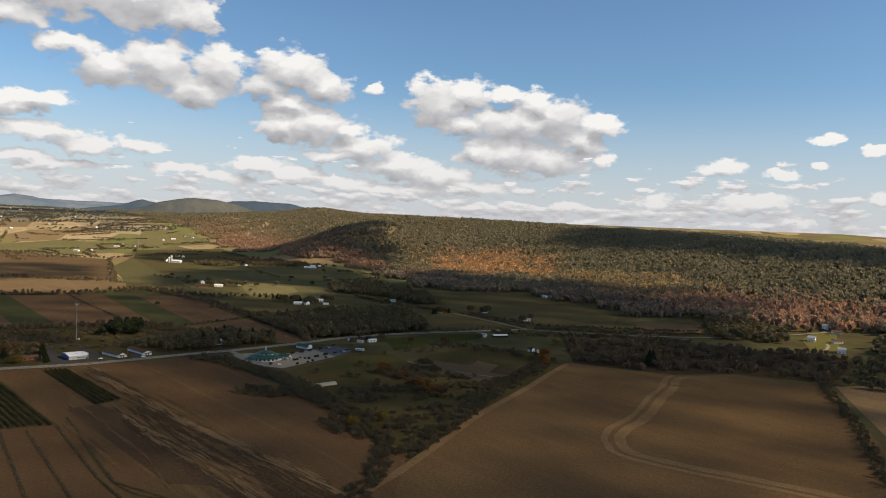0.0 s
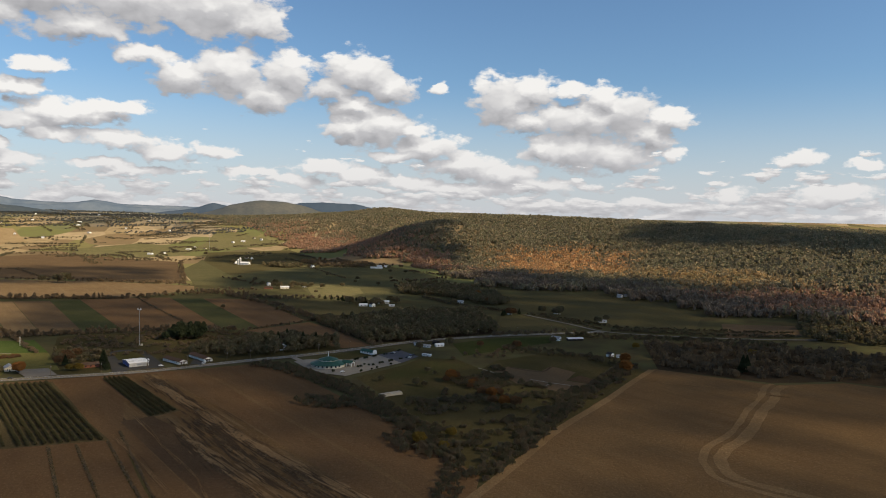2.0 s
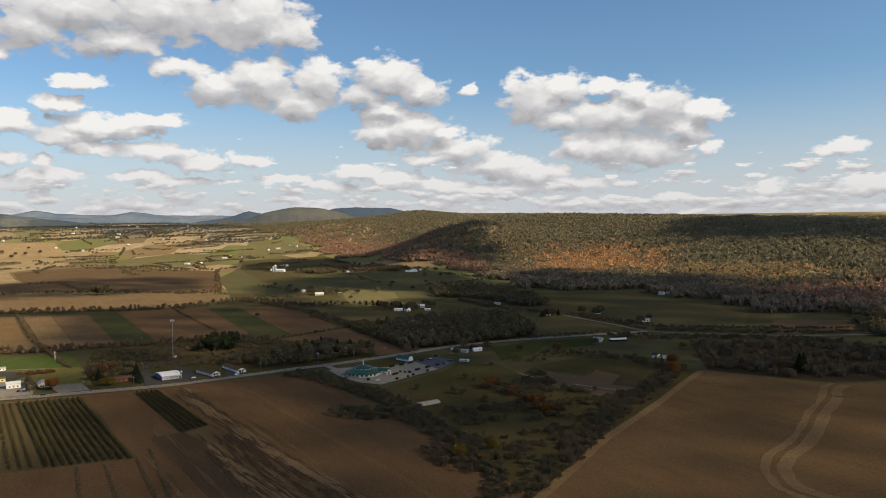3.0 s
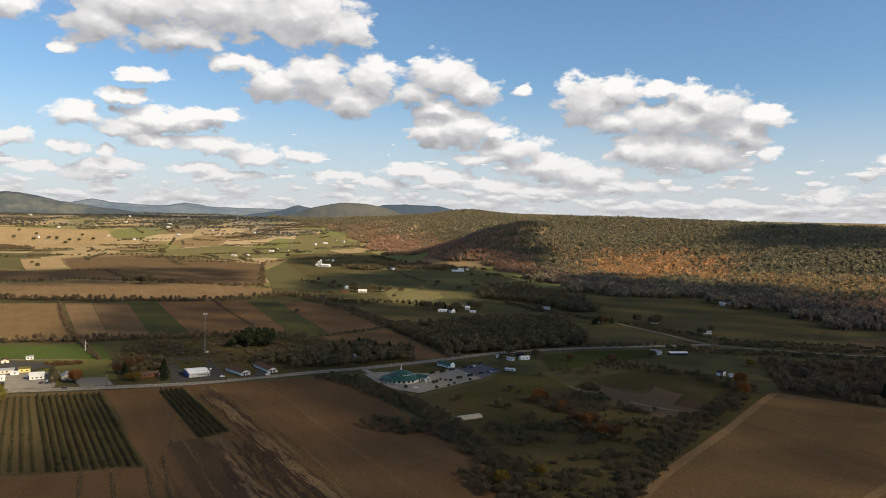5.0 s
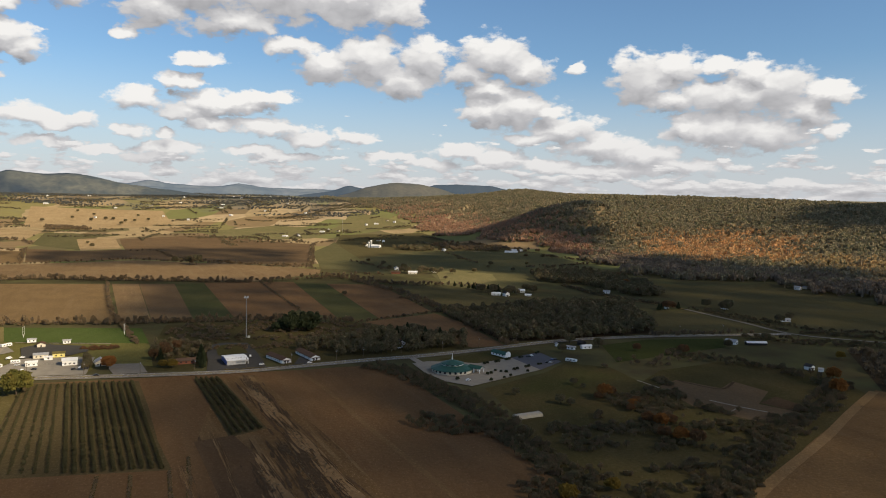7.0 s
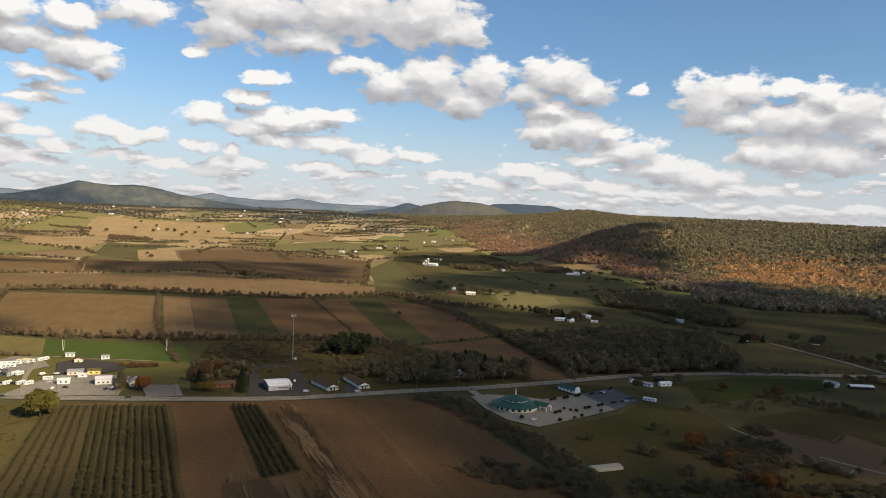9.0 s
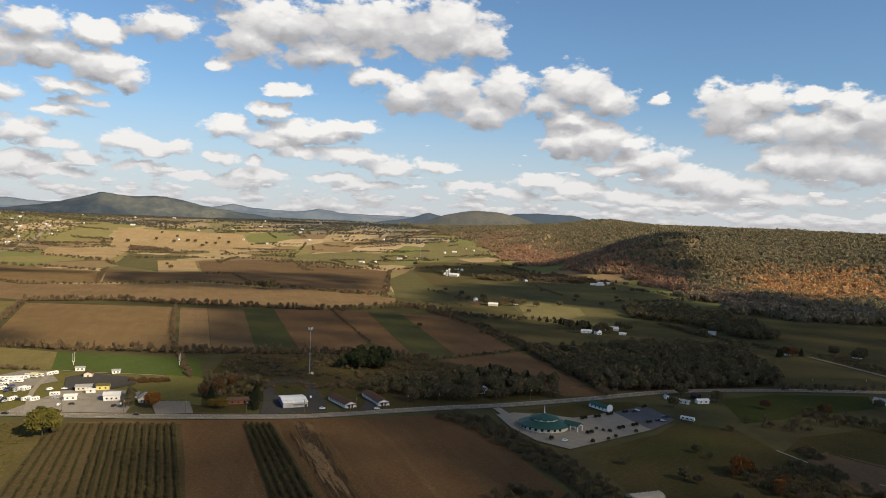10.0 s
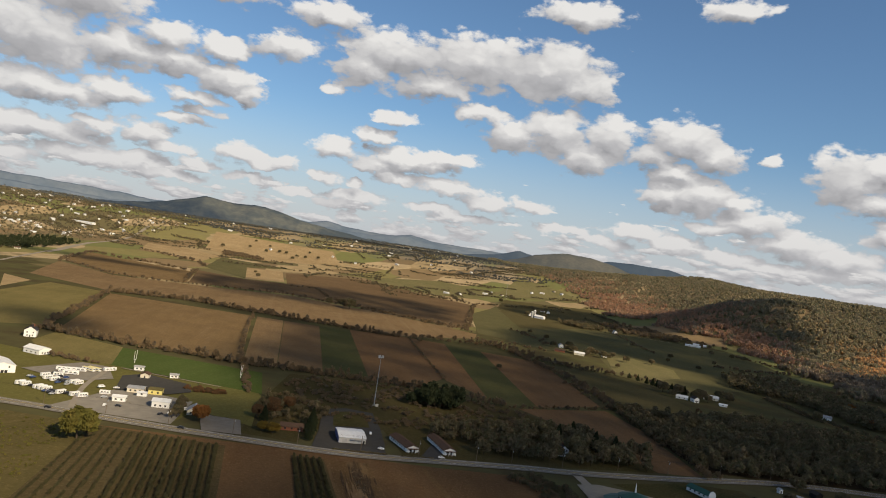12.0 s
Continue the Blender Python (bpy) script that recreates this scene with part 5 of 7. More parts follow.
# nearer trees carry more leaf sprays than far ones: spacing, stretch of the slope, sprays, crown and height limits
for gap, y0, y1, sprays, widest, tall in ((13.0, -700, -100, 8, 6.5, 9.5), (9.2, -100, 1700, 5, 6.0, 10.0), (11.5, 1700, 2500, 4, 5.8, 8.0), (12.0, 2500, 4050, 3, 4.8, 6.0)):
    k = int(2700 * (y1 - y0) / gap ** 2)
    p = np.stack([rng.uniform(0, 2700, k), rng.uniform(y0, y1, k)], -1)
    crest_x = np.interp(p[:, 1], CREST[:, 1], CREST[:, 0])
    edge = np.interp(p[:, 1], FOOT_Y, FOOT_X) + 28 * np.sin(p[:, 1] / 47) + 18 * np.sin(p[:, 1] / 19)
    p = p[(p[:, 0] > edge) & (p[:, 0] < crest_x + (430 if y1 < 1800 else 140))]
    k = len(p)
    zr = ground(p[:, 0], p[:, 1])
    # stands of tall and of low trees, in drifts
    stand = np.sin(p[:, 0] / 31 + 2 * np.sin(p[:, 1] / 57)) + np.sin(p[:, 1] / 37 + 2 * np.sin(p[:, 0] / 71))
    rr = np.minimum(gap * np.clip(rng.lognormal(-0.72, 0.34, k), 0.22, 0.95), widest)
    hh = tall + 0.18 * tall * stand + rng.normal(0, 0.17 * tall, k) + 0.25 * rr
    cen, rad = [], []
    for _ in range(sprays):
        q3 = shell(k) * rr[:, None]
        cen.append(np.stack([p[:, 0] + q3[:, 0], p[:, 1] + q3[:, 1], zr + hh - rr * 0.9 + q3[:, 2]], -1))
        q = rr * rng.uniform(0.3, 0.75, k) * (1.25 if sprays < 9 else 1.0)
        rad.append(np.stack([q, q, q * rng.uniform(0.8, 1.5, k)], -1))
    ridge_pieces.append((*clumps(np.concatenate(cen), np.concatenate(rad), SPRAY, SPRAY_F, 0.35), 0))
    # one closed head inside every crown
    heads = np.stack([p[:, 0], p[:, 1], zr + hh - rr * 0.75], -1)
    ridge_pieces.append((*clumps(heads, np.stack([rr * 0.72, rr * 0.72, rr * rng.uniform(0.8, 1.25, k)], -1), rough=0.3), 0))
link("ridge_forest", mesh_of("ridge_forest", ridge_pieces), [RIDGE_LEAF], None, "autumn forest covering the long ridge, olive and orange", "forest", kind="stuff")
wood("pine_grove", over([(28, 156), (50, 150), (76, 158), (74, 180), (40, 184)], 5.5), 17, 4.2, CONIFER_LEAF, "dense dark pine grove behind the mast", "grove", lumps=90, lump=0.26)
wood("woodland", over([(292, -112), (330, -120), (352, -165), (338, -205), (306, -205), (296, -150)], 6.5, 0.3), 5, 2.8, SCRUB_LEAF, "dark brown thicket with a few turned leaves", "woodland", lumps=70, lump=0.19, twig=True)
wood("woodland", over([(60, 40), (100, 52), (130, 90), (100, 120), (60, 90)], 8, 0.1), 8, 3.4, WOOD_LEAF, "dark trees behind the long houses", "woodland", lumps=50, lump=0.26)
# rows of young trees
def orchard(corner_a, corner_b, corner_c, corner_d, rows, gap, r):
    """Rows that run from the side a-b to the side d-c."""
    a, b, c, d = (np.array(q, float) for q in (corner_a, corner_b, corner_c, corner_d))
    out = []
    for i in range(rows):
        u = (i + 0.5) / rows
        s, e = a + (b - a) * u, d + (c - d) * u
        k = int(np.linalg.norm(e - s) / gap)
        w = (np.arange(k) + rng.uniform(0.2, 0.8, k)) / k
        keep = rng.uniform(size=k) > 0.06
        out.append((s + (e - s) * w[:, None])[keep])
    return np.concatenate(out)


wood("orchard_rows", orchard((-116, -70), (-64, -66), (4, -264), (-50, -268), 11, 1.25, 1), 2.2, 1.05, ROW_LEAF, "rows of dark green young trees", "orchard", lumps=16, lump=0.42, trunks=False)
wood("orchard_rows", orchard((-148, -72), (-118, -70), (-54, -266), (-92, -268), 6, 2.2, 1), 1.5, 0.9, ROW_LEAF, "thin rows of low young trees", "orchard", lumps=12, lump=0.42, trunks=False)
wood("orchard_rows", orchard((-20, -60), (0, -57), (50, -196), (30, -210), 5, 1.25, 1), 2.2, 1.05, ROW_LEAF, "narrow block of dark green young trees", "orchard", lumps=16, lump=0.42, trunks=False)
for line, _ in DARK_STRIPS[:3]:
    wood("weed_strip", along(line, 7.0, 1.1), 0.45, 0.7, HEDGE_LEAF, "dark strip of dead weeds in the fallow", "weeds", lumps=9, lump=0.4, trunks=False)
for line in ([(-30, -272), (-2, -400), (8, -450)], [(-13, -272), (18, -399), (30, -450)], [(6, -268), (36, -390), (52, -440)], [(12, -246), (45, -402), (74, -440)]):
    wood("weed_strip", along(line, 1.4, 0.6), 0.7, 0.7, HEDGE_LEAF, "thin line of weeds between plots", "weeds", lumps=7, lump=0.4, trunks=False)
wood("weed_clumps", over([(-330, -80), (-152, -74), (-98, -268), (-330, -268)], 4.5, 0.35), 0.7, 1.0, GREEN_LEAF, "olive weeds on the rough verge", "weeds", lumps=8, lump=0.42, trunks=False)
wood("weed_clumps", over([(-60, -470), (80, -440), (60, -520), (-70, -540)], 3.5), 1.2, 1.2, HEDGE_LEAF, "dark low weeds", "weeds", lumps=12, lump=0.42, trunks=False)


# single trees, each a trunk with limbs and a crown of many leaf clumps
def tree_thing(name, h, r, leaf, label, lumps=520, conifer=False, group=""):
    base = new(name)
    tagged(base, label, "tree", group)
    bm = bmesh.new()
    top = h * (0.9 if conifer else 0.55)
    bmesh.ops.create_cone(bm, cap_ends=True, segments=8, radius1=0.035 * h, radius2=0.012 * h, depth=top, matrix=Matrix.Translation((0, 0, top / 2)))
    if not conifer:
        for k in range(6):
            m = pose(0, 0, h * (0.3 + 0.04 * k), 0, 42, 60 * k + 13 * k) @ Matrix.Translation((0, 0, r * 0.45))
            bmesh.ops.create_cone(bm, cap_ends=True, segments=5, radius1=0.012 * h, radius2=0.004 * h, depth=r * 0.9, matrix=m)
    part("trunk", bm, BARK, base, "rough brown trunk")
    if conifer:
        u = rng.uniform(0, 1, lumps) ** 0.8
        a = rng.uniform(0, 2 * np.pi, lumps)
        rad = r * (1.02 - u) * rng.uniform(0.55, 1.05, lumps)
        cen = np.stack([np.cos(a) * rad, np.sin(a) * rad, h * (0.1 + 0.88 * u)], -1)
        q = r * 0.26 * (1.15 - 0.7 * u)
        rads = np.stack([q, q, q * 0.6], -1)
    else:
        p = shell(lumps)
        lobes = 1 + 0.16 * np.sin(3 * np.arctan2(p[:, 1], p[:, 0]) + 1.0) + 0.1 * rng.normal(size=lumps)
        cen = p * np.array([r, r, h * 0.36]) * lobes[:, None] + np.array([0, 0, h * 0.6])
        q = r * 0.19 * rng.uniform(0.5, 1.5, lumps)
        rads = np.stack([q, q, q * 0.8], -1)
    link("crown", mesh_of("crown", [(*clumps(cen, rads, SPRAY, SPRAY_F, 0.4), 0)]), [leaf], base)
    return base


def plant(ob, spots):
    """Sets the tree on the first spot and copies of it on the others: x, y and a scale."""
    for k, (x, y, s) in enumerate(spots):
        m = pose(x, y, height(x, y) + 0.2, 0, 0, 47 * k)
        if k == 0:
            first = m @ Matrix.Scale(s, 4)
            continue
        c = copy_thing(ob, m)
        c.scale = (s, s, s)
    ob.matrix_world = first


plant(tree_thing("broad_tree", 17, 9, GREEN_LEAF, "broad olive green tree at the roadside orchard", 1500), [(-140, -98, 1.0)])
plant(tree_thing("autumn_tree", 11, 5.5, ORANGE_LEAF, "orange autumn tree at the scrub edge"), [(496, -146, 1.1), (523, -102, 1.0), (301, -141, 0.95), (314, -215, 0.8), (313, -245, 0.8), (312, -170, 0.6), (-98, -18, 1.0), (612, 585, 1.2), (20, -455, 0.8)])
plant(tree_thing("rust_tree", 11, 5.5, RUST_LEAF, "rust red autumn tree in the scrub"), [(308, -136, 0.7), (308, -207, 0.7), (321, -251, 0.8), (318, -163, 0.6), (294, -147, 0.55), (323, -211, 0.6), (305, -239, 0.7), (307, -178, 0.5), (562, 308, 1.15), (570, 312, 1.0), (604, 578, 1.1), (-58, 62, 0.8), (-62, 34, 0.9), (-70, 20, 0.8), (-66, 48, 0.9), (440, 10, 0.9), (400, 30, 0.7), (586, 460, 1.2)])
plant(tree_thing("yellow_tree", 8, 4.5, YELLOW_LEAF, "dull yellow autumn tree in the scrub"), [(-46, -16, 0.9), (-54, -14, 0.8), (212, -328, 1.0), (240, -318, 0.8), (590, -20, 0.9), (225, -345, 0.7), (705, -95, 1.0)])
FARM_SPOTS = [(-208, 985, 1.6), (-225, 1000, 1.3), (-260, 1020, 1.0), (-18, 620, 0.6), (108, 470, 0.5), (450, 1000, 0.7), (560, 900, 0.7), (400, 1150, 0.6), (380, 830, 0.7), (170, 1080, 0.6), (200, 1000, 0.7), (240, 820, 0.9), (270, 830, 1.0), (290, 810, 0.9), (330, 800, 0.8), (650, 780, 0.8), (600, 1250, 0.7), (640, 1230, 0.7), (660, 1210, 0.8), (100, 1950, 1.0), (60, 2120, 1.0), (-1006, 2287, 0.9), (-930, 2382, 0.8), (-956, 2520, 0.7), (-851, 2352, 0.9)]
MEADOW_SPOTS = [(-877, 2470, 0.7), (-811, 2395, 0.9), (-782, 2396, 0.9), (-724, 2290, 0.9), (-730, 2371, 0.8), (-698, 2380, 0.8), (-715, 2500, 0.7), (-656, 2422, 0.8), (-590, 1520, 0.8), (-640, 1640, 0.6), (365, 470, 0.9), (375, 480, 1.0), (330, 500, 1.0), (350, 498, 1.0), (640, 290, 1.0), (655, 310, 1.0), (630, 325, 0.9), (556, 560, 1.0), (570, 545, 0.9), (596, 560, 0.9), (622, 470, 1.0), (632, 480, 0.9), (610, 455, 0.8), (234, -128, 0.4), (262, -154, 0.5), (268, -160, 0.4), (290, -100, 0.4)]
PASTURE_SPOTS = [(236, 812, 0.8), (228, 830, 0.9), (262, 806, 0.8), (282, 846, 0.7), (300, 812, 0.6), (312, 842, 0.7), (206, 872, 0.8), (238, 896, 0.9), (336, 470, 0.7), (382, 470, 0.7), (410, 515, 0.9), (418, 500, 0.8), (426, 530, 0.7), (180, 1640, 1.0), (230, 1640, 0.9), (420, 1490, 0.8), (395, 1455, 0.8), (520, 780, 0.6), (470, 860, 0.6), (430, 930, 0.5), (540, 1010, 0.6), (300, 700, 0.5), (660, 190, 0.8), (690, 215, 0.7), (520, 470, 0.8), (546, 500, 0.8), (884, 512, 0.8), (918, 540, 0.8), (505, 40, 0.6), (566, 70, 0.7), (320, 28, 0.6), (366, 50, 0.7), (342, 72, 0.8)]
plant(tree_thing("field_tree", 14, 7, WOOD_LEAF, "dark round tree standing in a field"), FARM_SPOTS + MEADOW_SPOTS + PASTURE_SPOTS)
plant(tree_thing("conifer", 20, 5.6, CONIFER_LEAF, "tall dark evergreen conifer standing alone", 620, True), [(-24, 2, 0.7), (-22, -8, 0.6), (-26, 12, 0.75), (-28, 22, 0.7), (-20, -18, 0.5), (-62, 12, 0.6), (160, 100, 0.8), (172, 110, 0.9), (190, 96, 0.8), (205, 90, 0.8), (620, -178, 1.0), (632, -170, 0.9), (546, 300, 0.55), (582, 314, 0.55), (552, 306, 0.5), (330, 540, 0.55), (338, 530, 0.6), (346, 521, 0.6), (352, 510, 0.65), (320, 560, 0.5), (310, 575, 0.5), (326, 548, 0.6), (300, 588, 0.45), (358, 498, 0.7), (372, 486, 0.6)])
plant(tree_thing("lot_shrub", 3.2, 1.5, CONIFER_LEAF, "small dark shrub in the church lot", 160), [(x + dx, y + dx * 0.7, 1.0) for x, y in ((232, -22), (244, -16), (256, -7), (227, -62), (254, -47), (267, -38)) for dx in (-1.6, 1.8)] + [(224, -84, 1.0), (235, -50, 0.8), (239, -54, 0.8), (243, -57, 1.0), (263, -55, 0.9), (237, -76, 0.8), (244, -70, 0.9), (270, 2, 0.8), (273, 4, 0.7), (294, 23, 0.9), (291, 20, 0.8), (280, -28, 0.8), (283, -26, 0.7), (196, -80, 1.1), (209, -40, 1.1)])

# ---- buildings ----
def box(bm, x, y, z, sx, sy, sz, turn=0.0):
    """A box with its middle at x, y and its underside at z."""
    bmesh.ops.create_cube(bm, size=1, matrix=pose(x, y, z + sz / 2, 0, 0, turn) @ Matrix.Diagonal((sx, sy, sz, 1)))
    return bm


def slab(name, x, y, z, sx, sy, sz, material, parent, label="", bevel=0.0):
    bm = box(bmesh.new(), x, y, z, sx, sy, sz)
    if bevel:
        bmesh.ops.bevel(bm, geom=bm.edges[:], offset=bevel, segments=2, affect="EDGES")
    return part(name, bm, material, parent, label)


def gable_body(bm, w, d, h, rise):
    """Walls of a house, its ridge along y."""
    prof = [(-w / 2, 0), (w / 2, 0), (w / 2, h), (0, h + rise), (-w / 2, h)]
    a = [bm.verts.new((x, -d / 2, z)) for x, z in prof]
    b = [bm.verts.new((x, d / 2, z)) for x, z in prof]
    bm.faces.new(a)
    bm.faces.new(b[::-1])
    for i in range(5):
        j = (i + 1) % 5
        bm.faces.new((a[j], a[i], b[i], b[j]))
    bmesh.ops.recalc_face_normals(bm, faces=bm.faces[:])
    return bm


def gable_roof(bm, w, d, h, rise, over=0.5, thick=0.25):
    for s in (-1, 1):
        prof = [(0, h + rise + 0.03), (s * (w / 2 + over), h - over * rise / (w / 2) + 0.03), (s * (w / 2 + over), h - over * rise / (w / 2) + 0.03 + thick), (0, h + rise + 0.03 + thick)]
        a = [bm.verts.new((x, -d / 2 - over, z)) for x, z in prof]
        b = [bm.verts.new((x, d / 2 + over, z)) for x, z in prof]
        bm.faces.new(a)
        bm.faces.new(b[::-1])
        for i in range(4):
            j = (i + 1) % 4
            bm.faces.new((a[i], a[j], b[j], b[i]))
    bmesh.ops.recalc_face_normals(bm, faces=bm.faces[:])
    return bm


def house(name, x, y, turn, w, d, h, rise, wall, roof, label, category="house", doors=1, windows=2, side=3, chimney=False, group="", lift=0.3):
    """A gabled building: the gable faces -y before it is turned."""
    base = new(name)
    tagged(base, label, category, group)
    part("wall", gable_body(bmesh.new(), w, d, h, rise), wall, base)
    part("roof", gable_roof(bmesh.new(), w, d, h, rise), roof, base)
    for k in range(doors):
        slab("door", (k - (doors - 1) / 2) * 2.6, -d / 2 - 0.03, 0, 1.1 if doors < 3 else 2.0, 0.12, 2.1, DARK, base, "dark door")
    for k in range(windows):
        u = (k + 0.5) / windows - 0.5
        if abs(u * w) < 1.2:
            u = 0.3
        win = slab("window", u * w * 0.85, -d / 2 - 0.03, 1.0, 1.2, 0.10, 1.3, GLASS, base, "dark window pane")
        slab("sill", u * w * 0.85, -d / 2 - 0.10, 0.9, 1.5, 0.2, 0.1, WHITE, win)
    for k in range(side):
        for s in (-1, 1):
            slab("window", s * (w / 2 + 0.03), ((k + 0.5) / side - 0.5) * d * 0.85, 1.0, 0.10, 1.3, 1.2, GLASS, base, "dark window pane")
    if h > 5:
        for k in range(2):
            slab("window", (k - 0.5) * w * 0.5, -d / 2 - 0.03, 3.9, 1.0, 0.10, 1.4, GLASS, base, "dark window pane")
    if chimney:
        slab("chimney", w * 0.18, d * 0.2, h + rise * 0.3, 0.8, 0.8, rise * 0.7 + 1.2, BRICK, base, "brick chimney")
    base.matrix_world = pose(x, y, height(x, y) + lift, 0, 0, turn)
    return base


RT = 17.0       # turn of the buildings along the road, degrees
# the white hall with its low roof
hall = new("metal_hall")
tagged(hall, "low white metal hall with a pale sheet roof beside the road", "hall")
part("wall", gable_body(bmesh.new(), 25, 21, 3.8, 1.5), GREY_WALL, hall)
part("roof", gable_roof(bmesh.new(), 25, 21, 3.8, 1.5, 0.4, 0.2), WHITE_ROOF, hall)
slab("side_panel", 0, -10.56, 0, 24.4, 0.12, 3.7, BLUE_WALL, hall, "blue panel over the end wall")
for k in range(3):
    slab("roller_door", 12.56, -6 + 6 * k, 0, 0.12, 3.6, 2.7, GREY_ROOF, hall, "grey roller door")
slab("entrance", 12.6, 9.0, 0, 0.2, 1.4, 2.2, GLASS, hall)
slab("awning", 13.4, 3, 2.85, 1.8, 9.0, 0.18, GREY_ROOF, hall)
hall.matrix_world = pose(5, 2, 0.9, 0, 0, RT - 88) @ Matrix.Diagonal((1.0, 0.9, 1.0, 1.0))

for hx, hy, turned, deep in ((43, 10, 31, 32), (69, 23, 24, 38)):
    b = house("long_house", hx, hy, turned, 9.5, deep, 2.9, 1.9, WHITE, BROWN_ROOF, "long white house with a brown shingle roof", "house", doors=2, windows=2, side=7, group="long houses by the road")
    slab("porch_roof", 0, -deep / 2 - 1.2, 2.5, 8.5, 2.4, 0.2, BROWN_ROOF, b)
    for s in (-3.8, -1.3, 1.3, 3.8):
        slab("porch_post", s, -deep / 2 - 2.1, 0, 0.3, 0.3, 2.5, WHITE, b)

# the church: a low twelve-sided hall under two green roofs
church = new("church")
tagged(church, "low round church with green metal roofs and a white spire", "church")


def ring(bm, r0, z0, r1, z1, sides=12):
    lower = [bm.verts.new((r0 * math.cos(2 * math.pi * k / sides), r0 * math.sin(2 * math.pi * k / sides), z0)) for k in range(sides)]
    upper = [bm.verts.new((r1 * math.cos(2 * math.pi * k / sides), r1 * math.sin(2 * math.pi * k / sides), z1)) for k in range(sides)]
    for k in range(sides):
        j = (k + 1) % sides
        bm.faces.new((lower[k], lower[j], upper[j], upper[k]))
    return lower, upper


bm = bmesh.new()
ring(bm, 20, 0, 20, 3.6)
part("wall", bm, CREAM, church)
bm = bmesh.new()
lo, up = ring(bm, 21.5, 3.4, 11, 6.6)
ring(bm, 21.5, 3.1, 21.5, 3.4)
part("lower_roof", bm, GREEN_ROOF, church)
bm = bmesh.new()
ring(bm, 10.6, 6.4, 10.6, 8.0)
part("clerestory", bm, WHITE, church, "white band of windows under the upper roof")
bm = bmesh.new()
lo, up = ring(bm, 11.8, 7.9, 0.8, 11.2)
bm.faces.new(up)
ring(bm, 11.8, 7.7, 11.8, 7.9)
part("upper_roof", bm, GREEN_ROOF, church)
bm = bmesh.new()
bmesh.ops.create_cone(bm, cap_ends=True, segments=8, radius1=0.7, radius2=0.08, depth=6.5, matrix=Matrix.Translation((0, 0, 14.2)))
part("spire", bm, WHITE, church, "slim white spire")
for k in range(24):
    a = 2 * math.pi * (k + 0.5) / 24
    if k in (20, 21):
        continue
    bm = box(bmesh.new(), 0, 0, 0.9, 0.2, 2.2, 1.9)
    w = part("window", bm, GLASS, church, "dark tall window")
    w.matrix_local = pose(19.62 * math.cos(a), 19.62 * math.sin(a), 0, 0, 0, math.degrees(a))
for k in range(12):
    a = 2 * math.pi * (k + 0.5) / 12
    w = part("clerestory_window", box(bmesh.new(), 0, 0, 6.9, 0.16, 3.2, 0.7), GLASS, church)
    w.matrix_local = pose(10.28 * math.cos(a), 10.28 * math.sin(a), 0, 0, 0, math.degrees(a))
porch = part("entrance_porch", gable_roof(gable_body(bmesh.new(), 0.01, 0.01, 0.01, 0.01), 8, 14, 4.4, 2.2, 0.4, 0.35), GREEN_ROOF, church, "green gabled roof over the drive")
porch.matrix_local = pose(21, -10, 0, 0, 0, 38)
gab = bmesh.new()
v = [gab.verts.new(c) for c in ((-4, 0, 4.3), (4, 0, 4.3), (0, 0, 6.5))]
gab.faces.new(v)
bmesh.ops.solidify(gab, geom=gab.faces[:], thickness=0.3)
g = part("porch_gable", gab, WHITE, porch, "white gable front")
g.matrix_local = pose(0, -7.0, 0)
for sx in (-3.6, 3.6):
    for sy in (-6.6, 0):
        slab("porch_pillar", sx, sy, 0, 0.8, 0.8, 4.5, WHITE, porch, "white square pillar")
church.matrix_world = pose(197, -46, 0.75, 0, 0, 8) @ Matrix.Scale(0.9, 4)
bm = bmesh.new()
ring(bm, 21.6, 0, 21.6, 0.25, 24)
ring(bm, 20.2, 0.25, 21.6, 0.25, 24)
kerb = part("garden_kerb", bm, CONCRETE)
tagged(kerb, "pale concrete kerb round the church planting bed", "kerb")
kerb.location = (197, -46, 0.7)

annex = house("church_annex", 254, 14, 30, 7, 20, 2.7, 2.0, WHITE, GREEN_ROOF, "white hall with a dark green roof and round front", "hall", doors=1, windows=0, side=4, lift=0.7)
bm = bmesh.new()
bmesh.ops.create_cone(bm, cap_ends=True, segments=20, radius1=3.2, radius2=3.2, depth=0.5, matrix=pose(0, -10.55, 2.4, 90, 0, 0))
part("round_front", bm, WHITE, annex, "white rounded gable front")
house("white_house", 160, 62, 20, 8, 10, 5.2, 2.6, WHITE, DARK_ROOF, "white two-storey house among dark trees", doors=1, windows=2, side=2, chimney=True)
house("brick_house", -38, 2, RT + 90, 9, 16, 2.8, 1.8, BRICK, BROWN_ROOF, "low brick house with a brown roof", doors=1, windows=2, side=3)
house("grey_house", -110, 0, RT, 9, 13, 3.0, 2.6, CREAM, GREY_ROOF, "small cream house with a grey roof", doors=1, windows=2, side=2)
house("mobile_home", 334, 42, 50, 4, 9, 2.6, 0.9, WHITE, GREY_ROOF, "white mobile home beside the road", doors=1, windows=1, side=2)
house("mobile_home", 351, 45, 100, 4.6, 11, 2.8, 1.1, WHITE, WHITE_ROOF, "long white mobile home beside the road", doors=1, windows=1, side=2)
house("shed", 352, 62, 20, 6, 7, 3.2, 1.6, DARK, DARK_ROOF, "dark shed behind a mobile home", "shed", doors=1, windows=0, side=1)
house("garden_shed", 324, 58, 20, 2.8, 3.2, 2.6, 1.0, WHITE, GREY_ROOF, "small white garden shed", "shed", doors=1, windows=0, side=0)
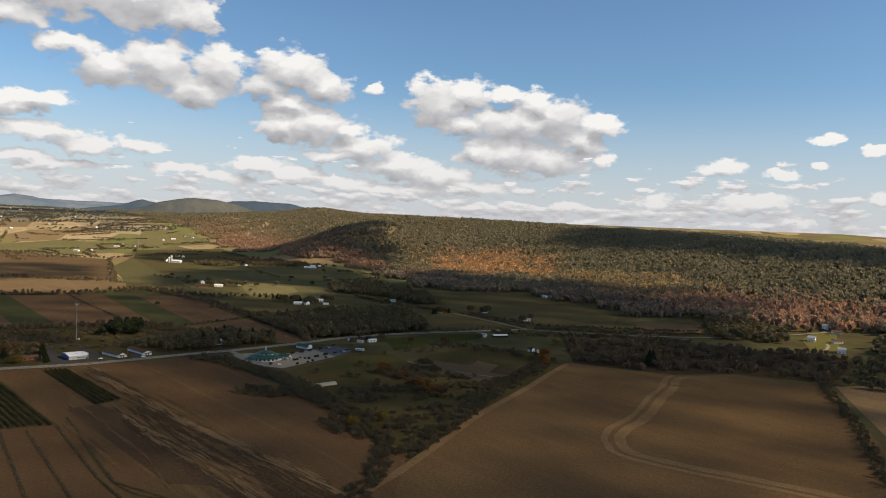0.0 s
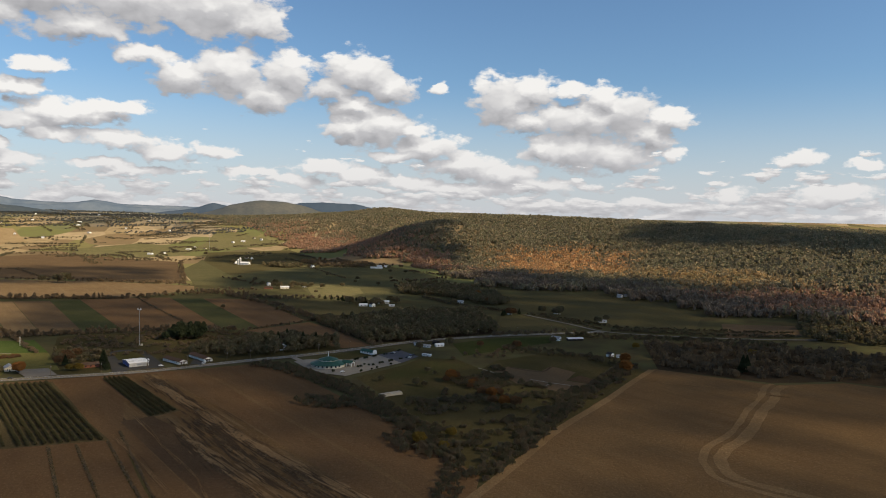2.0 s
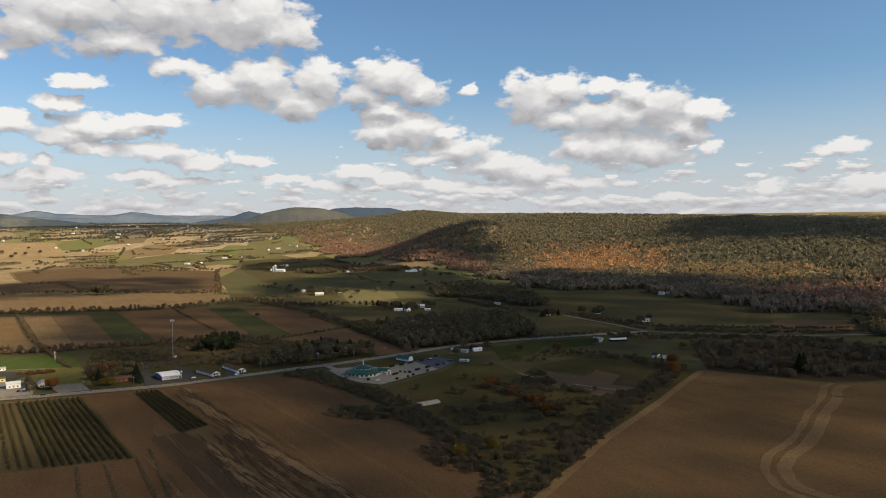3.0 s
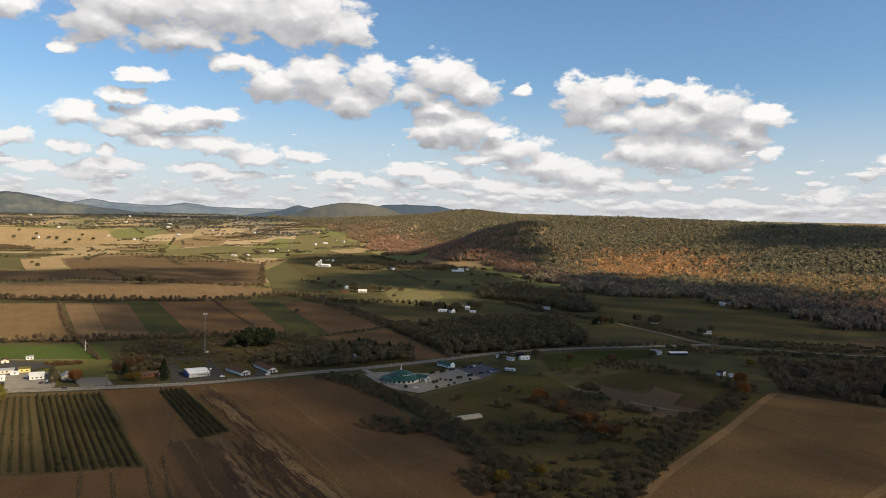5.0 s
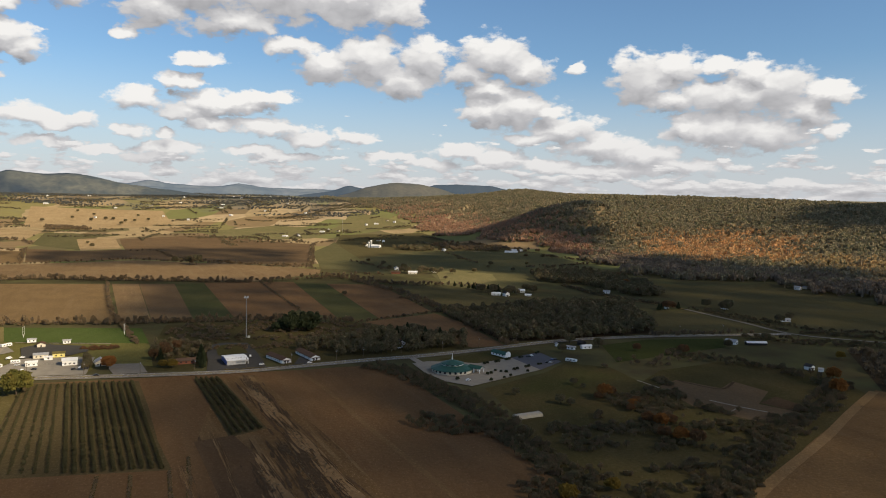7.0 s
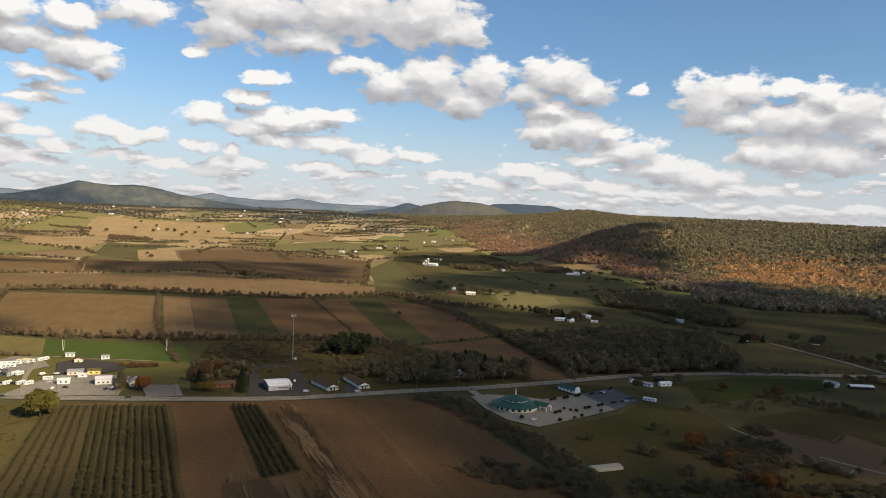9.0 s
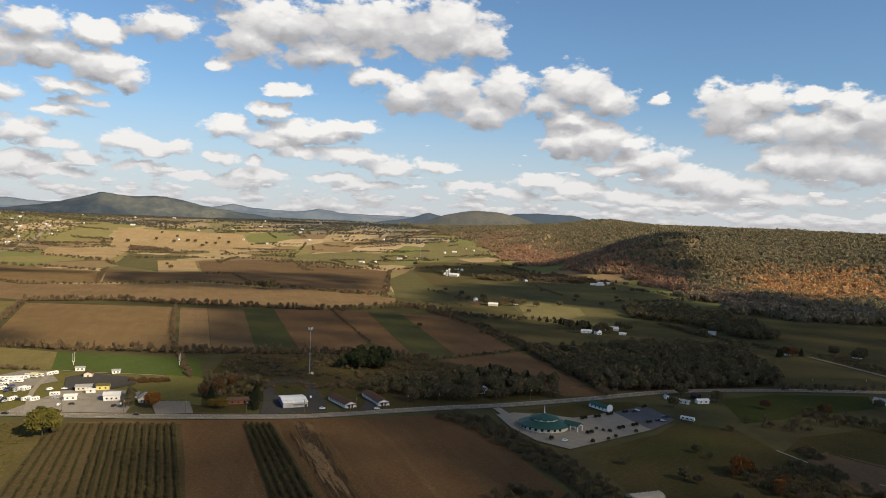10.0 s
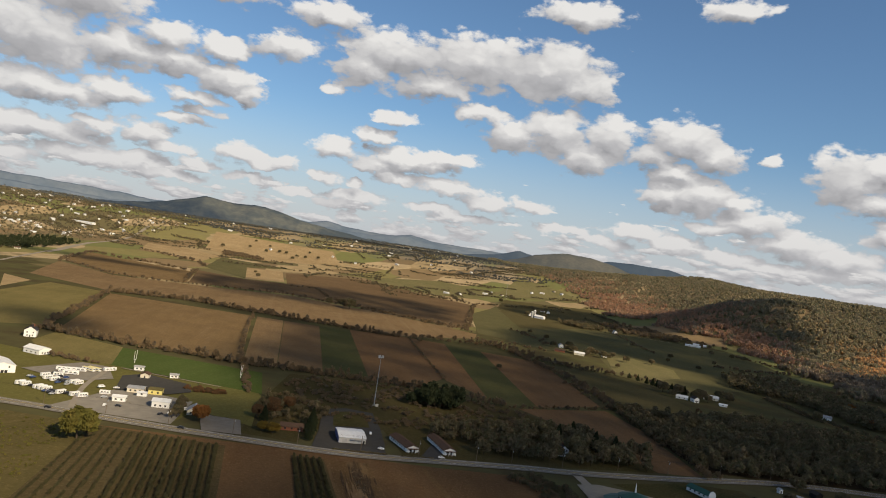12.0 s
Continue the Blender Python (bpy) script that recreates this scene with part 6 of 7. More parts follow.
house("farmhouse", 520, 60, 40, 7.5, 11.5, 3.1, 2.2, WHITE, GREY_ROOF, "white farmhouse with a grey roof", doors=1, windows=2, side=2, chimney=True)
# walls set all dark to stand in for the shade on the gables
house("long_barn", 545, 54, 84, 6.3, 21.6, 2.5, 1.3, DARK, WHITE_ROOF, "long low shed with a white roof, shade put into its walls", "barn", doors=1, windows=0, side=2)
house("lane_house", 676, 203, 70, 6.8, 11.9, 2.5, 1.7, WHITE, GREY_ROOF, "white house beside the lane", doors=1, windows=2, side=2)
house("hillside_house", 906, 520, 30, 7.6, 10.2, 4.6, 2, WHITE, GREY_ROOF, "white house in the upper pasture", doors=1, windows=2, side=2)
house("hillside_house", 926, 528, 30, 6, 7.6, 2.9, 1.7, CREAM, GREY_ROOF, "cream outbuilding in the upper pasture", "outbuilding", doors=1, windows=1, side=1)
house("wood_house", 540, 488, 60, 7.2, 10.4, 3.4, 2.1, WHITE, GREY_ROOF, "white house at the wood's edge", doors=1, windows=2, side=1)
house("lane_cottage", 652, 312, 10, 7, 9, 3.4, 2.0, WHITE, DARK_ROOF, "small white cottage among dark trees", doors=1, windows=1, side=1)
house("grove_cottage", 566, 318, 0, 5, 6, 3.0, 1.8, WHITE, DARK_ROOF, "small white shed among red trees", "shed", doors=1, windows=0, side=0)
house("scrub_shed", 528, -62, 20, 6, 7, 3.4, 1.8, WHITE, DARK_ROOF, "white shed with a dark door in the scrub", "shed", doors=1, windows=1, side=0)
house("scrub_shed", 534, -70, 60, 3, 4, 2.4, 1.0, WHITE, GREY_ROOF, "small white shed in the scrub", "shed", doors=1, windows=0, side=0)
# farm with two white barns
house("barn", 348, 468, 76, 6, 15, 3.0, 1.8, WHITE, WHITE_ROOF, "white barn with a pale metal roof", "barn", doors=3, windows=0, side=2)
house("barn", 394, 502, 84, 8.5, 19, 3.4, 2.4, CREAM, WHITE_ROOF, "large white barn with a pale metal roof", "barn", doors=3, windows=0, side=2)
house("farm_shed", 398, 458, 70, 4.6, 10, 2.3, 1.0, WHITE, WHITE_ROOF, "low farm shed with a white roof", "shed", doors=2, windows=0, side=1)
house("farmhouse", 362, 458, 20, 7.2, 9, 4.7, 2.3, WHITE, DARK_ROOF, "white farmhouse beside the barn", doors=1, windows=2, side=1)
# farm on the lit slope
house("barn", 248, 800, 80, 8, 18, 3.6, 2.4, CREAM, WHITE_ROOF, "long white barn on the farm", "barn", doors=3, windows=0, side=2)
house("farm_shed", 214, 806, 80, 8, 17.6, 3.2, 1.9, BRICK, BROWN_ROOF, "red brown farm building", "barn", doors=2, windows=0, side=1)
house("farmhouse", 222, 884, 10, 8.5, 10.2, 4.6, 2.5, WHITE, GREY_ROOF, "white farmhouse among round trees", doors=1, windows=2, side=1, chimney=True)
house("farmhouse", 296, 836, 10, 7.6, 9.3, 4.6, 2.4, WHITE, GREY_ROOF, "white house among farm trees", doors=1, windows=2, side=1)
# farther farms and the hamlet
house("barn", 215, 1600, 60, 11.9, 28.9, 5.5, 3.8, WHITE, WHITE_ROOF, "large white barn in the far pasture", "barn", doors=3, windows=0, side=2)
house("farmhouse", 190, 1660, 20, 10, 13, 5.6, 3.0, WHITE, GREY_ROOF, "white farmhouse beside the barn", doors=1, windows=2, side=2)
house("farmhouse", 408, 1470, 20, 8.5, 13.6, 4.8, 2.5, WHITE, GREY_ROOF, "white house in the far pasture", doors=1, windows=2, side=1)
house("long_barn", 596, 1405, 80, 9.6, 36.8, 3.2, 1.9, WHITE, WHITE_ROOF, "long white farm shed below the woods", "barn", doors=2, windows=0, side=2)
house("long_barn", 622, 1440, 80, 9.6, 32, 3.2, 1.9, WHITE, WHITE_ROOF, "long pale farm shed below the woods", "barn", doors=2, windows=0, side=2)


def silo(x, y, r, h):
    base = new("silo")
    tagged(base, "pale round farm silo with a domed cap", "silo")
    bm = bmesh.new()
    bmesh.ops.create_cone(bm, cap_ends=True, segments=20, radius1=r, radius2=r, depth=h, matrix=Matrix.Translation((0, 0, h / 2)))
    part("shaft", bm, STEEL, base)
    bm = bmesh.new()
    bmesh.ops.create_uvsphere(bm, u_segments=20, v_segments=10, radius=r * 1.02, matrix=Matrix.Translation((0, 0, h)) @ Matrix.Diagonal((1, 1, 0.6, 1)))
    part("cap", bm, WHITE, base)
    base.matrix_world = pose(x, y, height(x, y))


silo(200, 1612, 3.6, 20)
silo(193, 1606, 3.2, 16)

# hamlet and town houses: a few kinds, copied
kinds = [house("village_house", 0, 0, 0, 8, 10, 5.0, 2.6, WHITE, GREY_ROOF, "white two-storey house with a grey roof", doors=1, windows=2, side=2, group="houses of the hamlet and town"),
         house("village_house", 0, 0, 0, 8, 13, 3.2, 2.2, CREAM, BROWN_ROOF, "cream house with a brown roof", doors=1, windows=2, side=3, group="houses of the hamlet and town"),
         house("village_house", 0, 0, 0, 10, 18, 3.8, 2.2, WHITE, WHITE_ROOF, "white hall with a pale roof", doors=2, windows=0, side=4, group="houses of the hamlet and town")]
used = [False, False, False]


def settle(kind, x, y, turn):
    m = pose(x, y, height(x, y) + 0.2, 0, 0, turn)
    if used[kind]:
        copy_thing(kinds[kind], m)
    else:
        kinds[kind].matrix_world = m
        used[kind] = True


for kind, x, y, turn in ((2, -86, 1971, 60), (0, -40, 1990, 20), (2, 40, 2150, 70), (0, 62, 2224, 10), (1, 100, 2190, 40), (0, 217, 2440, 30), (2, 260, 2470, 80), (1, 311, 2541, 20), (0, 340, 2500, 50), (0, 251, 1818, 10), (1, 236, 1850, 60), (0, 968, -112, 30), (1, 985, -140, 70), (0, 1091, -34, 20), (1, 1040, -95, 50), (0, 1062, -60, 10), (0, 930, -190, 40), (1, 1000, -210, 60), (0, 1105, -110, 0), (2, -420, 2760, 80), (0, -620, 2520, 0)):
    settle(kind, x, y, turn)
town = over([(-1420, 2820), (-1290, 2700), (-1280, 2250), (-1290, 1900), (-1330, 1700), (-1400, 1250), (-1600, 1350), (-2000, 2000), (-2300, 2700)], 62)
for x, y in town[::2][:120]:
    settle(int(rng.choice([0, 0, 1, 1, 2])), float(x), float(y), float(rng.uniform(0, 180)))
house("town_hall", -1502, 2150, 84, 22, 84, 6.5, 2.0, WHITE, WHITE_ROOF, "long white building at the edge of the town", "hall", doors=1, windows=0, side=6)
for x, y in ((-1590, 1880), (-1567, 1905), (-1545, 1885), (-1520, 1900), (-1610, 1930), (-1580, 1950), (-1550, 1960), (-1640, 1900), (-1403, 2462), (-1355, 2490), (-1335, 1767), (-1345, 2158), (-1100, 1210), (-1120, 1235), (-1140, 1260), (-1690, 2705), (-1660, 2740), (-1630, 2720)):
    settle(int(rng.choice([0, 0, 1, 2])), float(x), float(y), float(rng.uniform(0, 180)))
valley = over([(-1500, 2900), (-1000, 2400), (-500, 2450), (0, 2650), (300, 2700), (250, 3600), (-1000, 3900), (-1700, 3500)], 250)
for x, y in valley:
    if x < -800 and y > 3050:
        continue
    settle(int(rng.choice([0, 1, 2, 2])), float(x), float(y), float(rng.uniform(0, 180)))

# the roadside stores and the vehicle yard
house("store", -136, 2, RT + 90, 11, 12, 4.4, 1.3, WHITE, WHITE_ROOF, "white store with a pale low roof", "store", doors=2, windows=2, side=3, lift=0.7)
house("office_trailer", -166, -2, RT + 90, 7, 9, 3.2, 0.9, WHITE, WHITE_ROOF, "white office trailer with a porch", "trailer", doors=1, windows=2, side=2, lift=0.7)
house("yellow_store", -157, 36, RT + 90, 10, 10, 3.4, 0.6, YELLOW, OLIVE, "yellow walled store with a flat roof", "store", doors=2, windows=1, side=2, lift=0.7)
house("grey_store", -171, 32, RT + 90, 10, 12, 3.2, 0.7, CREAM, GREY_ROOF, "long store with a grey roof", "store", doors=2, windows=1, side=3, lift=0.7)
house("white_shed", -161, 22, RT + 90, 5, 7, 2.6, 0.5, WHITE, WHITE_ROOF, "low white shed beside the yellow store", "shed", doors=1, windows=0, side=1, lift=0.7)
house("bleacher_shed", -190, 84, RT, 7, 9, 3.2, 1.4, CREAM, BROWN_ROOF, "brown shed beside the football field", "shed", doors=1, windows=0, side=1)
house("press_box", -208, 108, RT + 90, 4, 8, 3.0, 0.8, WHITE, GREY_ROOF, "white press box at the football field", "shed", doors=1, windows=1, side=2)
house("press_box", -172, 100, RT + 90, 4, 7, 3.0, 0.8, WHITE, GREY_ROOF, "small white stand at the football field", "shed", doors=1, windows=1, side=2)
house("yard_hall", -284, 30, RT + 30, 18, 28.8, 5.4, 2.7, WHITE, WHITE_ROOF, "large white hall with a pale roof at the yard", "hall", doors=3, windows=0, side=3)
house("yard_house", -304, 108, RT + 60, 13, 18, 4.2, 2.4, WHITE, WHITE_ROOF, "white building with a pale roof behind the yard", "hall", doors=1, windows=2, side=3)
house("manor_house", -358, 178, RT + 10, 11, 14, 6.6, 3.6, WHITE, DARK_ROOF, "tall white house behind trees", doors=1, windows=2, side=3, chimney=True)

# plastic tunnel in the scrub
tunnel = new("plastic_tunnel")
tagged(tunnel, "long low greenhouse tunnel of pale plastic film", "greenhouse")
bm = bmesh.new()
prev = None
for k in range(13):
    yy = -10 + 20 * k / 12
    row = [bm.verts.new((4.2 * math.cos(math.pi * j / 10) * (1 + 0.02 * math.sin(k * 2.1)), yy, 2.3 * math.sin(math.pi * j / 10) ** 0.7)) for j in range(11)]
    if prev:
        for j in range(10):
            bm.faces.new((prev[j], prev[j + 1], row[j + 1], row[j]))
    else:
        bm.faces.new(row[::-1])
    prev = row
bm.faces.new(prev)
part("film", bm, PLASTIC, tunnel)
for k in range(7):
    bm = bmesh.new()
    for j in range(10):
        a0, a1 = math.pi * j / 10, math.pi * (j + 1) / 10
        p0, p1 = Vector((4.28 * math.cos(a0), 0, 2.36 * math.sin(a0) ** 0.7)), Vector((4.28 * math.cos(a1), 0, 2.36 * math.sin(a1) ** 0.7))
        bmesh.ops.create_cone(bm, cap_ends=True, segments=5, radius1=0.06, radius2=0.06, depth=(p1 - p0).length, matrix=Matrix.Translation((p0 + p1) / 2) @ (p1 - p0).to_track_quat("Z", "Y").to_matrix().to_4x4())
    hoop = part("hoop", bm, STEEL, tunnel)
    hoop.location = (0, -10 + 20 * k / 6, 0)
slab("door", 0, -10.1, 0, 2.0, 0.12, 1.8, CREAM, tunnel)
tunnel.matrix_world = pose(229, -185, 0.4, 0, 0, -72)

# ---- masts, poles, goalposts ----
def tube(bm, a, b, r0, r1=None, seg=8):
    a, b = Vector(a), Vector(b)
    m = Matrix.Translation((a + b) / 2) @ (b - a).to_track_quat("Z", "Y").to_matrix().to_4x4()
    bmesh.ops.create_cone(bm, cap_ends=True, segments=seg, radius1=r0, radius2=r0 if r1 is None else r1, depth=(b - a).length, matrix=m)
    return bm


def mast(x, y, h, label):
    base = new("radio_mast")
    tagged(base, label, "mast")
    part("pole", tube(bmesh.new(), (0, 0, 0), (0, 0, h), 0.42, 0.22), STEEL, base)
    plat = part("platform", tube(bmesh.new(), (0, 0, h - 1.4), (0, 0, h - 1.1), 1.6, 1.6, 12), STEEL, base)
    for k in range(6):
        a = math.pi * k / 3
        part("antenna", box(bmesh.new(), 2.1 * math.cos(a), 2.1 * math.sin(a), h - 1.6, 0.3, 0.3, 2.4), WHITE, plat, "white panel antenna")
        part("bracket", tube(bmesh.new(), (0.3 * math.cos(a), 0.3 * math.sin(a), h - 0.9), (2.0 * math.cos(a), 2.0 * math.sin(a), h - 0.9), 0.1), STEEL, plat)
    slab("cabinet", 2.8, -1.5, 0, 2.4, 1.8, 2.2, CREAM, base)
    slab("plinth", 0, 0, 0, 3.0, 3.0, 0.5, CONCRETE, base)
    base.matrix_world = pose(x, y, height(x, y))


mast(0.5, 124, 44, "tall pale steel mast with panel antennas")
mast(116, 2133, 62, "tall thin steel mast beside the hamlet")

for gx_, gy_, tn in ((-226, 134, 8), (-130, 148, 8)):
    goal = new("goalpost")
    tagged(goal, "white steel football goalpost on the grass", "goalpost", "goalposts of the football field")
    part("base_post", tube(bmesh.new(), (0, 0, 0), (0, 0, 3.1), 0.22), WHITE, goal)
    part("crossbar", tube(bmesh.new(), (0, -2.8, 3.1), (0, 2.8, 3.1), 0.14), WHITE, goal)
    for s in (-2.8, 2.8):
        part("upright", tube(bmesh.new(), (0, s, 3.1), (0, s, 11.5), 0.13), WHITE, goal)
    goal.matrix_world = pose(gx_, gy_, 0.12, 0, 0, tn)


def utility_pole():
    base = new("utility_pole")
    tagged(base, "brown wooden utility pole with a crossarm", "utility pole", "poles along the road")
    part("shaft", tube(bmesh.new(), (0, 0, 0), (0, 0, 11), 0.2, 0.14), POLE_WOOD, base)
    arm = part("crossarm", box(bmesh.new(), 0, 0, 10.1, 0.16, 2.6, 0.18), POLE_WOOD, base)
    for s in (-1.15, -0.5, 0.5, 1.15):
        part("insulator", tube(bmesh.new(), (0, s, 10.28), (0, s, 10.5), 0.07), STEEL, arm)
    part("transformer", tube(bmesh.new(), (0.42, 0, 8.4), (0.42, 0, 9.4), 0.28), STEEL, base)
    return base


road_poles = [(-330, -50), (-290, -46), (-245, -42), (-200, -39), (-156, -38), (-112, -37), (-68, -34), (-24, -31), (18, -24), (56, -10), (96, 4), (121, 11), (158, 24), (200, 38), (240, 54), (285, 76), (330, 95), (380, 108), (430, 116), (490, 121), (545, 123)]
pole = utility_pole()
for k, (x, y) in enumerate(road_poles):
    x2, y2 = road_poles[min(k + 1, len(road_poles) - 1)]
    x1, y1 = road_poles[max(k - 1, 0)]
    m = pose(x, y, height(x, y), 0, 0, math.degrees(math.atan2(y2 - y1, x2 - x1)))
    if k:
        copy_thing(pole, m)
    else:
        first_pole = m
pole.matrix_world = first_pole
for (ax, ay), (bx, by) in zip(road_poles[:-1], road_poles[1:]):
    dx, dy = bx - ax, by - ay
    L_ = math.hypot(dx, dy)
    for s in (-1.15, 1.15):
        ox, oy = -dy / L_ * s, dx / L_ * s
        wire = bpy.data.curves.new("power_line", "CURVE")
        wire.dimensions, wire.bevel_depth, wire.bevel_resolution = "3D", 0.025, 1
        spline = wire.splines.new("POLY")
        spline.points.add(8)
        for k in range(9):
            u = k / 8
            spline.points[k].co = (ax + dx * u + ox, ay + dy * u + oy, height(ax, ay) * (1 - u) + height(bx, by) * u + 10.5 - 3.2 * u * (1 - u), 1)
        wire.materials.append(RUBBER)
        tagged(new("power_line", wire), "thin dark power line between the poles", "power line", "power lines")
bm = tube(bmesh.new(), (0, 0, 0), (0, 0, 9), 0.13, 0.09)
tagged(part("field_pole", bm, POLE_WOOD), "bare wooden pole at the field hedge", "pole").location = (201, -150, 0.2)


# ---- vehicles ----
def car(paint, label, van=False):
    base = new("van" if van else "car")
    tagged(base, label, "van" if van else "car", "parked vehicles")
    L_, W_ = (5.4, 2.0) if van else (4.5, 1.8)
    slab("body", 0, 0, 0.35, L_, W_, 0.75, paint, base, bevel=0.12)
    bm = bmesh.new()
    box(bm, -0.2, 0, 1.08, L_ * (0.78 if van else 0.55), W_ * 0.92, 1.0 if van else 0.55)
    for v_ in bm.verts:
        if v_.co.z > 1.3:
            v_.co.x *= 0.86
            v_.co.y *= 0.86
    cabin = part("cabin", bm, paint, base)
    for s in (-1, 1):
        slab("side_window", -0.2, s * W_ * 0.44, 1.2, L_ * 0.46, 0.06, 0.36, GLASS, cabin)
    slab("windscreen", L_ * (0.30 if van else 0.22), 0, 1.15, 0.3, W_ * 0.8, 0.38, GLASS, cabin)
    for sx in (-0.32, 0.32):
        for sy in (-1, 1):
            bm = bmesh.new()
            bmesh.ops.create_cone(bm, cap_ends=True, segments=12, radius1=0.34, radius2=0.34, depth=0.24, matrix=pose(sx * L_, sy * W_ * 0.46, 0.34, 90, 0, 0))
            part("wheel", bm, RUBBER, base)
    return base


def camper(label, length=7.5, stripe=CAR_PAINTS[3], roof=WHITE, name="camper"):
    base = new(name)
    tagged(base, label, name, "vehicles in the yard")
    slab("body", 0, 0, 0.5, length, 2.5, 2.5, WHITE, base, bevel=0.12)
    slab("roof", 0, 0, 3.0, length * 0.97, 2.4, 0.1, roof, base)
    for s in (-1, 1):
        slab("stripe", 0, s * 1.26, 1.1, length * 0.9, 0.04, 0.3, stripe, base)
        for k in range(3):
            slab("window", (k - 1) * length * 0.27, s * 1.26, 1.7, length * 0.17, 0.05, 0.7, GLASS, base)
        for sx in (-0.1, 0.12, 0.38):
            bm = bmesh.new()
            bmesh.ops.create_cone(bm, cap_ends=True, segments=12, radius1=0.4, radius2=0.4, depth=0.26, matrix=pose(sx * length, s * 1.1, 0.4, 90, 0, 0))
            part("wheel", bm, RUBBER, base)
    slab("windscreen", length / 2 + 0.02, 0, 1.7, 0.06, 2.1, 0.8, GLASS, base)
    return base


def park(ob, spots, z=0.66):
    for k, (x, y, turn) in enumerate(spots):
        m = pose(x, y, height(x, y) + z, 0, 0, turn)
        if k:
            copy_thing(ob, m)
        else:
            first = m
    ob.matrix_world = first


park(camper("white camper parked on the grass yard"), [(-243, -2, 70), (-238, -3, 72), (-227, -5, 70), (-223, -6, 74), (-219, -7, 70), (-207, -9, 72), (-197, -8, 70), (-191, -8, 62), (-246, 32, 70), (-240, 26, 74), (-233, 24, 70), (-218, 26, 70), (-214, 25, 74), (-184, 10, 20), (-240, 40, 20)], 0.1)
park(camper("long white trailer in the gravel yard", 12), [(-248, 60, 20), (-242, 54, 20), (-236, 50, 24), (-238, 64, 20)], 0.6)
park(camper("trailer with a yellow roof in the gravel yard", 12, YELLOW, YELLOW), [(-234, 72, -14), (-231, 76, -14)], 0.6)
park(camper("white bus parked on the grass", 11, CAR_PAINTS[1], name="bus"), [(-222, 84, 62), (315, -17, 140)], 0.6)
park(car(CAR_PAINTS[0], "white parked car on the pale lot"), [(-122, -14, 80), (-120, -8, 75), (-166, -22, 100), (16, 24, 100), (66, 40, 80), (-186, 30, 20), (30, -12, 10), (205, -82, 20), (283, 9, 20), (72, -8, 10)])
park(car(CAR_PAINTS[1], "dark parked car on the asphalt"), [(-229, 24, 70), (-225, 23, 74), (-236, 36, 70), (-215, -8, 70), (-211, -9, 72), (-203, -8, 70), (-213, -13, 70), (-246, 44, 70), (-233, -4, 72), (-158, -18, 10), (280, 7, 20), (291, -20, 20), (302, -8, 20), (-126, -20, 80)])
park(car(CAR_PAINTS[2], "silver parked car on the pale lot"), [(-222, 24, 72), (-178, -2, 40), (-252, 22, 70), (-218, 16, 72), (-209, -16, 70), (294, -21, 20)])
park(car(CAR_PAINTS[3], "blue parked car in the yard"), [(-217, -12, 70), (-231, 36, 70), (-226, 17, 72), (-248, 20, 70), (299, -9, 20)])
park(car(CAR_PAINTS[1], "dark car driving on the road"), [(-100, -44, 5), (-190, -50, 3)], 0.75)
park(car(CAR_PAINTS[0], "white van parked at the store", True), [(-118, 2, 80), (-196, 26, 60)])

# ---- the cumulus that shades the valley ----
# shade on the land: x, y, half sizes; gaps of sunlight between them
VALLEY_SHADE = [(430, -610, 320, 190), (330, -180, 620, 640), (560, 420, 560, 540), (-60, 330, 170, 280), (60, -560, 460, 340), (-30, 60, 100, 200), (-280, 1250, 400, 300), (-430, 290, 110, 90), (560, 1150, 270, 400), (800, 1880, 200, 250), (640, 720, 320, 300), (1810, 1330, 300, 450), (-60, -330, 240, 220), (-300, 640, 140, 45)]
RIDGE_SHADE = [(900, -330, 280, 220), (-1750, 3200, 380, 170), (940, 640, 210, 240), (860, 960, 190, 220), (1860, 560, 260, 800), (-480, 3250, 500, 120), (400, 1800, 300, 230), (-90, 580, 180, 120), (-900, 1280, 280, 70), (840, 1560, 110, 120), (1010, 330, 150, 270), (840, 330, 180, 210), (265, 1000, 150, 330)]
SHADE = VALLEY_SHADE + RIDGE_SHADE
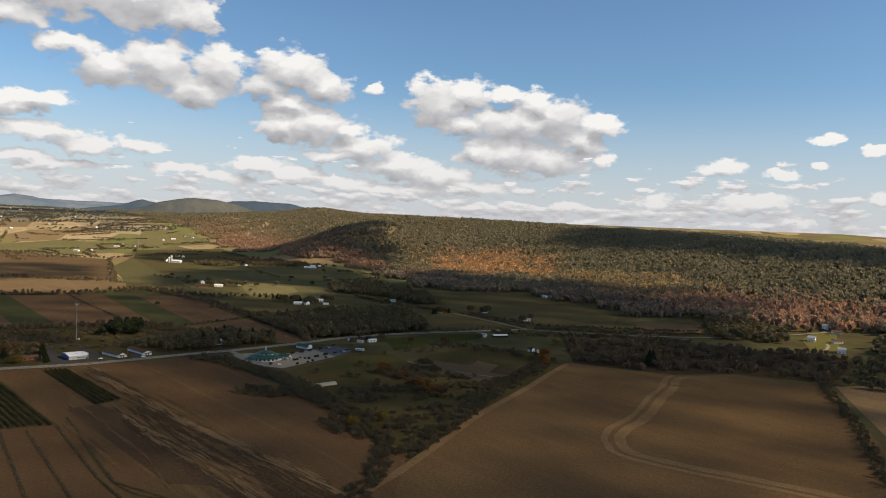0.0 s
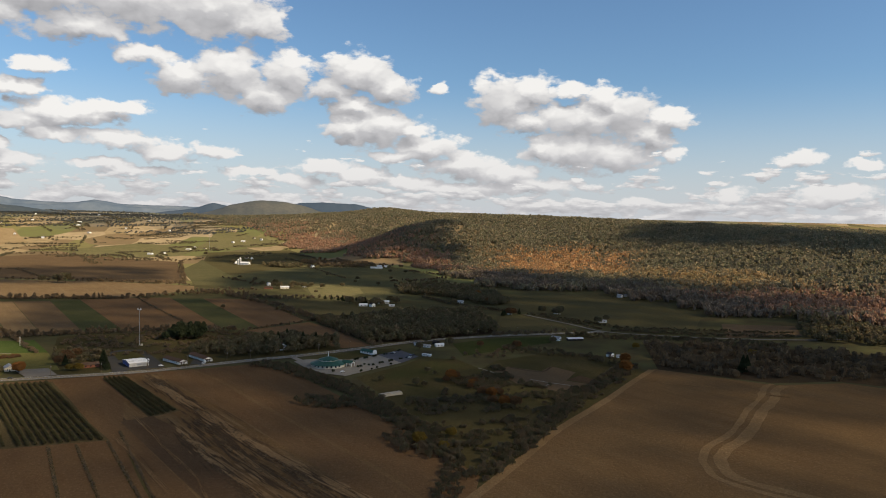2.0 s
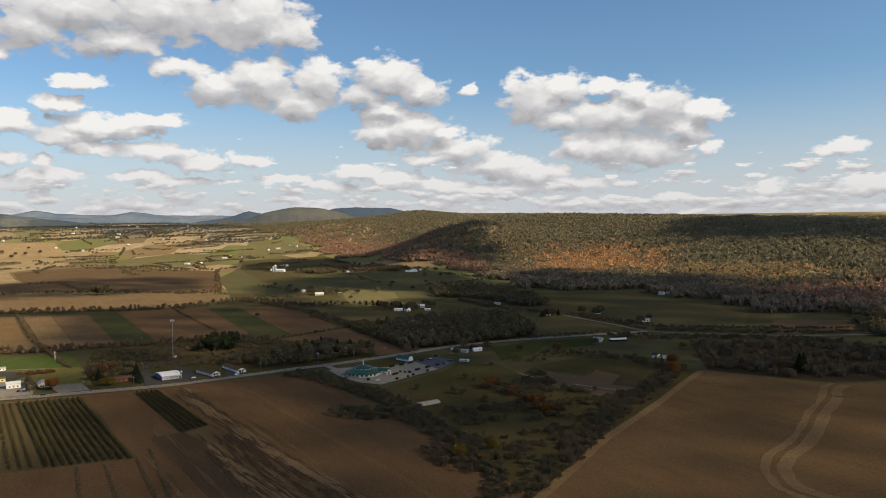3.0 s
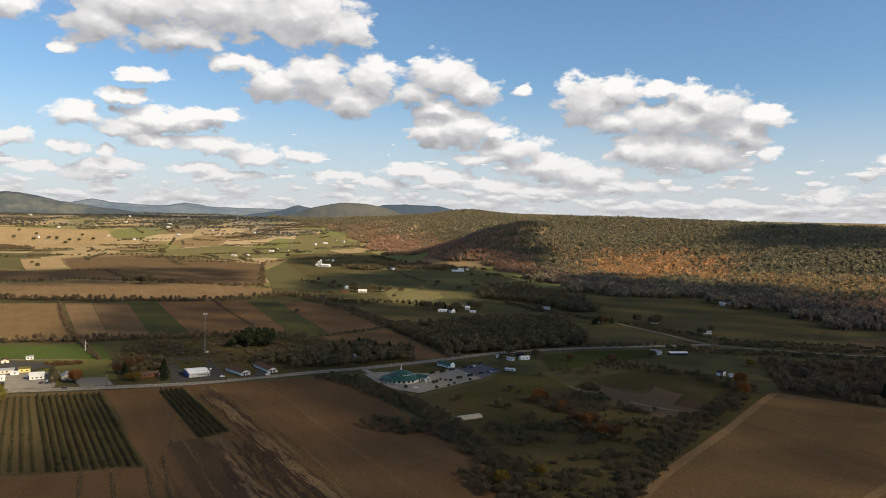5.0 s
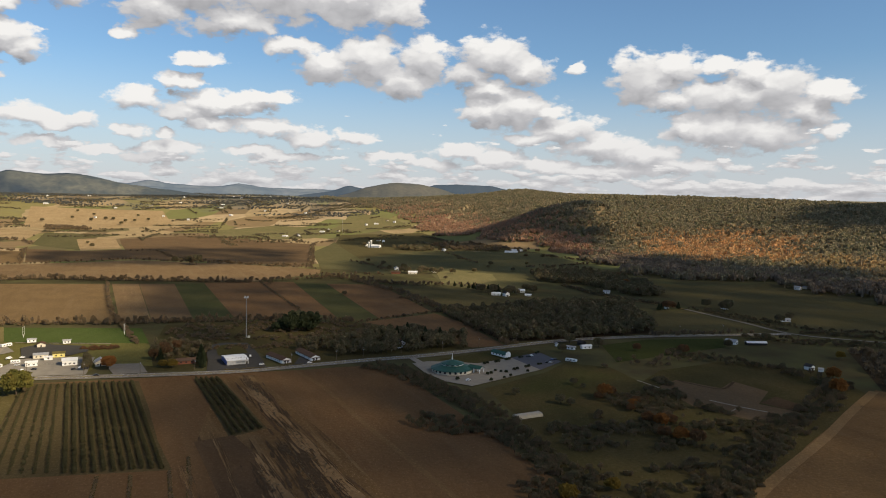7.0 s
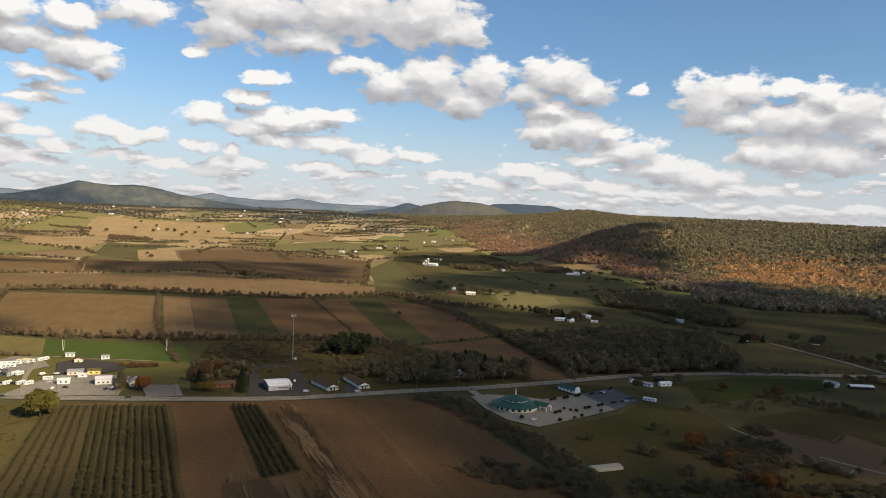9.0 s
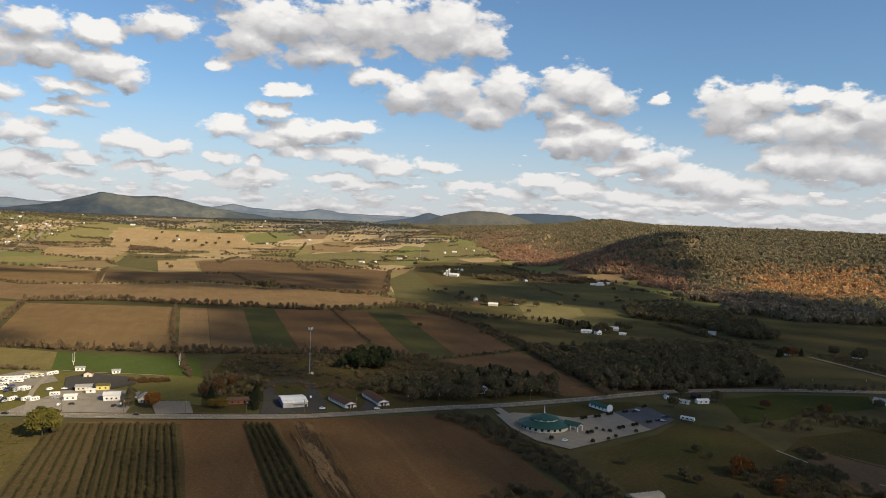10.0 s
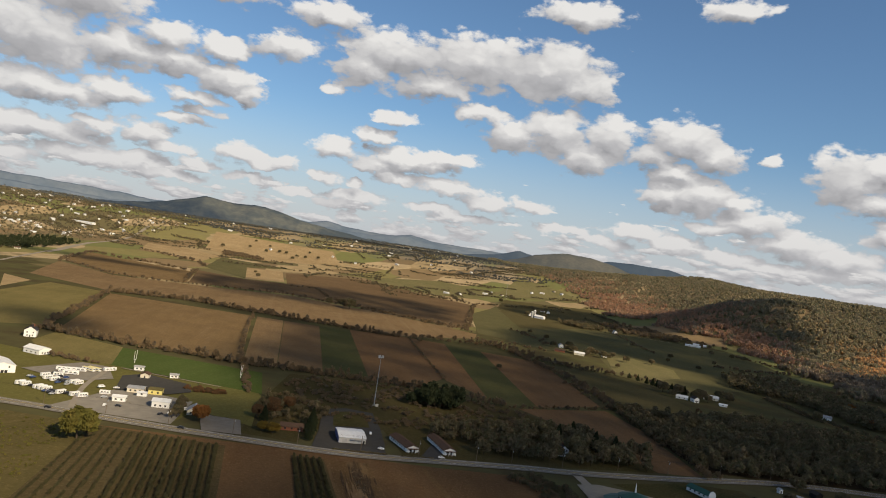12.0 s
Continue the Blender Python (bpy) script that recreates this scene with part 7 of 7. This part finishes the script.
LIGHT = [(-195, 105, 55, 90), (-315, 60, 165, 175), (85, 1290, 62, 270), (330, 735, 105, 140), (-310, 430, 90, 140), (-420, 770, 160, 50), (-195, -150, 112, 130), (745, 1150, 25, 150), (1330, 820, 150, 380), (1180, 1330, 190, 230), (1330, 1880, 180, 200), (1030, -120, 120, 90)]
CLOUD_BASE = 1500.0
a, b = np.meshgrid(np.arange(-2800, 2700, 46.0), np.arange(-1000, 4000, 46.0))
p = np.stack([a.ravel(), b.ravel()], -1) + rng.uniform(-22, 22, (a.size, 2))
dim = np.full(len(p), 9.0)
for x, y, rx, ry in SHADE:
    dim = np.minimum(dim, np.hypot((p[:, 0] - x) / (rx - 20), (p[:, 1] - y) / (ry - 20)))
bright = np.full(len(p), 9.0)
for x, y, rx, ry in LIGHT:
    bright = np.minimum(bright, np.hypot((p[:, 0] - x) / (rx + 35), (p[:, 1] - y) / (ry + 35)))
ragged = rng.uniform(-0.12, 0.12, len(p))
keep = (dim + ragged < 1.0) & (bright + ragged > 1.0)
p = p[keep]
deep = np.clip(1.25 - dim[keep], 0.3, 1.0)
pz = CLOUD_BASE + 90 * deep * rng.uniform(0, 1, len(p))
over_land = pz - ground(p[:, 0], p[:, 1])
px, py = p[:, 0] + over_land / math.tan(SUN_EL) * math.sin(SUN_AZ), p[:, 1] + over_land / math.tan(SUN_EL) * math.cos(SUN_AZ)
# the middle of the bank is the heaviest
heavy = ((p[:, 0] > 130) & (p[:, 0] < 1050) & (p[:, 1] > -240)) | (p[:, 0] > 1450)
cell = np.floor(px / 900).astype(int) * 100 + np.floor(py / 900).astype(int)
for vapour_kind, chosen in ((CLOUD, ~heavy), (CLOUD_HEAVY, heavy)):
    for c in np.unique(cell[chosen]):
        s = (cell == c) & chosen
        r = (44 if vapour_kind is CLOUD_HEAVY else 40) * rng.uniform(0.75, 1.15, s.sum())
        cen = np.stack([px[s], py[s], pz[s]], -1)
        link("cloud", mesh_of("cloud", [(*clumps(cen, np.stack([r, r, r * 0.7], -1), ICO, ICO_F, 0.12), 0)]), [vapour_kind], None, "white heaped cumulus high over the valley", "cloud", kind="structure")
